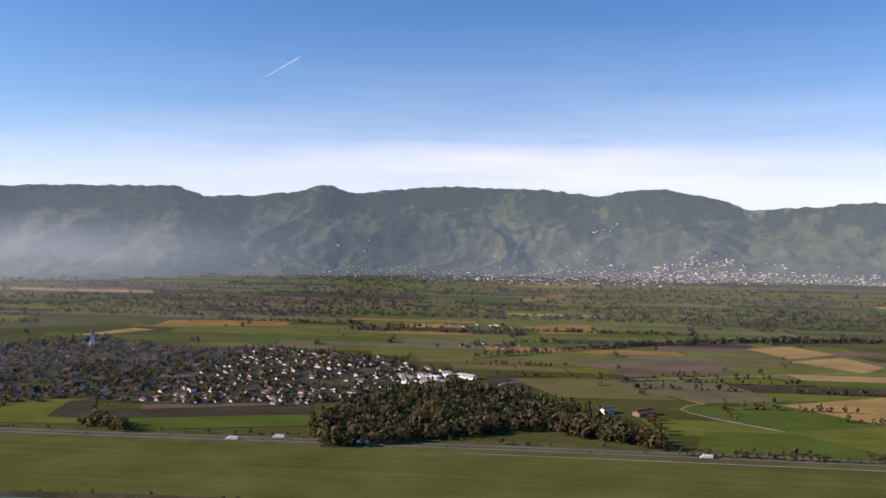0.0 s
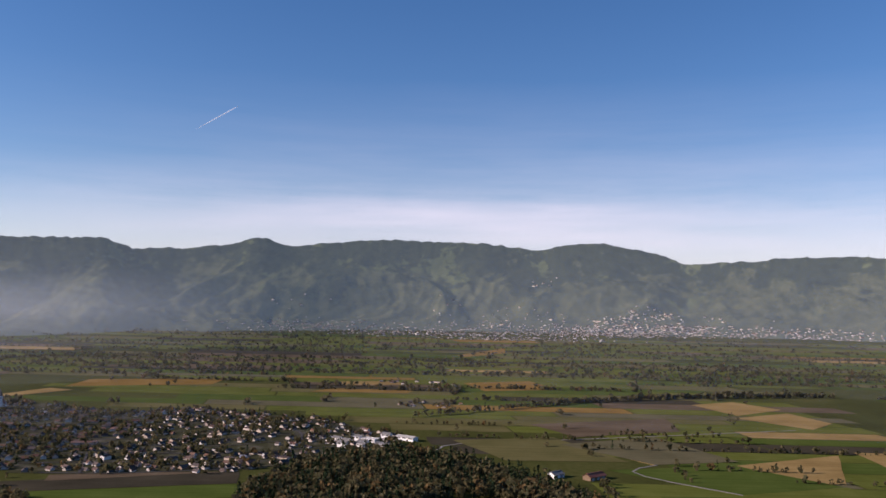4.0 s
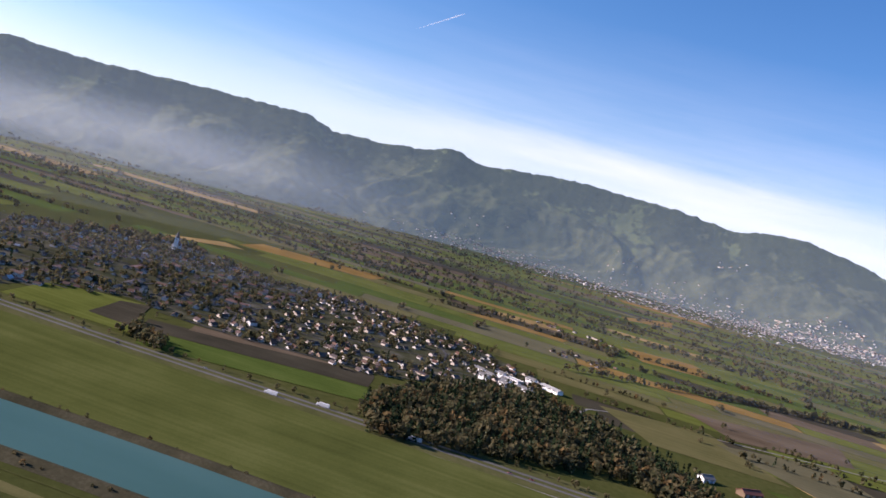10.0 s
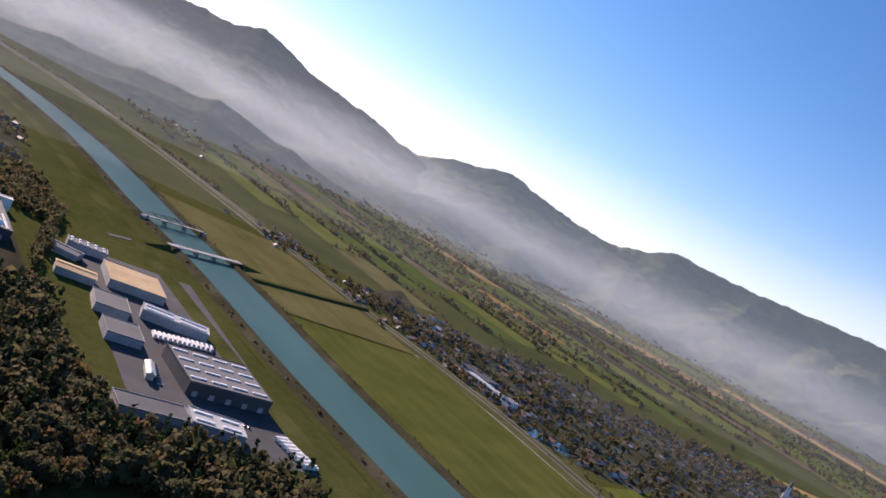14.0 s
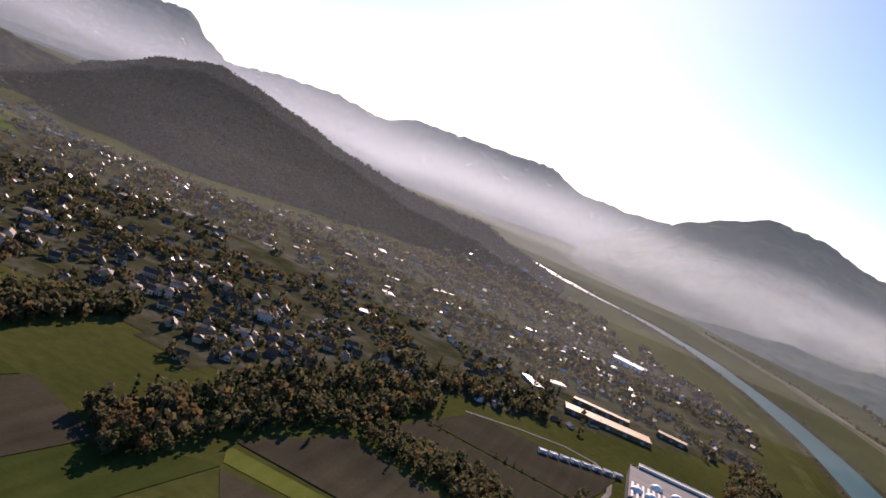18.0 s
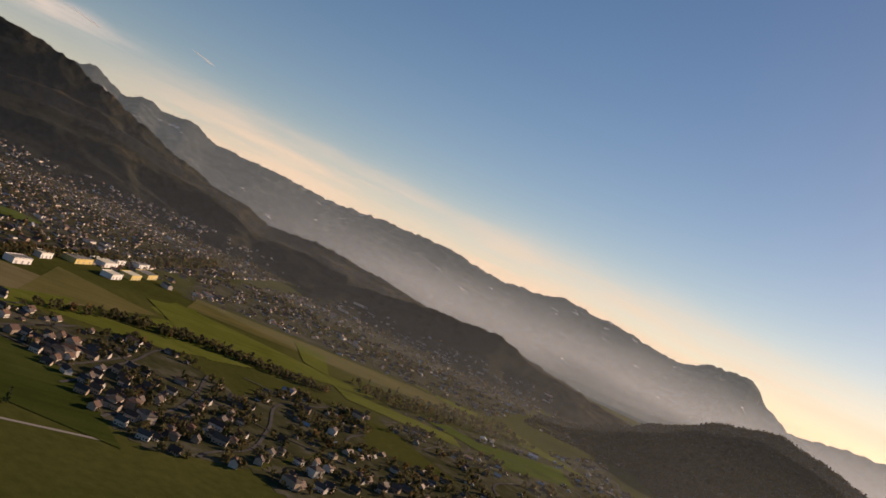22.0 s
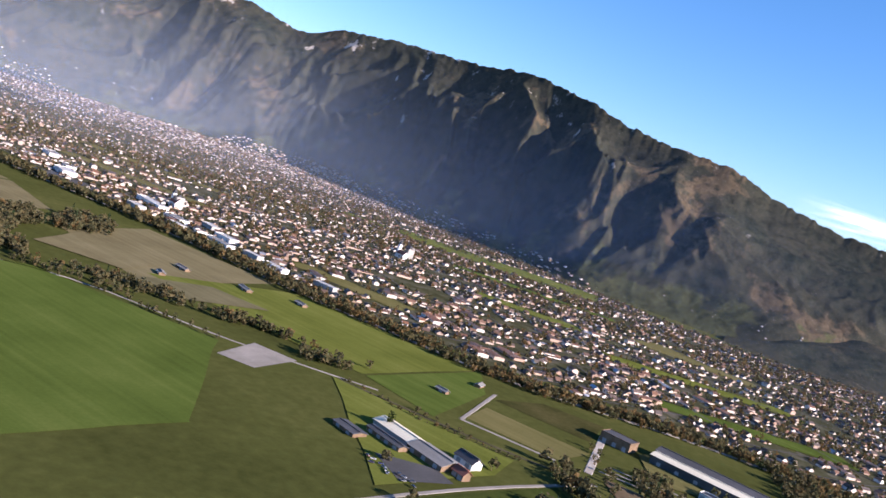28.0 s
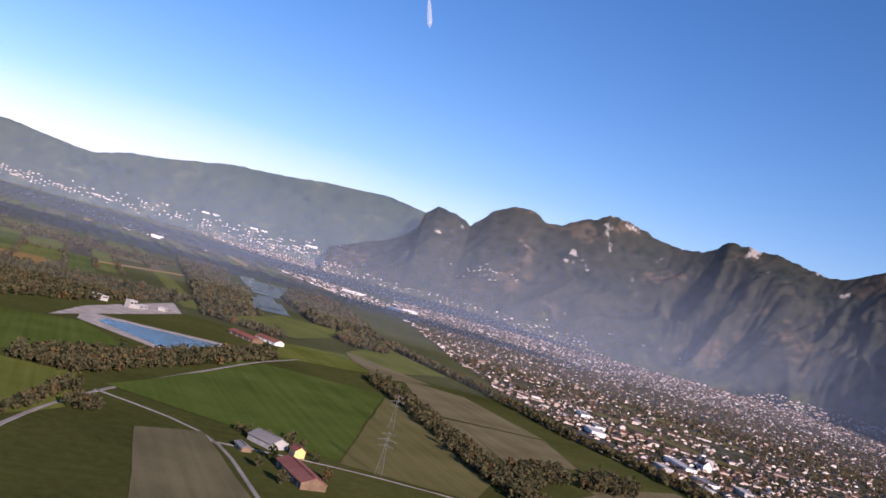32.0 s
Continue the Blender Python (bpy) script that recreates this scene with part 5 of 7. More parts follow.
def far_houses(name, spots, label, wall_mat):
    r = random.Random(21)
    verts, faces, which = [], [], []
    for x, y, a in spots:
        if (x, y, a) in HILL_AT:
            p, s = HILL_AT[(x, y, a)]
        else:
            p, s = lie(x, y)
        L, W, h, rise, hip = HOUSE_KINDS[r.choices(range(6), (5, 4, 3, 2, 3, 1))[0]]
        if r.random() < (0.10 if -1500 < x < -950 and y < 300 else 0.03):
            L, W, h, rise = r.uniform(24, 48), r.uniform(12, 20), 6, 0.9
        big = (r.uniform(0.72, 1.0) if x > 900 else r.uniform(0.68, 1.15) if x < -900 else r.uniform(0.58, 1.02)) * s * (1.25 if math.hypot(x, y) > 4000 else 1.0)
        L, W, h, rise = L * big, W * big, h * big * r.uniform(0.5, 0.95), rise * big
        sheet = r.random() < (0.10 if y > 600 and abs(x) < 1100 else 0.03)
        c, q = math.cos(a), math.sin(a)
        base = slope_z(p.x, p.y)
        if (x, y, a) not in HILL_AT and base > p.z + (35 if x > 3000 else 45):
            continue
        base = max(p.z, base) - 1.0 if (x, y, a) not in HILL_AT else p.z - 2.0
        o = len(verts)
        for lx, ly, lz in ((-1, -1, 0), (1, -1, 0), (1, 1, 0), (-1, 1, 0), (-1, -1, h), (1, -1, h), (1, 1, h), (-1, 1, h), (-1, 0, h + rise), (1, 0, h + rise)):
            u, v = lx * L / 2, ly * W / 2
            verts.append((p.x + c * u - q * v, p.y + q * u + c * v, base + lz))
        for f, w in (((0, 1, 5, 4), 0), ((2, 3, 7, 6), 0), ((1, 2, 6, 9, 5), 0), ((3, 0, 4, 8, 7), 0)):
            faces.append(tuple(o + i for i in f))
            which.append(w)
        o = len(verts)
        ov, oh = 0.6 * big, 0.2 * big
        for lx, ly, lz in ((-1, -1, 0), (1, -1, 0), (1, 0, 1), (-1, 0, 1), (-1, 1, 0), (1, 1, 0)):
            u, v = lx * (L / 2 + ov), ly * (W / 2 + ov)
            verts.append((p.x + c * u - q * v, p.y + q * u + c * v, base + h + oh + (rise if lz else -rise * ov / (W / 2))))
        for f in ((0, 1, 2, 3), (3, 2, 5, 4)):
            faces.append(tuple(o + i for i in f))
            which.append(2 if sheet else 1)
    me = mesh_of(name, verts, faces)
    me.materials.append(wall_mat)
    me.materials.append(ROOFS_FAR)
    me.materials.append(SHEET_ROOF)
    me.polygons.foreach_set("material_index", which)
    return tagged(new(name, me), label, "houses", kind="stuff")


def slope_z(x, y):
    """Height of the hills' lower slopes at a spot (0 where there are none)."""
    a = math.degrees(math.atan2(y, x)) % 360
    r = math.hypot(x, y)
    best = 0.0
    for nm, (vs, n, m, rings) in SLOPES.items():
        for aa in (a, a - 360):
            a0 = SLOPE_SPAN[nm][0]
            a1 = SLOPE_SPAN[nm][1]
            if a0 <= aa <= a1:
                i = min(n - 1, int(round((aa - a0) / (a1 - a0) * (n - 1))))
                row = vs[i * m:i * m + rings]
                rr = np.hypot(row[:, 0], row[:, 1])
                if rr[0] <= r <= rr[-1]:
                    best = max(best, float(np.interp(r, rr, row[:, 2])))
    return best


SLOPE_SPAN = {"backdrop_far": (84, 178), "backdrop_east": (-31, 64), "backdrop_north": (48, 94), "backdrop_south": (243, 329), "mountain_west": (157, 253),
              "mountain_ridge": (130, 187), "mountain_mid": (124, 148), "mountain_hill": (92.5, 131)}
HILLSIDE, HILL_AT = [], {}


def hillside(name, a, u, s, seed):
    """Adds a house on a slope, at azimuth a and the share u of the way up."""
    vs, n, m, rings = SLOPES[name]
    a0, a1 = SLOPE_SPAN[name]
    i = min(n - 1, max(0, int(round((a - a0) / (a1 - a0) * (n - 1)))))
    q = vs[i * m + int(u * (rings - 1))]
    key = (float(q[0]), float(q[1]), seed * 0.37 % 3.1)
    HILLSIDE.append(key)
    HILL_AT[key] = (Vector(q), s)


r = random.Random(61)
for k in range(1000):
    a = r.uniform(-30, 16)
    thick = 0.5 + 0.9 * noise.noise((a * 0.13, 2.0, 0.0)) + (0.5 if -24 < a < 2 else 0.0)
    if r.random() < thick:
        hillside("backdrop_east", a, min(0.32, 0.05 + r.expovariate(20 if thick < 1 else 13)), 0.6, k)
for a0, u0, n, da, du in ((-11, 0.16, 110, 3.0, 0.05), (-21, 0.14, 50, 3.0, 0.04), (-4.5, 0.7, 10, 0.9, 0.03), (-12, 0.32, 45, 2.2, 0.05), (0, 0.4, 8, 1.5, 0.05), (12, 0.4, 8, 1.5, 0.06)):
    for k in range(n):
        hillside("backdrop_east", a0 + r.gauss(0, da), max(0.02, u0 + r.gauss(0, du)), 0.9, k)
for a0, u0, n, da, du in ((242.5, 0.42, 36, 1.4, 0.03), (231, 0.2, 14, 3, 0.04), (178, 0.12, 50, 5, 0.05), (172, 0.05, 40, 4, 0.03)):
    for k in range(n):
        hillside("mountain_west", a0 + r.gauss(0, da), max(0.01, u0 + r.gauss(0, du)), 0.55, k)
for k in range(360):
    a = r.uniform(251, 279)
    hillside("backdrop_south", a, max(0.02, 0.19 + 0.005 * min(15, a - 251) + r.gauss(0, 0.05)), 0.9, k)
SOUTH_ROW = [(x + r.gauss(0, 70), y + r.gauss(0, 260), r.uniform(0, 3.1)) for x, y, _ in along([(397, -6932), (193, -7110), (-48, -7349), (-217, -6081), (-393, -5952), (-551, -5208)], 22)]
far_houses("town_houses", [q for q in FAR_SPOTS if q[0] < -900], "many pale houses with brown tiled roofs", WALLS_FAR)
far_houses("town_houses", [q for q in FAR_SPOTS if -900 <= q[0] < 900], "shade-toned houses with dark tiled roofs among trees", WALLS_SHADED)
far_houses("town_houses", [q for q in FAR_SPOTS if 900 <= q[0] < 3500], "houses of the town by the motorway, some white-walled", WALLS_EAST)
far_houses("hillside_houses", [q for q in FAR_SPOTS if q[0] >= 3500] + HILLSIDE + SOUTH_ROW, "far white houses along the foot of the hills", WALLS_HILL)


# ---- sheds and works ----
def shed(name, label, cx, cy, L, W, deg, h, rise, roof_mat, wall_mat, lights=0, doors=3, category="shed", ridge=True, strip=0):
    root = thing(name, label, category, place=pose(cx, cy, 0, 0, 0, deg))
    if rise > 0:
        part("wall", gable_walls(L, W, h, rise, wall_mat), root)
        part("roof", gable_roof(L, W, h, rise, 1.0, 0.35, roof_mat), root)
    else:
        part("wall", box_mesh("wall", [(-L / 2, -W / 2, -0.3, L / 2, W / 2, h)], wall_mat), root)
        part("roof", box_mesh("roof", [(-L / 2 - 0.3, -W / 2 - 0.3, h, L / 2 + 0.3, W / 2 + 0.3, h + 0.5)], roof_mat, 0.1), root)
        part("parapet", box_mesh("parapet", [(-L / 2 - 0.4, -W / 2 - 0.4, h + 0.5, L / 2 + 0.4, -W / 2, h + 1.1), (-L / 2 - 0.4, W / 2, h + 0.5, L / 2 + 0.4, W / 2 + 0.4, h + 1.1),
                                             (-L / 2 - 0.4, -W / 2, h + 0.5, -L / 2, W / 2, h + 1.1), (L / 2, -W / 2, h + 0.5, L / 2 + 0.4, W / 2, h + 1.1)], wall_mat), root)
    if rise > 0 and ridge:
        part("ridge", box_mesh("ridge", [(-L / 2, -0.8, h + rise + 0.2, L / 2, 0.8, h + rise + 0.8)], roof_mat, 0.1), root)
    door = box_mesh("door", [(-2.2, -0.08, 0, 2.2, 0.08, min(4.5, h * 0.8))], GREY_WALL)
    for i in range(doors):
        part("door", door, root, "", pose(-L / 2 + L * (i + 0.5) / max(1, doors), -W / 2 - 0.05, 0))
        part("window", box_mesh("window", [(-L / doors * 0.35, -0.06, h * 0.62, L / doors * 0.35, 0.06, h * 0.85)], GLASS), root, "", pose(-L / 2 + L * (i + 0.5) / max(1, doors), W / 2 + 0.05, 0))
    if lights:
        if rise > 0:
            tilt = math.degrees(math.atan2(rise, W / 2))
            pane = box_mesh("skylight", [(-1.2, -W * 0.14, 0.0, 1.2, W * 0.14, 0.25)], SKYLIGHT)
            for i in range(lights):
                for sgn in (-1, 1):
                    part("skylight", pane, root, "", pose(-L / 2 + L * (i + 0.5) / lights, sgn * W * 0.25, h + rise * 0.5 + 0.32, -sgn * tilt))
        else:
            half = strip / 2 if strip else L / lights * 0.16
            dome = box_mesh("skylight", [(-half, -1.3 if strip else -2.2, 0.0, half, 1.3 if strip else 2.2, 1.0 if strip else 1.4)], SKYLIGHT, 0.4)
            rows = max(2, int(W / 14))
            for i in range(lights):
                for j in range(rows):
                    part("skylight", dome, root, "", pose(-L / 2 + L * (i + 0.5) / lights, -W / 2 + W * (j + 0.5) / rows, h + 0.45))
    return root


shed("farm_shed", "long farm shed with a cream sheet roof", -589, -138, 44, 20, 75, 5, 2.8, CREAM_ROOF, GREY_WALL, 0, 3)
shed("farm_shed", "long farm shed with a grey fibre roof", -577, -96, 40, 24, 75, 5, 3.0, GREY_ROOF, TIMBER, 0, 3)
shed("farm_shed", "lean-to shed with a dark roof", -565, -134, 40, 9, 75, 4, 1.2, DARK_ROOF, TIMBER, 0, 4)
shed("farm_shed", "low open-sided shed with a dark roof", -548, -158, 26, 14, 75, 3, 1.0, DARK_ROOF, TIMBER, 0, 2)
shed("farm_house", "white farmhouse with a dark gabled roof", -603, -80, 20, 12, 75, 6, 3.6, DARK_ROOF, WHITE_PAINT, 0, 2, "house")
shed("farm_house", "brown farmhouse with a gabled tile roof", -571, -68, 12, 9, 75, 5, 3.0, RED_ROOF, TIMBER, 0, 2, "house")
shed("farm_shed", "long grey shed beside tall trees", -607, 76, 40, 13, 41, 4, 2.2, GREY_ROOF, TIMBER, 0, 4)
shed("farm_barn", "steep dark-roofed barn beside the orchard", -556, 143, 26, 15, 60, 5, 5.5, DARK_ROOF, TIMBER, 0, 2, "barn")
shed("farm_barn", "steep grey-roofed barn beside the orchard", -556, 171, 24, 16, 60, 5, 5.5, GREY_ROOF, TIMBER, 0, 2, "barn")
shed("farm_barn", "wide grey-roofed barn near the village", -634, 226, 30, 18, 75, 5, 5.0, GREY_ROOF, TIMBER, 0, 3, "barn")
shed("farm_shed", "long pale-roofed shed among meadows", -350, 526, 40, 16, 45, 5, 2.4, PALE_METAL, GREY_WALL, 0, 3)
# roof felt on both halls' walls paints in their shaded side
shed("factory_hall", "long hall with a dark roof and pale ridge", -905, 48, 122, 24, 84, 9, 3.0, DARK_ROOF, DARK_ROOF, 0, 6, "factory")
shed("factory_hall", "long hall with a cream sheet roof", -876, 50, 120, 22, 84, 9, 2.4, CREAM_ROOF, DARK_ROOF, 0, 6, "factory")
shed("factory_annex", "low white annex with a dark roof", -830, 78, 50, 12, 84, 5, 0.0, DARK_ROOF, WHITE_PAINT, 0, 8, "factory")
shed("factory_office", "grey works office block", -880, -48, 34, 22, 84, 10, 0.0, DARK_ROOF, TIMBER, 0, 3, "factory")
shed("storage_hall", "square warehouse with a grey roof and rows of skylights", 419, 676, 72, 68, 2, 11, 0.0, GREY_ROOF, DARK_ROOF, 4, 5, "warehouse", strip=13.5)
shed("storage_hall", "low pale warehouse with a flat roof", 392, 587, 40, 25, -8, 7, 0.0, PALE_METAL, GREY_WALL, 2, 4, "warehouse", strip=14)
shed("storage_hall", "long warehouse with a pale flat roof", 413, 793, 62, 24, -14, 8, 0.0, PALE_METAL, GREY_WALL, 2, 4, "warehouse", strip=26)
shed("workshop_hall", "workshop with a tan roof", 391, 880, 55, 62, -4, 8, 0.0, TAN_ROOF, CONCRETE, 0, 4, "workshop")
shed("workshop_hall", "workshop with a long tan roof", 330, 850, 36, 22, -8, 7, 1.2, TAN_ROOF, CONCRETE, 0, 3, "workshop")
shed("workshop_hall", "grey workshop with roof lights", 356, 950, 40, 20, -8, 7, 0.0, GREY_ROOF, GREY_WALL, 5, 3, "workshop")
shed("workshop_hall", "low brown workshop beside the trees", 330, 915, 30, 20, -30, 6, 1.5, GREY_ROOF, CONCRETE, 0, 3, "workshop")
shed("storage_hall", "low office wing with a beige parapet", 346, 592, 52, 24, 0, 5, 0.0, DARK_ROOF, CONCRETE, 0, 5, "warehouse")
shed("storage_hall", "dark flat-roofed store in the works yard", 350, 726, 30, 36, -3, 7, 0.0, DARK_ROOF, GREY_WALL, 0, 2, "warehouse")
shed("storage_hall", "dark flat-roofed store with a pale edge", 352, 790, 30, 40, -6, 7, 0.0, DARK_ROOF, CONCRETE, 0, 2, "warehouse")
shed("canopy_shed", "small pale canopy in the works yard", 398, 722, 14, 9, -4, 4, 0.0, PALE_METAL, CONCRETE, 0, 1)
shed("silo_hall", "narrow pale tank hall in the works yard", 360, 662, 26, 6, 80, 5, 1.2, PALE_METAL, PALE_METAL, 0, 1)
# dark walls here hold the shade of the side turned from the sun
shed("works_hall", "wide works hall with a ribbed pale roof and domes", 222, 942, 104, 110, 2, 10, 0.0, GREY_ROOF, DARK_ROOF, 0, 6, "factory")
shed("works_hall", "narrow cream front building of the works", 230, 1004, 108, 10, 2, 12, 0.0, CREAM_ROOF, WHITE_PAINT, 0, 8, "factory")
shed("timber_hall", "long low hall with a flat tan roof", 132, 1163, 107, 34, 9, 4.5, 0.0, TAN_ROOF, TIMBER, 0, 5, "factory")
shed("timber_hall", "narrow low hall with a flat tan roof", 119, 1220, 74, 18, 3, 4.5, 0.0, TAN_ROOF, TIMBER, 0, 4, "factory")
shed("timber_hall", "short low hall with a flat tan roof", 212, 1247, 38, 18, -6, 4.5, 0.0, TAN_ROOF, TIMBER, 0, 3, "factory")
# white roof colour stands for the sun glint off a greenhouse cluster
shed("glass_hall", "greenhouse hall with a glint-white roof beside the river", 128, 1712, 62, 34, -20, 8, 1.5, SKYLIGHT, WHITE_PAINT, 0, 4, "factory")
for i in range(8):
    q = i / 7
    shed("site_container", "white site container on a gravel lot", 88 + 72 * q, 928 + 38 * q, 8, 5, 28, 3.0, 0.0, PALE_METAL, WHITE_PAINT, 0, 1, "container")
shed("farm_barn", "big barn with a red-brown tile roof", -285, -588, 66, 24, 96, 6, 4.5, RED_ROOF, TIMBER, 0, 5, "barn")
shed("farm_barn", "grey-roofed barn beside the farmhouse", -277, -688, 34, 24, 120, 6, 5.0, GREY_ROOF, CONCRETE, 0, 3, "barn")
shed("farm_shed", "small grey shed by the farm lane", -246, -655, 20, 10, 100, 4, 1.6, GREY_ROOF, TIMBER, 0, 2)
shed("farm_house", "yellow farmhouse with a red roof", -300, -661, 13, 11, 100, 7, 3.6, RED_ROOF, YELLOW_PAINT, 0, 2, "house")
shed("red_barn", "long barn with a bright red roof by the wood", -398, -1462, 78, 24, 115, 6, 4.0, RED_ROOF, TIMBER, 0, 4, "barn")
shed("red_barn", "short barn with a bright red roof by the wood", -448, -1480, 60, 22, 118, 6, 4.0, RED_ROOF, WHITE_PAINT, 0, 4, "barn")
shed("white_hall", "white flat-roofed hall at the village edge", 1372, 152, 26, 14, 62, 7, 0.0, PALE_METAL, WHITE_PAINT, 0, 3, "hall")
shed("white_hall", "long white hall beside the fields", 1408, 96, 36, 14, 56, 6, 1.2, PALE_METAL, WHITE_PAINT, 0, 3, "hall")
for x, y, d in ((1392, 176, 60), (1352, 186, 55), (1345, 160, 70), (1420, 130, 62), (1318, 158, 48), (1330, 190, 66), (1372, 205, 58)):
    shed("white_house", "white block of flats at the village edge", x, y, 16, 10, d, 8, 1.6, GREY_ROOF, WHITE_PAINT, 0, 2, "house")
shed("white_hall", "white workshop at the village edge", 1335, 128, 24, 14, 60, 6, 1.5, GREY_ROOF, WHITE_PAINT, 0, 2, "hall")
shed("white_hall", "long white hall beside the motorway", 921, 962, 62, 14, 98, 8, 0.0, PALE_METAL, WHITE_PAINT, 0, 4, "hall")
shed("white_hall", "dark-roofed hall beside the motorway", 948, 1005, 60, 26, 98, 7, 0.0, DARK_ROOF, GREY_WALL, 0, 4, "hall")
shed("white_hall", "white workshop beside the motorway", 930, 905, 22, 14, 98, 10, 0.0, GREY_ROOF, WHITE_PAINT, 0, 2, "hall")
shed("farm_barn", "lonely barn among the fields", 1134, -172, 30, 14, -50, 5, 3.5, RED_ROOF, TIMBER, 0, 3, "barn")
shed("farm_barn", "small white barn among the fields", 1140, -122, 18, 12, -50, 5, 3.0, GREY_ROOF, WHITE_PAINT, 0, 2, "barn")
shed("glass_hall", "white hall with a sheet roof at the town's edge", -1000, -1180, 60, 26, 70, 8, 0.0, PALE_METAL, WHITE_PAINT, 0, 4, "factory")
shed("glass_hall", "long white hall beside the railway", -1060, -1010, 90, 20, 75, 7, 0.0, PALE_METAL, WHITE_PAINT, 0, 5, "factory")
# large buildings far down the valley, set and sized to fit the camera's view
for x, y, z, L, W, h, deg, roof in ((-414, -3684, 54, 48, 24, 12, 158, PALE_METAL), (-692, -4495, 210, 40, 18, 8, 166, PALE_METAL), (-743, -4479, 211, 30, 18, 8, 150, PALE_METAL),
                                    (-942, -4428, 195, 40, 18, 8, 160, PALE_METAL), (-995, -4413, 196, 30, 16, 7, 158, GREY_ROOF), (-1238, -4330, 182, 62, 20, 9, 158, PALE_METAL),
                                    (-1011, -3973, 76, 80, 26, 10, 152, TAN_ROOF), (-1053, -3932, 74, 52, 22, 9, 152, TAN_ROOF), (-1138, -3697, 64, 50, 20, 8, 150, GREY_ROOF),
                                    (-1174, -3335, 45, 46, 22, 9, 148, PALE_METAL), (-1206, -3304, 45, 56, 22, 10, 148, PALE_METAL), (-1271, -3020, 35, 58, 24, 10, 146, PALE_METAL),
                                    (-1356, -3060, 37, 58, 24, 10, 146, PALE_METAL)):
    tan = roof is TAN_ROOF
    far_hall = shed("far_hall", "long hall with orange-brown walls far down the valley" if tan else "large white building far down the valley", x, y, L, W, deg, h, 0.0, roof,
                    TAN_ROOF if tan else WHITE_PAINT, 0, 4, "hall")
    far_hall.matrix_basis = pose(x, y, z, 0, 0, deg)
for i, (x, y, L, W, d) in enumerate(((-1390, 540, 70, 26, 145), (-1460, 600, 60, 30, 145), (-1540, 640, 44, 24, 145), (-1420, 640, 50, 22, 145), (-1600, 700, 60, 24, 145), (-1310, 470, 40, 18, 145), (-1500, 690, 54, 26, 145), (-1350, 590, 46, 20, 145),
                                     (-1190, 420, 46, 16, 140), (-1130, 340, 40, 14, 150))):
    shed("works_hall", "pale works hall with a flat roof below the town", x, y, L, W, d, 8, 0.0, CREAM_ROOF if i % 2 else GREY_ROOF, WHITE_PAINT if i % 3 else YELLOW_PAINT, 0, 3, "factory")
for x, y, L, W, d in ((-985, -960, 40, 18, 75), (-1020, -900, 52, 20, 78), (-975, -850, 36, 16, 80), (-1040, -800, 44, 18, 80), (-985, -760, 60, 16, 82), (-1000, -700, 34, 14, 85), (-1080, -880, 40, 18, 75),
                      (-1060, -1260, 50, 20, 70), (-985, -640, 44, 16, 88), (-1120, -1400, 60, 22, 68), (-1010, -560, 38, 14, 90)):
    shed("works_hall", "low pale hall with a flat roof beside the railway", x, y, L, W, d, 6, 0.0, GREY_ROOF if L > 45 else PALE_METAL, CONCRETE if L < 42 else WHITE_PAINT, 0, 3, "factory")
for x, y, L, W, d, h in ((-141, -1565, 26, 16, 20, 9), (-195, -1540, 18, 12, 40, 14), (-215, -1560, 34, 12, 60, 6), (-260, -1600, 22, 14, 70, 6)):
    shed("gravel_plant", "pale grey plant building of the gravel works", x, y, L, W, d, h, 0.0, PALE_METAL, CONCRETE, 0, 2, "factory")
for x, y, L, W, d in ((-700, -560, 16, 8, 60), (-760, -590, 22, 7, 80), (-800, -520, 24, 8, 70), (-850, -470, 18, 8, 75), (-770, -205, 14, 6, 80),
                      (-858, -208, 16, 7, 10)):
    shed("garden_shed", "small low shed beside the paddocks", x, y, L, W, d, 3, 1.4, GREY_ROOF, TIMBER, 0, 1)


def roof_domes(root_name, spots):
    """Bright domes and low ribs on the flat roof of the works hall."""
    root = next(o for o in scene.objects if o.name == root_name)
    bm = bmesh.new()
    bmesh.ops.create_uvsphere(bm, u_segments=16, v_segments=8, radius=1.0, matrix=Matrix.Diagonal((6.5, 6.5, 4.2, 1)))
    bmesh.ops.delete(bm, geom=[v for v in bm.verts if v.co.z < -0.2], context="VERTS")
    dome = bpy.data.meshes.new("skylight")
    bm.to_mesh(dome)
    bm.free()
    dome.materials.append(SKYLIGHT)
    inv = root.matrix_basis.inverted()
    for x, y in spots:
        p = inv @ Vector((x, y, 10.4))
        part("skylight", dome, root, "white roof dome", Matrix.Translation(p))
    rib = box_mesh("rib", [(-1.3, -24, 0, 1.3, 24, 0.9)], PALE_METAL, 0.3)
    for i in range(20):
        part("rib", rib, root, "", pose(-49 + 5.1 * i, -28, 10.45))


roof_domes("works_hall", [(178, 913), (192, 911), (206, 913), (216, 948), (230, 950), (240, 905), (252, 906), (263, 904), (196, 950)])


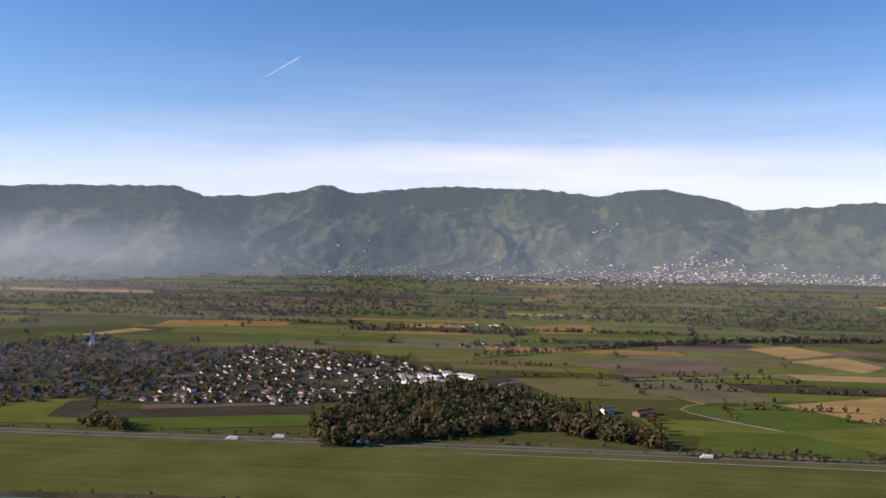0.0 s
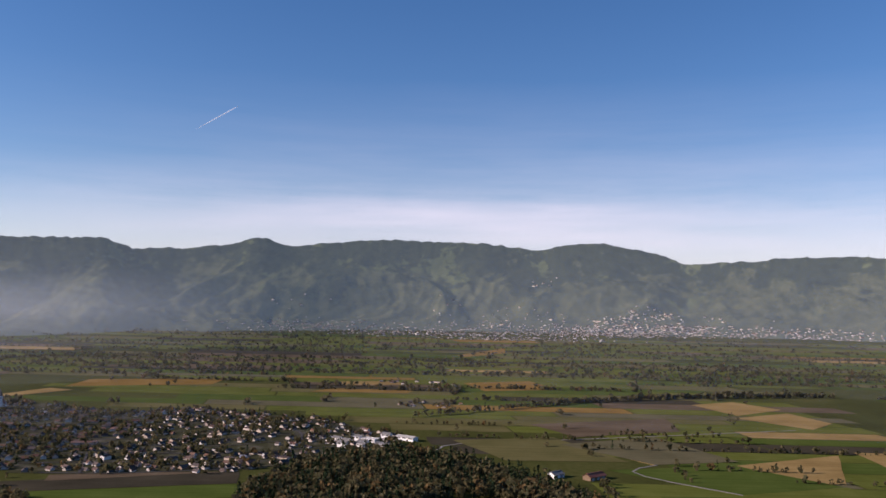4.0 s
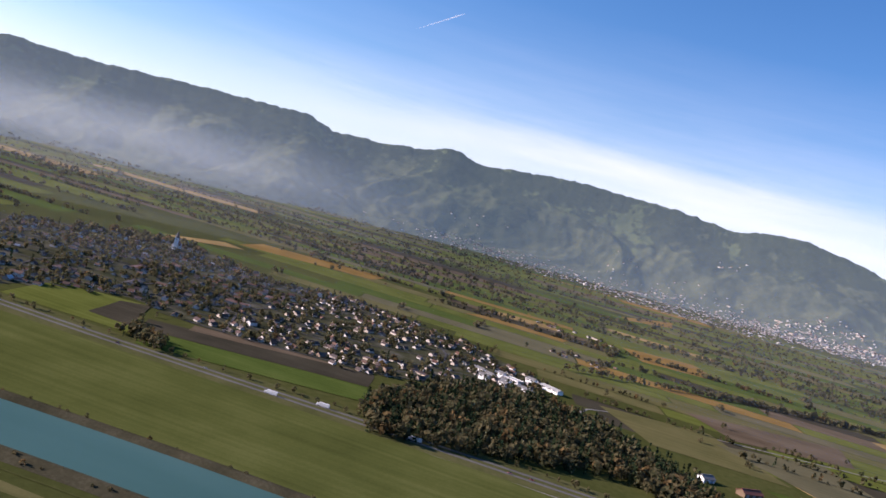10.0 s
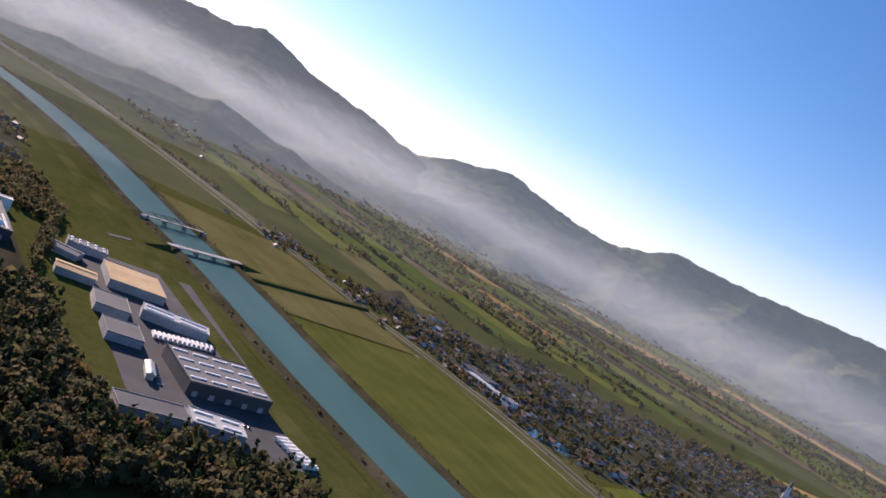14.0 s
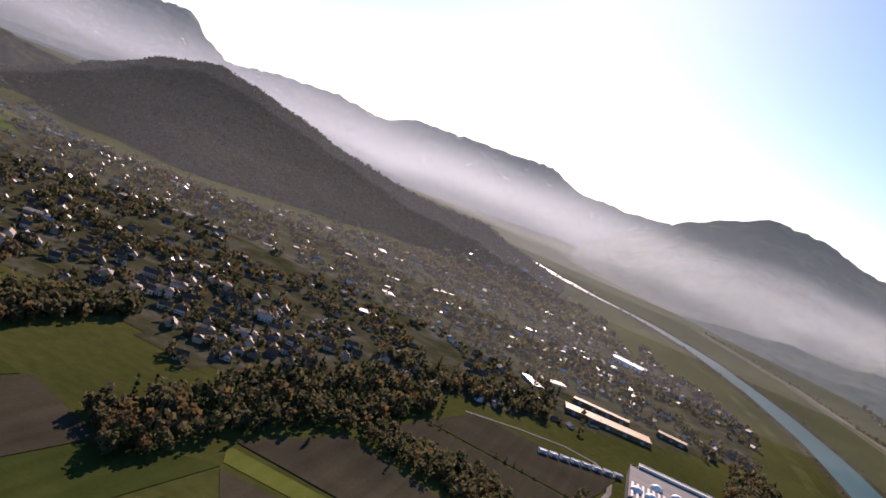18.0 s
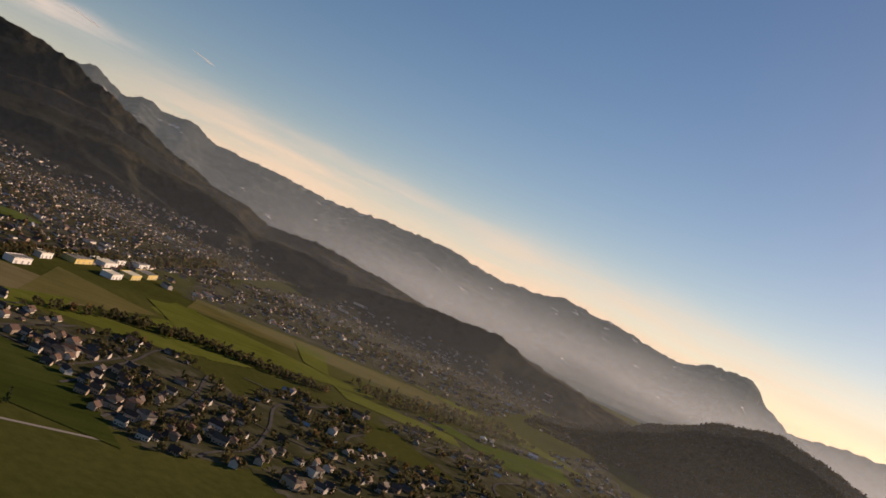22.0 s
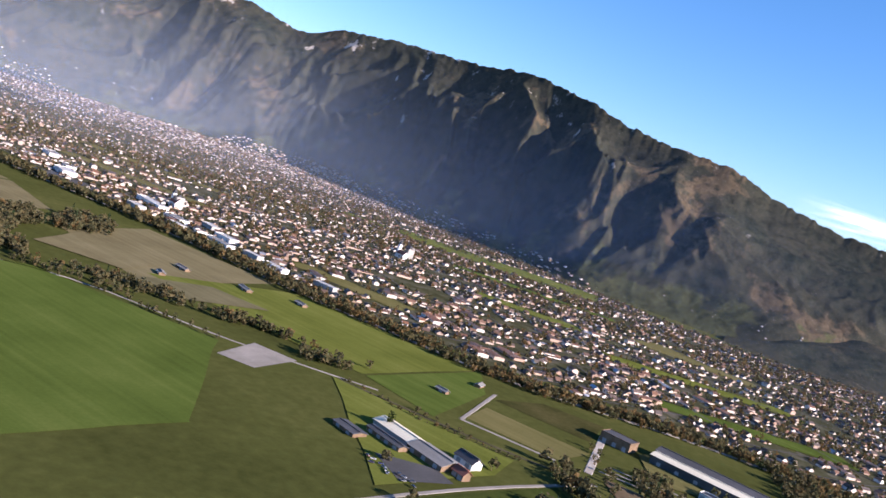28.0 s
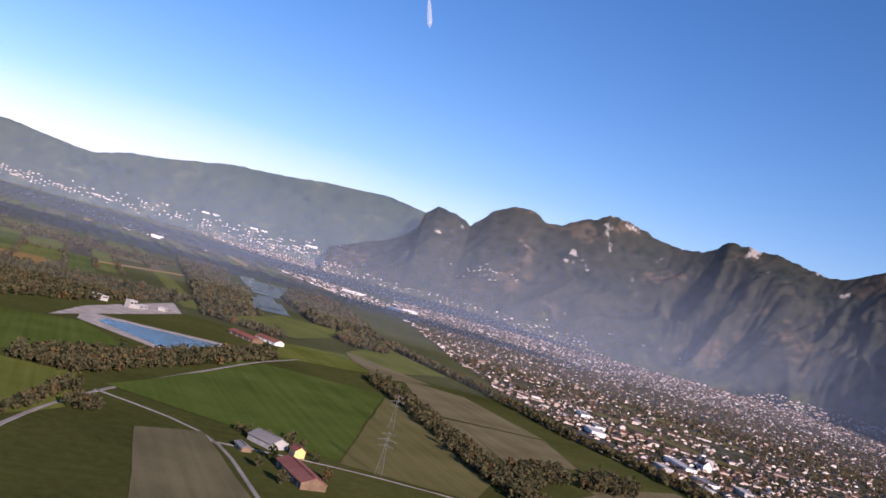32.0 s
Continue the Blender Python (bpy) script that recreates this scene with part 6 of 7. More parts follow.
# ---- church towers, tower blocks ----
def church(name, label, x, y, deg, tall, s=1.0):
    p, k = lie(x, y)
    root = thing(name, label, "church", place=Matrix.Translation(p) @ Matrix.Rotation(radians(deg), 4, "Z") @ Matrix.Diagonal((k * s, k * s, k * s, 1)))
    part("wall", gable_walls(30, 14, 10, 8, WHITE_PAINT), root)
    part("roof", gable_roof(30, 14, 10, 8, 0.6, 0.4, RED_ROOF), root)
    tower = part("tower", box_mesh("tower", [(-20, -3.5, -0.3, -13, 3.5, tall)], WHITE_PAINT, 0.1), root)
    bm = bmesh.new()
    bmesh.ops.create_cone(bm, cap_ends=True, segments=8, radius1=5.0, radius2=0.1, depth=tall * 0.55, matrix=Matrix.Translation((-16.5, 0, tall * 1.27)))
    me = bpy.data.meshes.new("spire")
    bm.to_mesh(me)
    bm.free()
    me.materials.append(DARK_ROOF)
    part("spire", me, root)
    part("clock", box_mesh("clock", [(-20.15, -1.3, tall * 0.8, -20, 1.3, tall * 0.8 + 2.6)], CONCRETE), tower)
    for i in range(4):
        part("window", box_mesh("window", [(-0.7, -7.1, 3, 0.7, -6.98, 7.5)], GLASS), root, "", pose(-9 + 6 * i, 0, 0))
    return root


church("church", "white church with a slim spire in the town", 1675, 920, 20, 26)
church("church", "white church with a tall tower in the town", -1690, -880, 70, 30)
church("church", "pale church above the far houses", -3762, -5453, 70, 40, 1.6)
church("church", "pale village church with a spire", -1130, -1030, 70, 24)


def tower_block(x, y, deg, h):
    p, k = lie(x, y)
    root = thing("tower_block", "pale high-rise apartment block above the houses", "apartment block", place=Matrix.Translation(p) @ Matrix.Rotation(radians(deg), 4, "Z") @ Matrix.Diagonal((k, k, k, 1)))
    part("wall", box_mesh("wall", [(-9, -8, -0.3, 9, 8, h)], CONCRETE, 0.1), root)
    part("roof", box_mesh("roof", [(-9.3, -8.3, h, 9.3, 8.3, h + 0.6), (-3, -3, h + 0.6, 3, 3, h + 3)], DARK_ROOF), root)
    band = box_mesh("window", [(-8, -0.06, 0, 8, 0.06, 1.4)], GLASS)
    for i in range(int(h / 3)):
        part("window", band, root, "", pose(0, -8.03, 1.0 + 3 * i))
        part("window", band, root, "", pose(0, 8.03, 1.0 + 3 * i))


tower_block(-1733, -889, 60, 24)
tower_block(-1134, -1029, 70, 21)
tower_block(-1806, -934, 60, 20)


# ---- bridges ----
def truss_bridge(a, b):
    L = math.dist(a, b)
    root = thing("truss_bridge", "grey steel truss bridge over the river", "bridge", place=Matrix.Translation(((a[0] + b[0]) / 2, (a[1] + b[1]) / 2, 0)) @ Matrix.Rotation(math.atan2(b[1] - a[1], b[0] - a[0]), 4, "Z"))
    part("deck", box_mesh("deck", [(-L / 2, -3, 6, L / 2, 3, 6.9)], CONCRETE), root)
    n = 10
    for sy in (-3.2, 3.2):
        pairs = [((-L / 2, sy, 6.5), (L / 2, sy, 6.5)), ((-L / 2 + L / n, sy, 12.5), (L / 2 - L / n, sy, 12.5))]
        for i in range(n):
            x0, x1 = -L / 2 + L * i / n, -L / 2 + L * (i + 1) / n
            lo, hi = ((x0, sy, 6.5), (x1, sy, 12.5)) if i % 2 == 0 else ((x0, sy, 12.5), (x1, sy, 6.5))
            pairs.append((lo, hi))
        part("truss", bars("truss", pairs, 0.55, DARK_ROOF), root)
    for x in (-L / 6, L / 6):
        part("pier", box_mesh("pier", [(x - 1.5, -4, -0.5, x + 1.5, 4, 6)], CONCRETE, 0.3), root)
    for x in (-L / 2, L / 2):
        part("abutment", box_mesh("abutment", [(x - 4, -5, -0.5, x + 4, 5, 6)], CONCRETE, 0.2), root)


def road_bridge(a, b):
    L = math.dist(a, b)
    root = thing("road_bridge", "low concrete road bridge over the river", "bridge", place=Matrix.Translation(((a[0] + b[0]) / 2, (a[1] + b[1]) / 2, 0)) @ Matrix.Rotation(math.atan2(b[1] - a[1], b[0] - a[0]), 4, "Z"))
    part("deck", box_mesh("deck", [(-L / 2, -5, 5.2, L / 2, 5, 6.2)], CONCRETE), root)
    for sy in (-4.8, 4.8):
        part("railing", bars("railing", [((-L / 2, sy, 7.2), (L / 2, sy, 7.2))] + [((-L / 2 + L * i / 24, sy, 6.2), (-L / 2 + L * i / 24, sy, 7.2)) for i in range(25)], 0.15, STEEL), root)
    for i in range(4):
        x = -L / 2 + L * (i + 0.5) / 4
        part("pier", box_mesh("pier", [(x - 1.2, -4.5, -0.5, x + 1.2, 4.5, 5.2)], CONCRETE, 0.3), root)
    for sx in (-1, 1):
        v = [(sx * L / 2, -5, 5.9), (sx * L / 2, 5, 5.9), (sx * (L / 2 + 45), 5, 0.3), (sx * (L / 2 + 45), -5, 0.3), (sx * L / 2, -11, 0), (sx * L / 2, 11, 0), (sx * (L / 2 + 45), 7, 0), (sx * (L / 2 + 45), -7, 0)]
        part("ramp", mesh_of("ramp", v, [(0, 1, 2, 3), (1, 5, 6, 2), (0, 3, 7, 4), (0, 4, 5, 1)], GRASS_BANK), root)


truss_bridge((478, 1224), (576, 1262))
road_bridge((482, 1102), (600, 1150))


# ---- pylons ----
def pylon_model():
    root = thing("power_pylon", "tall grey lattice power pylon in a field", "pylon", "power line pylons")
    H, wb, wt = 44.0, 3.6, 0.7
    for sx in (-1, 1):
        for sy in (-1, 1):
            part("leg", bars("leg", [((sx * wb, sy * wb, -0.3), (sx * 1.2, sy * 1.2, 26)), ((sx * 1.2, sy * 1.2, 26), (sx * wt, sy * wt, H))], 0.16, STEEL), root)
    pairs = []
    zs = [0, 6, 11.5, 16.5, 21, 25, 29, 33, 37, 41, 44]
    for i, (z0, z1) in enumerate(zip(zs, zs[1:])):
        w0 = wb + (1.2 - wb) * min(1, z0 / 26) if z0 < 26 else 1.2 + (wt - 1.2) * (z0 - 26) / 18
        w1 = wb + (1.2 - wb) * min(1, z1 / 26) if z1 < 26 else 1.2 + (wt - 1.2) * (z1 - 26) / 18
        for k in range(4):
            c0 = ((-1, -1), (1, -1), (1, 1), (-1, 1))[k]
            c1 = ((-1, -1), (1, -1), (1, 1), (-1, 1))[(k + 1) % 4]
            pairs.append(((c0[0] * w0, c0[1] * w0, z0), (c1[0] * w1, c1[1] * w1, z1)))
            pairs.append(((c1[0] * w0, c1[1] * w0, z0), (c0[0] * w1, c0[1] * w1, z1)))
    part("brace", bars("brace", pairs, 0.06, STEEL), root)
    for z, w in ((29, 8.0), (35, 10.0), (41, 7.0)):
        arm = part("arm", bars("arm", [((-w, 0, z), (w, 0, z)), ((-w, 0, z), (0, 0.6, z + 2)), ((w, 0, z), (0, 0.6, z + 2)), ((-w, 0, z), (0, -0.6, z + 2)), ((w, 0, z), (0, -0.6, z + 2))], 0.15, STEEL), root)
        part("insulator", bars("insulator", [((-w, 0, z - 2.6), (-w, 0, z))], 0.3, TYRE), arm)
        part("insulator", bars("insulator", [((w, 0, z - 2.6), (w, 0, z))], 0.3, TYRE), arm)
    return root


PYLONS = [(-277, -401), (-378, -639), (-479, -877)]
first = pylon_model()
first.matrix_basis = pose(PYLONS[0][0], PYLONS[0][1], 0, 0, 0, -20)
for x, y in PYLONS[1:]:
    copy_thing(first, pose(x, y, 0, 0, 0, -20))


# ---- vehicles ----
def car_model(name, label, L, W, H, cab0, cab1, mat):
    root = thing(name, label, "vehicle", "vehicles on roads and yards")
    part("body", box_mesh("body", [(-L / 2, -W / 2, 0.35, L / 2, W / 2, H * 0.58)], mat, 0.12), root)
    part("cabin", box_mesh("cabin", [(L * cab0, -W * 0.44, H * 0.58, L * cab1, W * 0.44, H)], mat if H > 2.5 else GLASS, 0.15), root)
    bm = bmesh.new()
    bmesh.ops.create_cone(bm, cap_ends=True, segments=12, radius1=0.36, radius2=0.36, depth=0.24, matrix=Matrix.Rotation(math.pi / 2, 4, "X"))
    me = bpy.data.meshes.new("wheel")
    bm.to_mesh(me)
    bm.free()
    me.materials.append(TYRE)
    for sx in (-0.32, 0.32):
        for sy in (-0.46, 0.46):
            part("wheel", me, root, "", pose(L * sx, W * sy, 0.36))
    return root


CAR = car_model("car", "small car on asphalt", 4.4, 1.8, 1.5, -0.3, 0.25, CAR_PAINT)
LORRY = car_model("lorry", "white box lorry on asphalt", 14.0, 2.55, 3.9, -0.5, 0.32, WHITE_PAINT)
spots = along(MOTORWAY[2:9], 62)
rng = random.Random(4)
CAR.matrix_basis = pose(899, 60, 0.4, 0, 0, 90)
LORRY.matrix_basis = pose(897, 180, 0.4, 0, 0, 90)
for i, (x, y, a) in enumerate(spots):
    if rng.random() < 0.25:
        continue
    off = 15 if i % 2 else 0
    copy_thing(LORRY if rng.random() < 0.25 else CAR, pose(x + off + rng.uniform(-2, 2), y + rng.uniform(-20, 20), 0.4, 0, 0, math.degrees(a)))
for i in range(13):
    copy_thing(LORRY, pose(385 + 4.6 * i, 752 + 0.6 * i, 0.3, 0, 0, 84))
for i in range(8):
    copy_thing(LORRY, pose(452 + 1.4 * i, 598 - 5.2 * i, 0.3, 0, 0, 12))
for i in range(9):
    copy_thing(CAR, pose(366 + 0.5 * i, 646 + 4.6 * i, 0.3, 0, 0, 8))
for i in range(12):
    copy_thing(CAR, pose(388 + 3.6 * i, 618 - 0.9 * i, 0.3, 0, 0, 86))
r = random.Random(91)
for i in range(12):
    copy_thing(CAR, pose(-512 + r.uniform(-8, 4), -118 + 4.2 * i + r.uniform(-1, 1), 0.9, 0, 0, r.uniform(0, 360)))
for i in range(32):
    copy_thing(CAR, pose(-846 + 4.0 * (i % 16), 118 + 14 * (i // 16) + 0.5 * (i % 16), 1.1, 0, 0, 96))

# ---- trees ----
def leaf_material(name, colours, patch=0.09, through_leaf=0.42):
    m, nt, b = nodes_of(name)
    isl = nt.nodes.new("ShaderNodeNewGeometry").outputs["Random Per Island"]
    patchy = noise_tex(nt, patch, 2.0, 0.5)
    f = maths(nt, "ADD", maths(nt, "MULTIPLY", patchy, 0.8), maths(nt, "MULTIPLY", isl, 0.2))
    n = len(colours)
    nt.links.new(ramp(nt, f, [(0.32 + 0.36 * i / (n - 1), c) for i, c in enumerate(colours)]), b.inputs["Base Color"])
    b.inputs["Roughness"].default_value = 0.9
    b.inputs["Specular IOR Level"].default_value = 0.1
    thin = nt.nodes.new("ShaderNodeBsdfTranslucent")
    both = nt.nodes.new("ShaderNodeMixShader")
    nt.links.new(b.inputs["Base Color"].links[0].from_socket, thin.inputs["Color"])
    both.inputs[0].default_value = through_leaf
    nt.links.new(b.outputs[0], both.inputs[1])
    nt.links.new(thin.outputs[0], both.inputs[2])
    nt.links.new(both.outputs[0], nt.nodes["Material Output"].inputs["Surface"])
    return m


LEAF_MIXED = leaf_material("leaves_autumn", [(0.055, 0.060, 0.026), (0.077, 0.077, 0.036), (0.103, 0.094, 0.046), (0.125, 0.101, 0.050), (0.084, 0.082, 0.038)], through_leaf=0.45)
LEAF_GREEN = leaf_material("leaves_green", [(0.020, 0.034, 0.010), (0.034, 0.052, 0.014), (0.055, 0.066, 0.018)])
LEAF_RUST = leaf_material("leaves_rust", [(0.106, 0.079, 0.034), (0.139, 0.091, 0.038), (0.168, 0.113, 0.048)])
LEAF_SLOPE = leaf_material("leaves_slope", [(0.034, 0.044, 0.031), (0.044, 0.053, 0.036), (0.058, 0.062, 0.041), (0.070, 0.067, 0.044), (0.048, 0.055, 0.037)], 0.006, 0.12)


def leaf_cloud(name, spots, per_tree, leaf, mat, seed, pointed=False):
    """Crowns of many small leaf clumps at spots (x, y, z, radius, height)."""
    r = np.random.RandomState(seed)
    s = np.repeat(np.array(spots, float), per_tree, axis=0)
    n = len(s)
    d = r.normal(size=(n, 3))
    d /= np.linalg.norm(d, axis=1)[:, None]
    rad = 0.45 + 0.6 * r.rand(n) ** 0.6
    lump = 1 + 0.25 * np.sin(s[:, 0] * 1.3 + d[:, 0] * 3.0) * np.cos(s[:, 1] * 0.9 + d[:, 1] * 4.0)
    c = np.empty((n, 3))
    c[:, 0] = s[:, 0] + d[:, 0] * s[:, 3] * rad * lump
    c[:, 1] = s[:, 1] + d[:, 1] * s[:, 3] * rad * lump
    c[:, 2] = s[:, 2] + s[:, 4] * (0.56 + 0.42 * d[:, 2] * rad * lump)
    if pointed:
        up = r.rand(n) ** 1.3
        slim = (1.05 - up) * 0.75
        c[:, 0] = s[:, 0] + d[:, 0] * s[:, 3] * slim
        c[:, 1] = s[:, 1] + d[:, 1] * s[:, 3] * slim
        c[:, 2] = s[:, 2] + s[:, 4] * (0.1 + 1.1 * up)
    u = r.normal(size=(n, 3))
    u /= np.linalg.norm(u, axis=1)[:, None]
    w = np.cross(u, d + 0.5 * r.normal(size=(n, 3)))
    w /= np.maximum(np.linalg.norm(w, axis=1), 1e-6)[:, None]
    size = (leaf * (0.6 + 0.8 * r.rand(n)) * s[:, 3])[:, None]
    quad = np.stack([c - u * size - w * size * 0.6, c + u * size * 0.9 - w * size * 0.8, c + u * size + w * size * 0.7, c - u * size * 0.7 + w * size * 0.9], axis=1).reshape(-1, 3)
    me = bpy.data.meshes.new(name)
    me.vertices.add(n * 4)
    me.vertices.foreach_set("co", quad.ravel())
    me.loops.add(n * 4)
    me.loops.foreach_set("vertex_index", np.arange(n * 4, dtype=np.int32))
    me.polygons.add(n)
    me.polygons.foreach_set("loop_start", np.arange(0, n * 4, 4, dtype=np.int32))
    me.polygons.foreach_set("loop_total", np.full(n, 4, dtype=np.int32))
    me.materials.append(mat)
    me.update(calc_edges=True)
    return me


def trunk_mesh(name, h, r0, seed):
    """A tapered trunk with four limbs."""
    r = random.Random(seed)
    bm = bmesh.new()
    bmesh.ops.create_cone(bm, cap_ends=True, segments=7, radius1=r0, radius2=r0 * 0.4, depth=h * 0.6 + 0.4, matrix=Matrix.Translation((0, 0, h * 0.3 - 0.2)))
    for i in range(5):
        a = i * 1.257 + r.uniform(-0.3, 0.3)
        z = h * r.uniform(0.3, 0.5)
        p = Vector((0, 0, z))
        q = Vector((math.cos(a) * h * 0.2, math.sin(a) * h * 0.2, z + h * 0.2))
        m = Matrix.Translation((p + q) / 2) @ (q - p).to_track_quat("Z", "Y").to_matrix().to_4x4()
        bmesh.ops.create_cone(bm, cap_ends=True, segments=5, radius1=r0 * 0.35, radius2=r0 * 0.12, depth=(q - p).length, matrix=m)
    me = bpy.data.meshes.new(name)
    bm.to_mesh(me)
    bm.free()
    me.materials.append(BARK)
    return me


def tree_model(words, h, rad, mat, seed):
    root = thing("tree", words, "tree", "trees near the flight path")
    part("trunk", trunk_mesh("trunk", h, 0.035 * h * 0.5, seed), root)
    part("crown", leaf_cloud("crown", [(0, 0, 0, rad, h)], 150, 0.2, mat, seed), root)
    return root


TREE_MODELS = [tree_model("broad tree with olive autumn leaves", 13, 5.0, LEAF_MIXED, 1), tree_model("tall green tree with a rounded crown", 16, 4.6, LEAF_GREEN, 2),
               tree_model("small rust-coloured tree in autumn leaf", 12, 4.6, LEAF_RUST, 3), tree_model("slim dark green tree beside a lane", 17, 3.2, LEAF_GREEN, 4),
               tree_model("low bushy tree with brown leaves", 8, 4.2, LEAF_MIXED, 5)]

TREES = []      # (x, y, radius, height)
rng = random.Random(31)


def wood(poly, gap, hmin, hmax, seed):
    r = random.Random(seed)
    xs, ys = [p[0] for p in poly], [p[1] for p in poly]
    x = min(xs)
    while x < max(xs):
        y = min(ys)
        while y < max(ys):
            p = (x + r.uniform(-gap, gap) * 0.5, y + r.uniform(-gap, gap) * 0.5)
            if inside(p, poly):
                h = r.uniform(hmin, hmax)
                TREES.append((p[0], p[1], h * r.uniform(0.28, 0.4), h))
            y += gap
        x += gap


def row(line, gap, wide, hmin, hmax, seed, skip=0.1):
    r = random.Random(seed)
    for x, y, a in along(line, gap):
        if r.random() < skip:
            continue
        o = r.uniform(-wide, wide)
        h = r.uniform(hmin, hmax)
        TREES.append((x - math.sin(a) * o + r.uniform(-2, 2), y + math.cos(a) * o + r.uniform(-2, 2), h * r.uniform(0.26, 0.42), h))


wood(FOREST_EAST, 9, 9, 20, 1)
wood(BELT_NORTH, 9, 10, 17, 2)
wood(WOOD_NORTH, 9, 12, 19, 3)
wood(WOOD_WORKS, 9, 9, 15, 4)
wood([(-330, 690), (-300, 600), (-275, 610), (-262, 730), (-300, 745)], 9, 10, 16, 5)
wood([(-30, -870), (-100, -850), (-230, -1020), (-420, -1270), (-400, -1330), (-210, -1090), (-40, -940)], 9, 10, 17, 8)
wood([(-85, -700), (-110, -690), (-125, -725), (-100, -735)], 7, 10, 15, 9)
wood([(-30, -630), (-50, -650), (-110, -800), (-85, -790)], 8, 9, 14, 10)
wood([(-590, -1300), (-560, -880), (-530, -640), (-555, -640), (-590, -880), (-625, -1290)], 9, 8, 15, 11)
wood([(-660, -740), (-770, -830), (-800, -770), (-690, -720)], 9, 9, 15, 12)
wood([(-540, -820), (-520, -730), (-535, -600), (-560, -600), (-600, -740)], 8, 8, 13, 13)
wood([(-570, -545), (-640, -460), (-655, -470), (-610, -540)], 8, 8, 13, 14)
wood([(-655, -430), (-690, -350), (-705, -355), (-670, -440)], 8, 8, 13, 15)
wood([(-655, -300), (-690, -260), (-700, -290), (-670, -320)], 8, 8, 13, 16)
wood([(-500, -1560), (-560, -2050), (-620, -2500), (-640, -2650), (-740, -3400), (-500, -3500), (-420, -2500), (-350, -1700)], 12, 10, 18, 17)
wood([(-700, -1700), (-640, -2080), (-720, -2550), (-900, -3150), (-1050, -3100), (-900, -2200), (-780, -1700)], 12, 10, 18, 117)
wood([(-300, -1800), (300, -1750), (200, -1900), (-380, -1960)], 16, 9, 16, 118)
wood([(-380, -2800), (200, -2860), (100, -3060), (-430, -2960)], 20, 9, 16, 119)
wood([(-1050, 960), (-1100, 1380), (-1250, 1400), (-1150, 960)], 16, 8, 14, 120)
wood([(-48, 745), (-30, 777), (47, 796), (121, 748), (122, 694), (52, 712)], 9, 8, 14, 121)
wood([(-100, -1470), (20, -1350), (200, -1560), (60, -1760), (-200, -1830), (-300, -1810)], 13, 9, 16, 18)
wood([(903, 478), (945, 488), (962, 545), (925, 540)], 9, 11, 17, 19)
wood([(-820, 20), (-760, 60), (-720, 60), (-740, 20), (-800, -10)], 9, 8, 14, 20)
wood([(-40, 980), (80, 1060), (60, 1130), (-120, 1010)], 10, 9, 16, 21)
wood([(270, 1060), (330, 1000), (350, 1080), (330, 1250), (290, 1250)], 9, 9, 15, 22)
wood([(-495, 70), (-520, 60), (-560, 85), (-540, 110), (-510, 105)], 8, 13, 20, 41)
wood([(-590, 175), (-610, 180), (-640, 210), (-620, 220)], 8, 11, 18, 42)
wood([(-540, 150), (-530, 180), (-560, 200), (-575, 180)], 9, 7, 11, 43)
wood([(-760, 60), (-820, 100), (-790, 130), (-740, 100)], 9, 8, 14, 44)
wood([(-1045, 500), (-1060, 700), (-1010, 860), (-985, 840), (-1020, 650), (-1015, 520)], 10, 8, 14, 45)
wood([(-280, 590), (-300, 700), (-280, 780), (-255, 770), (-265, 600)], 8, 10, 17, 46)
wood([(-619, 136), (-697, 181), (-640, 200), (-557, 165)], 8, 9, 16, 61)
wood([(-1038, 84), (-1130, 115), (-960, 200), (-915, 140)], 10, 9, 15, 63)
wood([(-487, 570), (-565, 684), (-450, 640), (-429, 547)], 9, 9, 16, 64)
wood([(-420, 230), (-520, 190), (-600, 232), (-560, 300), (-450, 290)], 12, 6, 11, 65)
row([(-942, 404), (-1038, 547), (-1057, 683)], 6, 7, 8, 14, 66)
row([(-595, 345), (-560, 300), (-545, 250)], 8, 6, 8, 13, 67)
row([(-840, 60), (-830, 190), (-860, 260)], 8, 8, 8, 14, 68)
row([(-570, -560), (-640, -440), (-700, -330), (-720, -260)], 6, 8, 7, 13, 69, 0.2)
row([(-590, -350), (-570, -470), (-520, -570)], 9, 5, 5, 10, 70, 0.3)
wood([(-598, -780), (-700, -825), (-668, -740), (-560, -680)], 9, 9, 15, 71)
wood([(-745, -815), (-815, -805), (-747, -716), (-695, -725)], 9, 9, 15, 72)
row([(-585, -1277), (-556, -953), (-537, -801), (-530, -640), (-540, -550), (-595, -472)], 6, 8, 8, 14, 73)
row([(-683, 33), (-768, 57), (-754, 107)], 6, 5, 6, 11, 74)
row([(-659, -251), (-652, -159), (-676, -65)], 5, 2, 2, 5, 75, 0.1)
wood([(-560, -15), (-600, -12), (-606, 6), (-562, 4)], 7, 8, 13, 76)
row([(x - 30, y) for x, y in RAIL[3:14]], 6, 12, 7, 14, 77, 0.2)
row([(-712, -50), (-660, -5), (-636, 24), (-576, 64), (-500, 100)], 3.5, 11, 9, 17, 78)
row(RAIL, 4, 9, 9, 16, 23, 0.1)
row([(x - 14, y) for x, y in RAIL], 6, 8, 7, 13, 123, 0.15)
row([(x + 16, y) for x, y in RAIL], 5, 8, 8, 15, 24, 0.15)
row([(x + 52, y) for x, y in RIVER[2:]], 11, 4, 3, 6, 25, 0.25)
row([(x - 52, y) for x, y in RIVER[2:]], 11, 4, 3, 6, 26, 0.25)

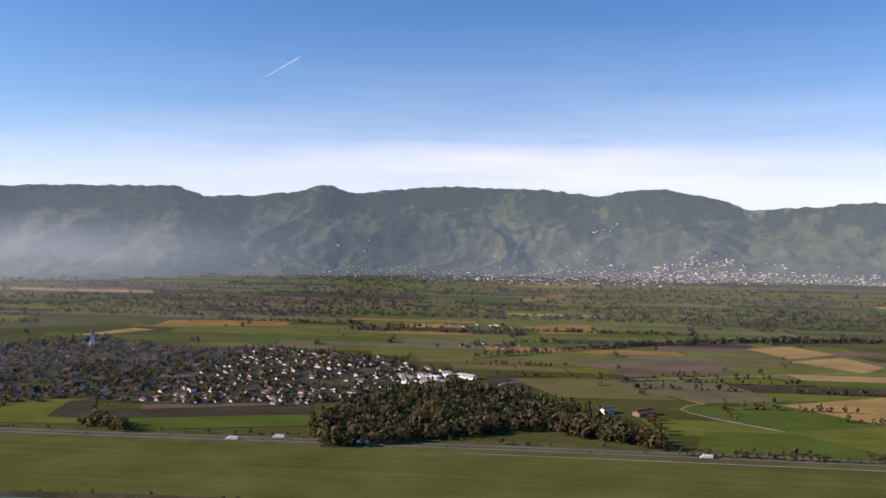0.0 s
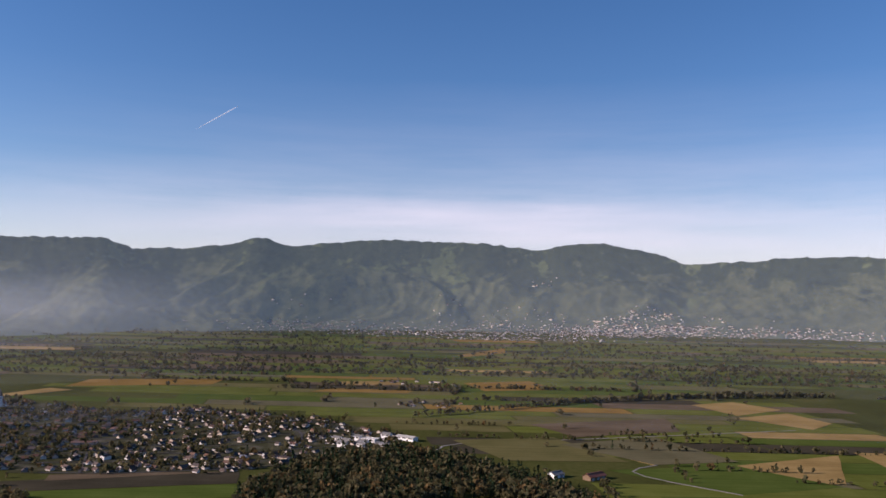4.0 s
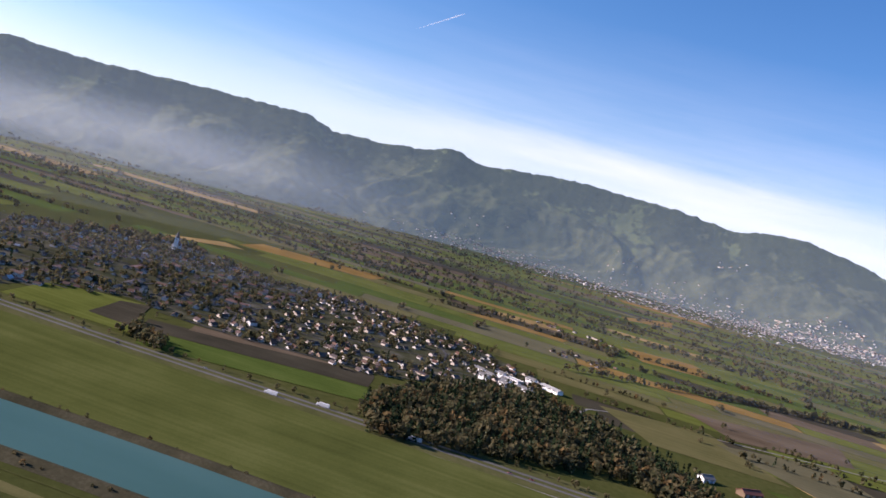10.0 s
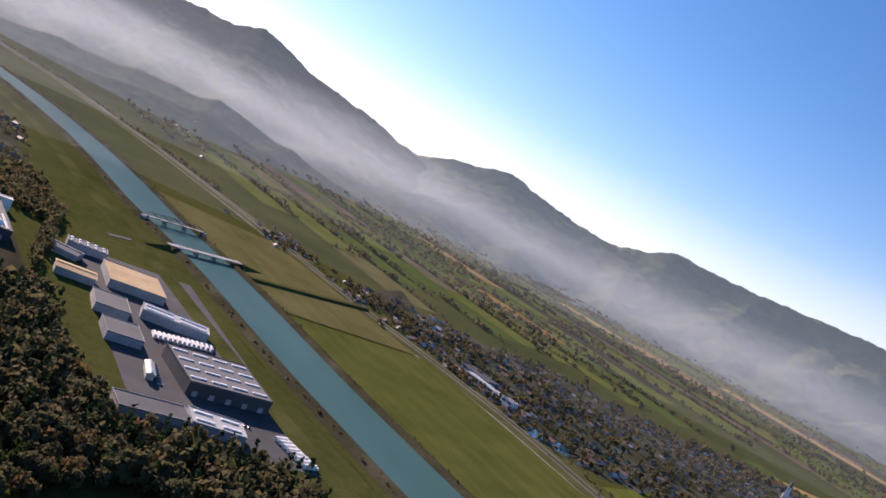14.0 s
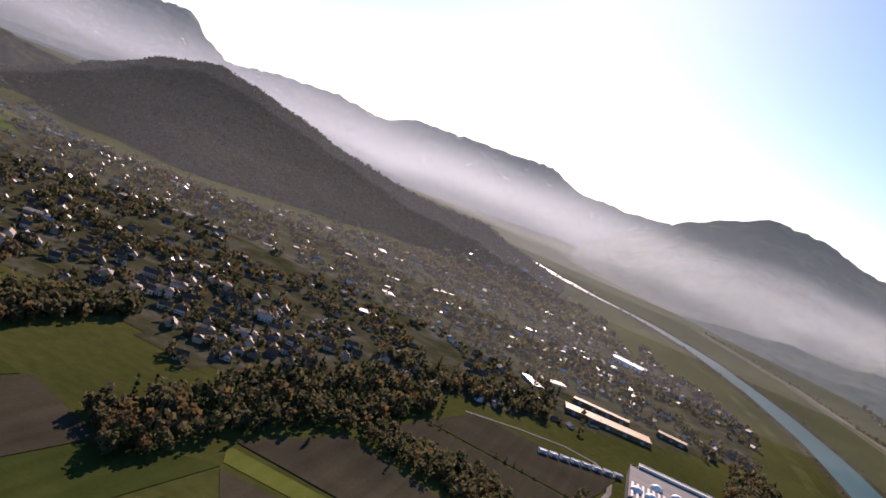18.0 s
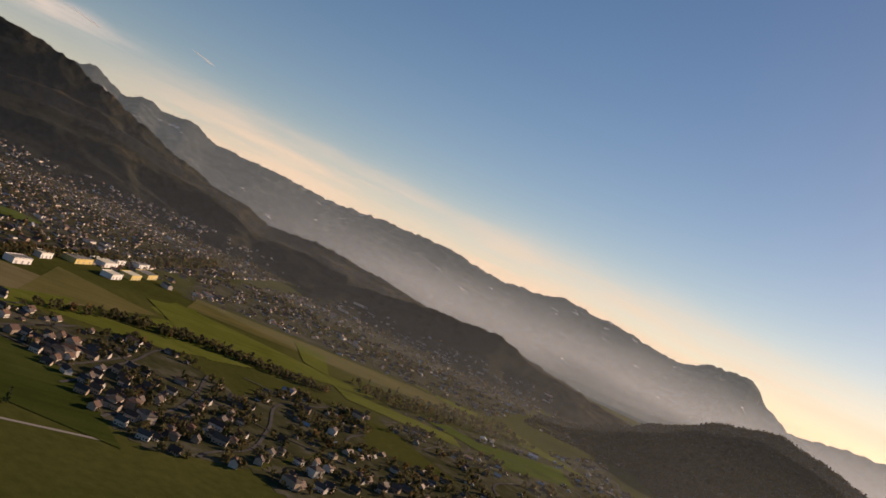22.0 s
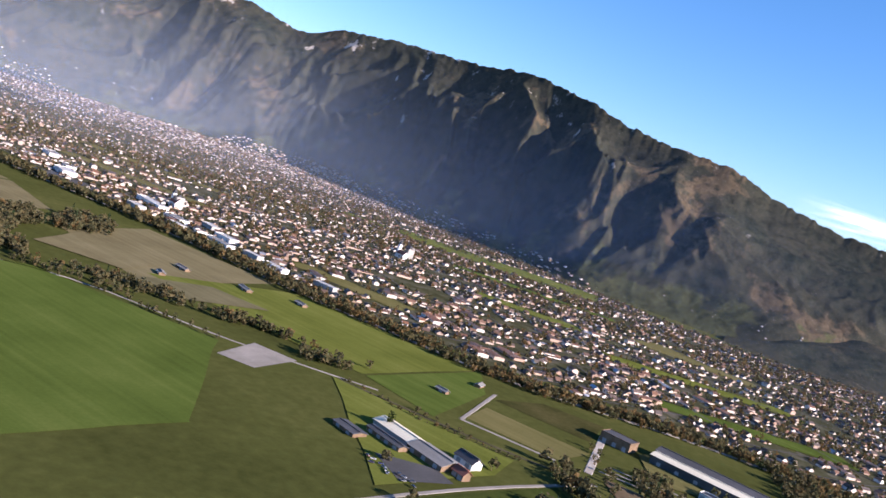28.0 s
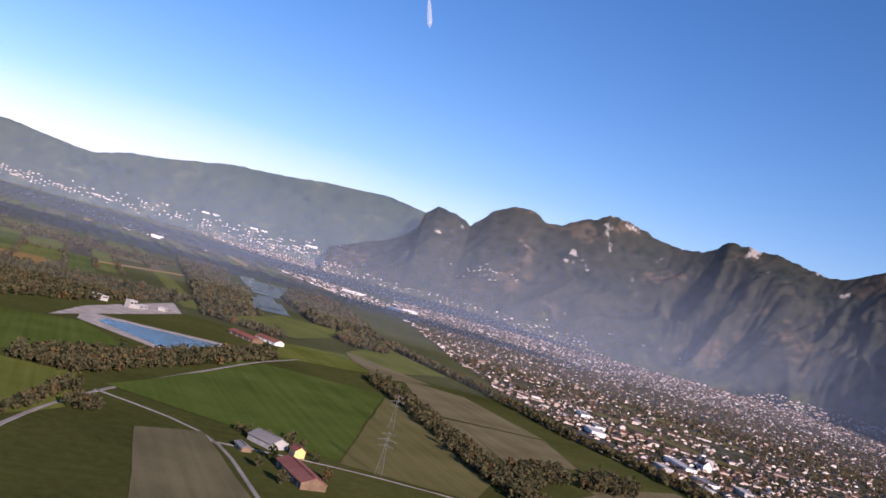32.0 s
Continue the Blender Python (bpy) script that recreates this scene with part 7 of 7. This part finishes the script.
row([(x + 30, y) for x, y in MOTORWAY], 15, 5, 4, 10, 27, 0.3)
row([(1681, 106), (1763, -3), (1878, -141), (1990, -281), (2128, -574), (2200, -900)], 8, 5, 9, 16, 28)
row([(905, -180), (905, -900)], 8, 4, 5, 10, 29)
row([(1140, -430), (1120, -700)], 14, 4, 6, 11, 30)
row([(-855, 115), (-960, 160), (-1010, 190)], 8, 8, 8, 13, 31)
row([(-830, -60), (-760, -20), (-700, 10)], 9, 6, 6, 11, 32)
row([(-670, -180), (-672, -70)], 12, 2, 3, 6, 33)
row([(x + 9, y) for x, y in ((150, 850), (134, 766), (123, 680), (95, 512))], 7, 4, 8, 14, 51)
row([(x - 9, y) for x, y in ((150, 850), (134, 766), (123, 680), (95, 512))], 7, 4, 8, 14, 52)
row([(290, 830), (320, 960), (345, 1080)], 7, 6, 9, 15, 34)
row([(-12, 853), (60, 850), (138, 833)], 9, 2, 3, 6, 35, 0.3)
row([(-250, -720), (-310, -700), (-320, -640)], 9, 6, 6, 11, 36)
row([(-420, 600), (-395, 690), (-390, 760)], 9, 5, 8, 13, 37)
row([(-440, 420), (-310, 410), (-190, 400)], 10, 4, 6, 11, 38)
for a, b in HEDGES_OF_LAWNS:
    row([a, b], 9, 4, 6, 10, int(abs(a[0] + b[1])), 0.3)
for a, b in HEDGES:
    far_off = math.hypot(*a)
    row([a, b], 6.5 + far_off / 600, 4, 5, 13, int(abs(a[0] * 7 + b[1])), 0.32)
for p in ((1240, -305), (1527, 16), (1573, -181), (1568, -440), (1150, -110), (-250, -600), (-310, -720), (-262, -715), (-480, -55), (-620, -66), (1000, -60), (-604, -700), (-585, -680)):
    TREES.append((p[0], p[1], 4.2, 12))
r = random.Random(77)
for x, y, a in SPOTS:
    if x > 400:
        many, top = r.choice((1, 2, 2)) if x < 2200 else r.choice((0, 1, 1)), 12 if x < 2200 else 9
    elif y > 450 and x > -1000 and math.hypot(x, y) < 3000:
        many, top = r.choice((2, 3, 3) if math.hypot(x, y) < 1250 else (1, 2, 3)), 12
    elif math.hypot(x, y) < 3300:
        many, top = r.choice((0, 1, 1, 1)) if y > 200 else r.choice((1, 1, 2, 2)), 9
    else:
        many, top = r.choice((0, 1, 1)), 9
    for _ in range(many):
        h = r.uniform(4.5, top)
        TREES.append((x + r.uniform(-14, 14), y + r.uniform(-14, 14), h * 0.4, h))
for _ in range(350):
    x, y = r.uniform(930, 5000), r.uniform(-3200, 4400)
    h = r.uniform(6, 12)
    TREES.append((x, y, h * 0.38, h))

CLEAR = [[(-50, -1240), (-110, -1450), (-300, -1800), (-330, -1620), (-100, -1250)], [(-560, -2640), (-700, -3500), (-830, -3540), (-720, -2680)], [(-500, -1950), (-630, -2655), (-780, -2930), (-690, -1990)], [(-380, -1717), (-611, -2075), (-823, -1994), (-533, -1627)],
         [(335, 568), (480, 545), (480, 965), (335, 965)]]
TREES = [t for t in TREES if not any(inside((t[0], t[1]), q) for q in CLEAR)]
# the nearest trees stand singly, the rest are joined
TREES.sort(key=lambda t: math.hypot(t[0] - 40, t[1] - 100))
for k, (x, y, rad, h) in enumerate(TREES[:300]):
    md = TREE_MODELS[rng.choices(range(5), (6, 3, 2, 2, 3))[0]]
    top = (13, 16, 12, 17, 8)[TREE_MODELS.index(md)]
    s = h / top
    t = copy_thing(md, pose(x, y, 0, 0, 0, rng.uniform(0, 360)))
    t.scale = (s, s, s)
for md, (x, y) in zip(TREE_MODELS, ((-262, -560), (-268, -630), (-310, -590), (-590, -150), (-530, -110))):
    md.matrix_basis = pose(x, y, 0)
near_s, mid_s, far_s, rust_s, fir_s = [], [], [], [], []
EVERGREEN = (FOREST_EAST, WOOD_NORTH, BELT_NORTH, WOOD_WORKS, TOWN_EAST, TOWN_NORTH)
for x, y, rad, h in TREES[300:]:
    p, s = lie(x, y)
    z = slope_z(p.x, p.y) if s < 1 else 0.0
    if z > p.z + 10:
        continue
    z = max(p.z, z)
    d = math.hypot(p.x, p.y)
    k = 1.0 if d < 1900 else 1.35
    spot = (p.x, p.y, z - 0.5 * s, rad * s * (k if d < 1900 or x < -900 else 1.5), h * s * (k if d < 1900 or x < -900 else 1.1))
    if rng.random() < (0.34 if x < -900 and y < 500 else 0.08 if y < -1000 and x < 500 else 0.06 if 1000 < x and d < 2000 and not inside((x, y), FOREST_EAST) else 0.07):
        rust_s.append(spot)
    elif d < 1900 and rng.random() < (0.35 if any(inside((x, y), w) for w in EVERGREEN[:4]) else 0.12 if any(inside((x, y), w) for w in EVERGREEN[4:]) else 0.03):
        fir_s.append((spot[0], spot[1], spot[2], spot[3] * 0.85, spot[4] * 1.12))
    elif d < 1150:
        near_s.append(spot)
    elif d < 1900:
        mid_s.append(spot)
    else:
        far_s.append(spot)
for nm, spots, n, leaf, mat, label in (("wood_near", near_s, 32, 0.34, LEAF_MIXED, "autumn trees of the near woods and gardens"), ("wood_middle", mid_s, 16, 0.47, LEAF_MIXED, "autumn trees and hedges over the plain"),
                                       ("wood_far", far_s, 10, 0.6, LEAF_MIXED, "far hedges and groves of the plain"), ("wood_rust", rust_s, 26, 0.36, LEAF_RUST, "rust-coloured autumn trees among the rest")):
    if spots:
        tagged(new(nm, leaf_cloud(nm, spots, n, leaf, mat, len(nm))), label, "trees", kind="stuff")


LEAF_FIR = leaf_material("needles_dark", [(0.014, 0.026, 0.012), (0.022, 0.038, 0.016), (0.032, 0.046, 0.018)], 0.05, 0.25)
tagged(new("wood_conifer", leaf_cloud("wood_conifer", fir_s, 34, 0.28, LEAF_FIR, 12, True)), "dark pointed conifers among the autumn trees", "trees", kind="stuff")


# ---- woods on the slopes ----
def slope_wood(name, n_trees, seed, size, label, clear=0.1):
    vs, n, m, rings = SLOPES[name]
    r = np.random.RandomState(seed)
    out = []
    grid = vs.reshape(n, m, 3)
    ii = r.randint(0, n - 1, n_trees)
    jj = r.randint(0, rings - 1, n_trees)
    fu, fv = r.rand(n_trees), r.rand(n_trees)
    p = (grid[ii, jj] * ((1 - fu) * (1 - fv))[:, None] + grid[ii + 1, jj] * (fu * (1 - fv))[:, None] + grid[ii, jj + 1] * ((1 - fu) * fv)[:, None] + grid[ii + 1, jj + 1] * (fu * fv)[:, None])
    for k in range(n_trees):
        x, y, z = p[k]
        if noise.noise((x * 0.006, y * 0.006, z * 0.004)) > clear:
            continue
        h = size * r.uniform(0.7, 1.3)
        out.append((x, y, z - 1.0, h * 0.36, h))
    nm = "wood_of_" + name
    tagged(new(nm, leaf_cloud(nm, out, 5, 0.75, LEAF_SLOPE, seed)), label, "trees", kind="stuff")


slope_wood("mountain_hill", 16000, 1, 5.5, "dense dark wood on the hill by the river", 0.6)


# ---- contrail ----
def contrail(a0, z0, a1, z1, r, w0, w1):
    p = Vector((r * math.cos(radians(a0)), r * math.sin(radians(a0)), z0))
    q = Vector((r * math.cos(radians(a1)), r * math.sin(radians(a1)), z1))
    turn = (q - p).to_track_quat("Z", "Y").to_matrix()
    n, k = 28, 7
    verts, faces = [], []
    for i in range(n + 1):
        u = i / n
        c = p.lerp(q, u)
        w = (w0 + (w1 - w0) * u) * min(1.0, 3 * u + 0.02, 6 * (1 - u) + 0.05)
        for j in range(k):
            t = 2 * math.pi * j / k
            verts.append(c + turn @ Vector((math.cos(t) * w, math.sin(t) * w, 0)))
    for i in range(n):
        for j in range(k):
            faces.append((i * k + j, i * k + (j + 1) % k, (i + 1) * k + (j + 1) % k, (i + 1) * k + j))
    tagged(new("contrail", mesh_of("contrail", verts, faces, VAPOUR, True)), "thin white contrail high in the sky", "contrail", kind="structure")


VAPOUR = haze_material("vapour", 0.34, 5000, 6000, (0.92, 0.94, 0.97), 0.6, ends=False)
contrail(18.3, 1062, 15.4, 1213, 4600, 1.0, 3.6)
contrail(251.0, 1690, 250.3, 1505, 4600, 8.0, 16.0)
contrail(170.8, 690, 168.2, 660, 4600, 2.0, 5.0)
contrail(163.1, 772, 161.3, 742, 4600, 2.0, 6.0)
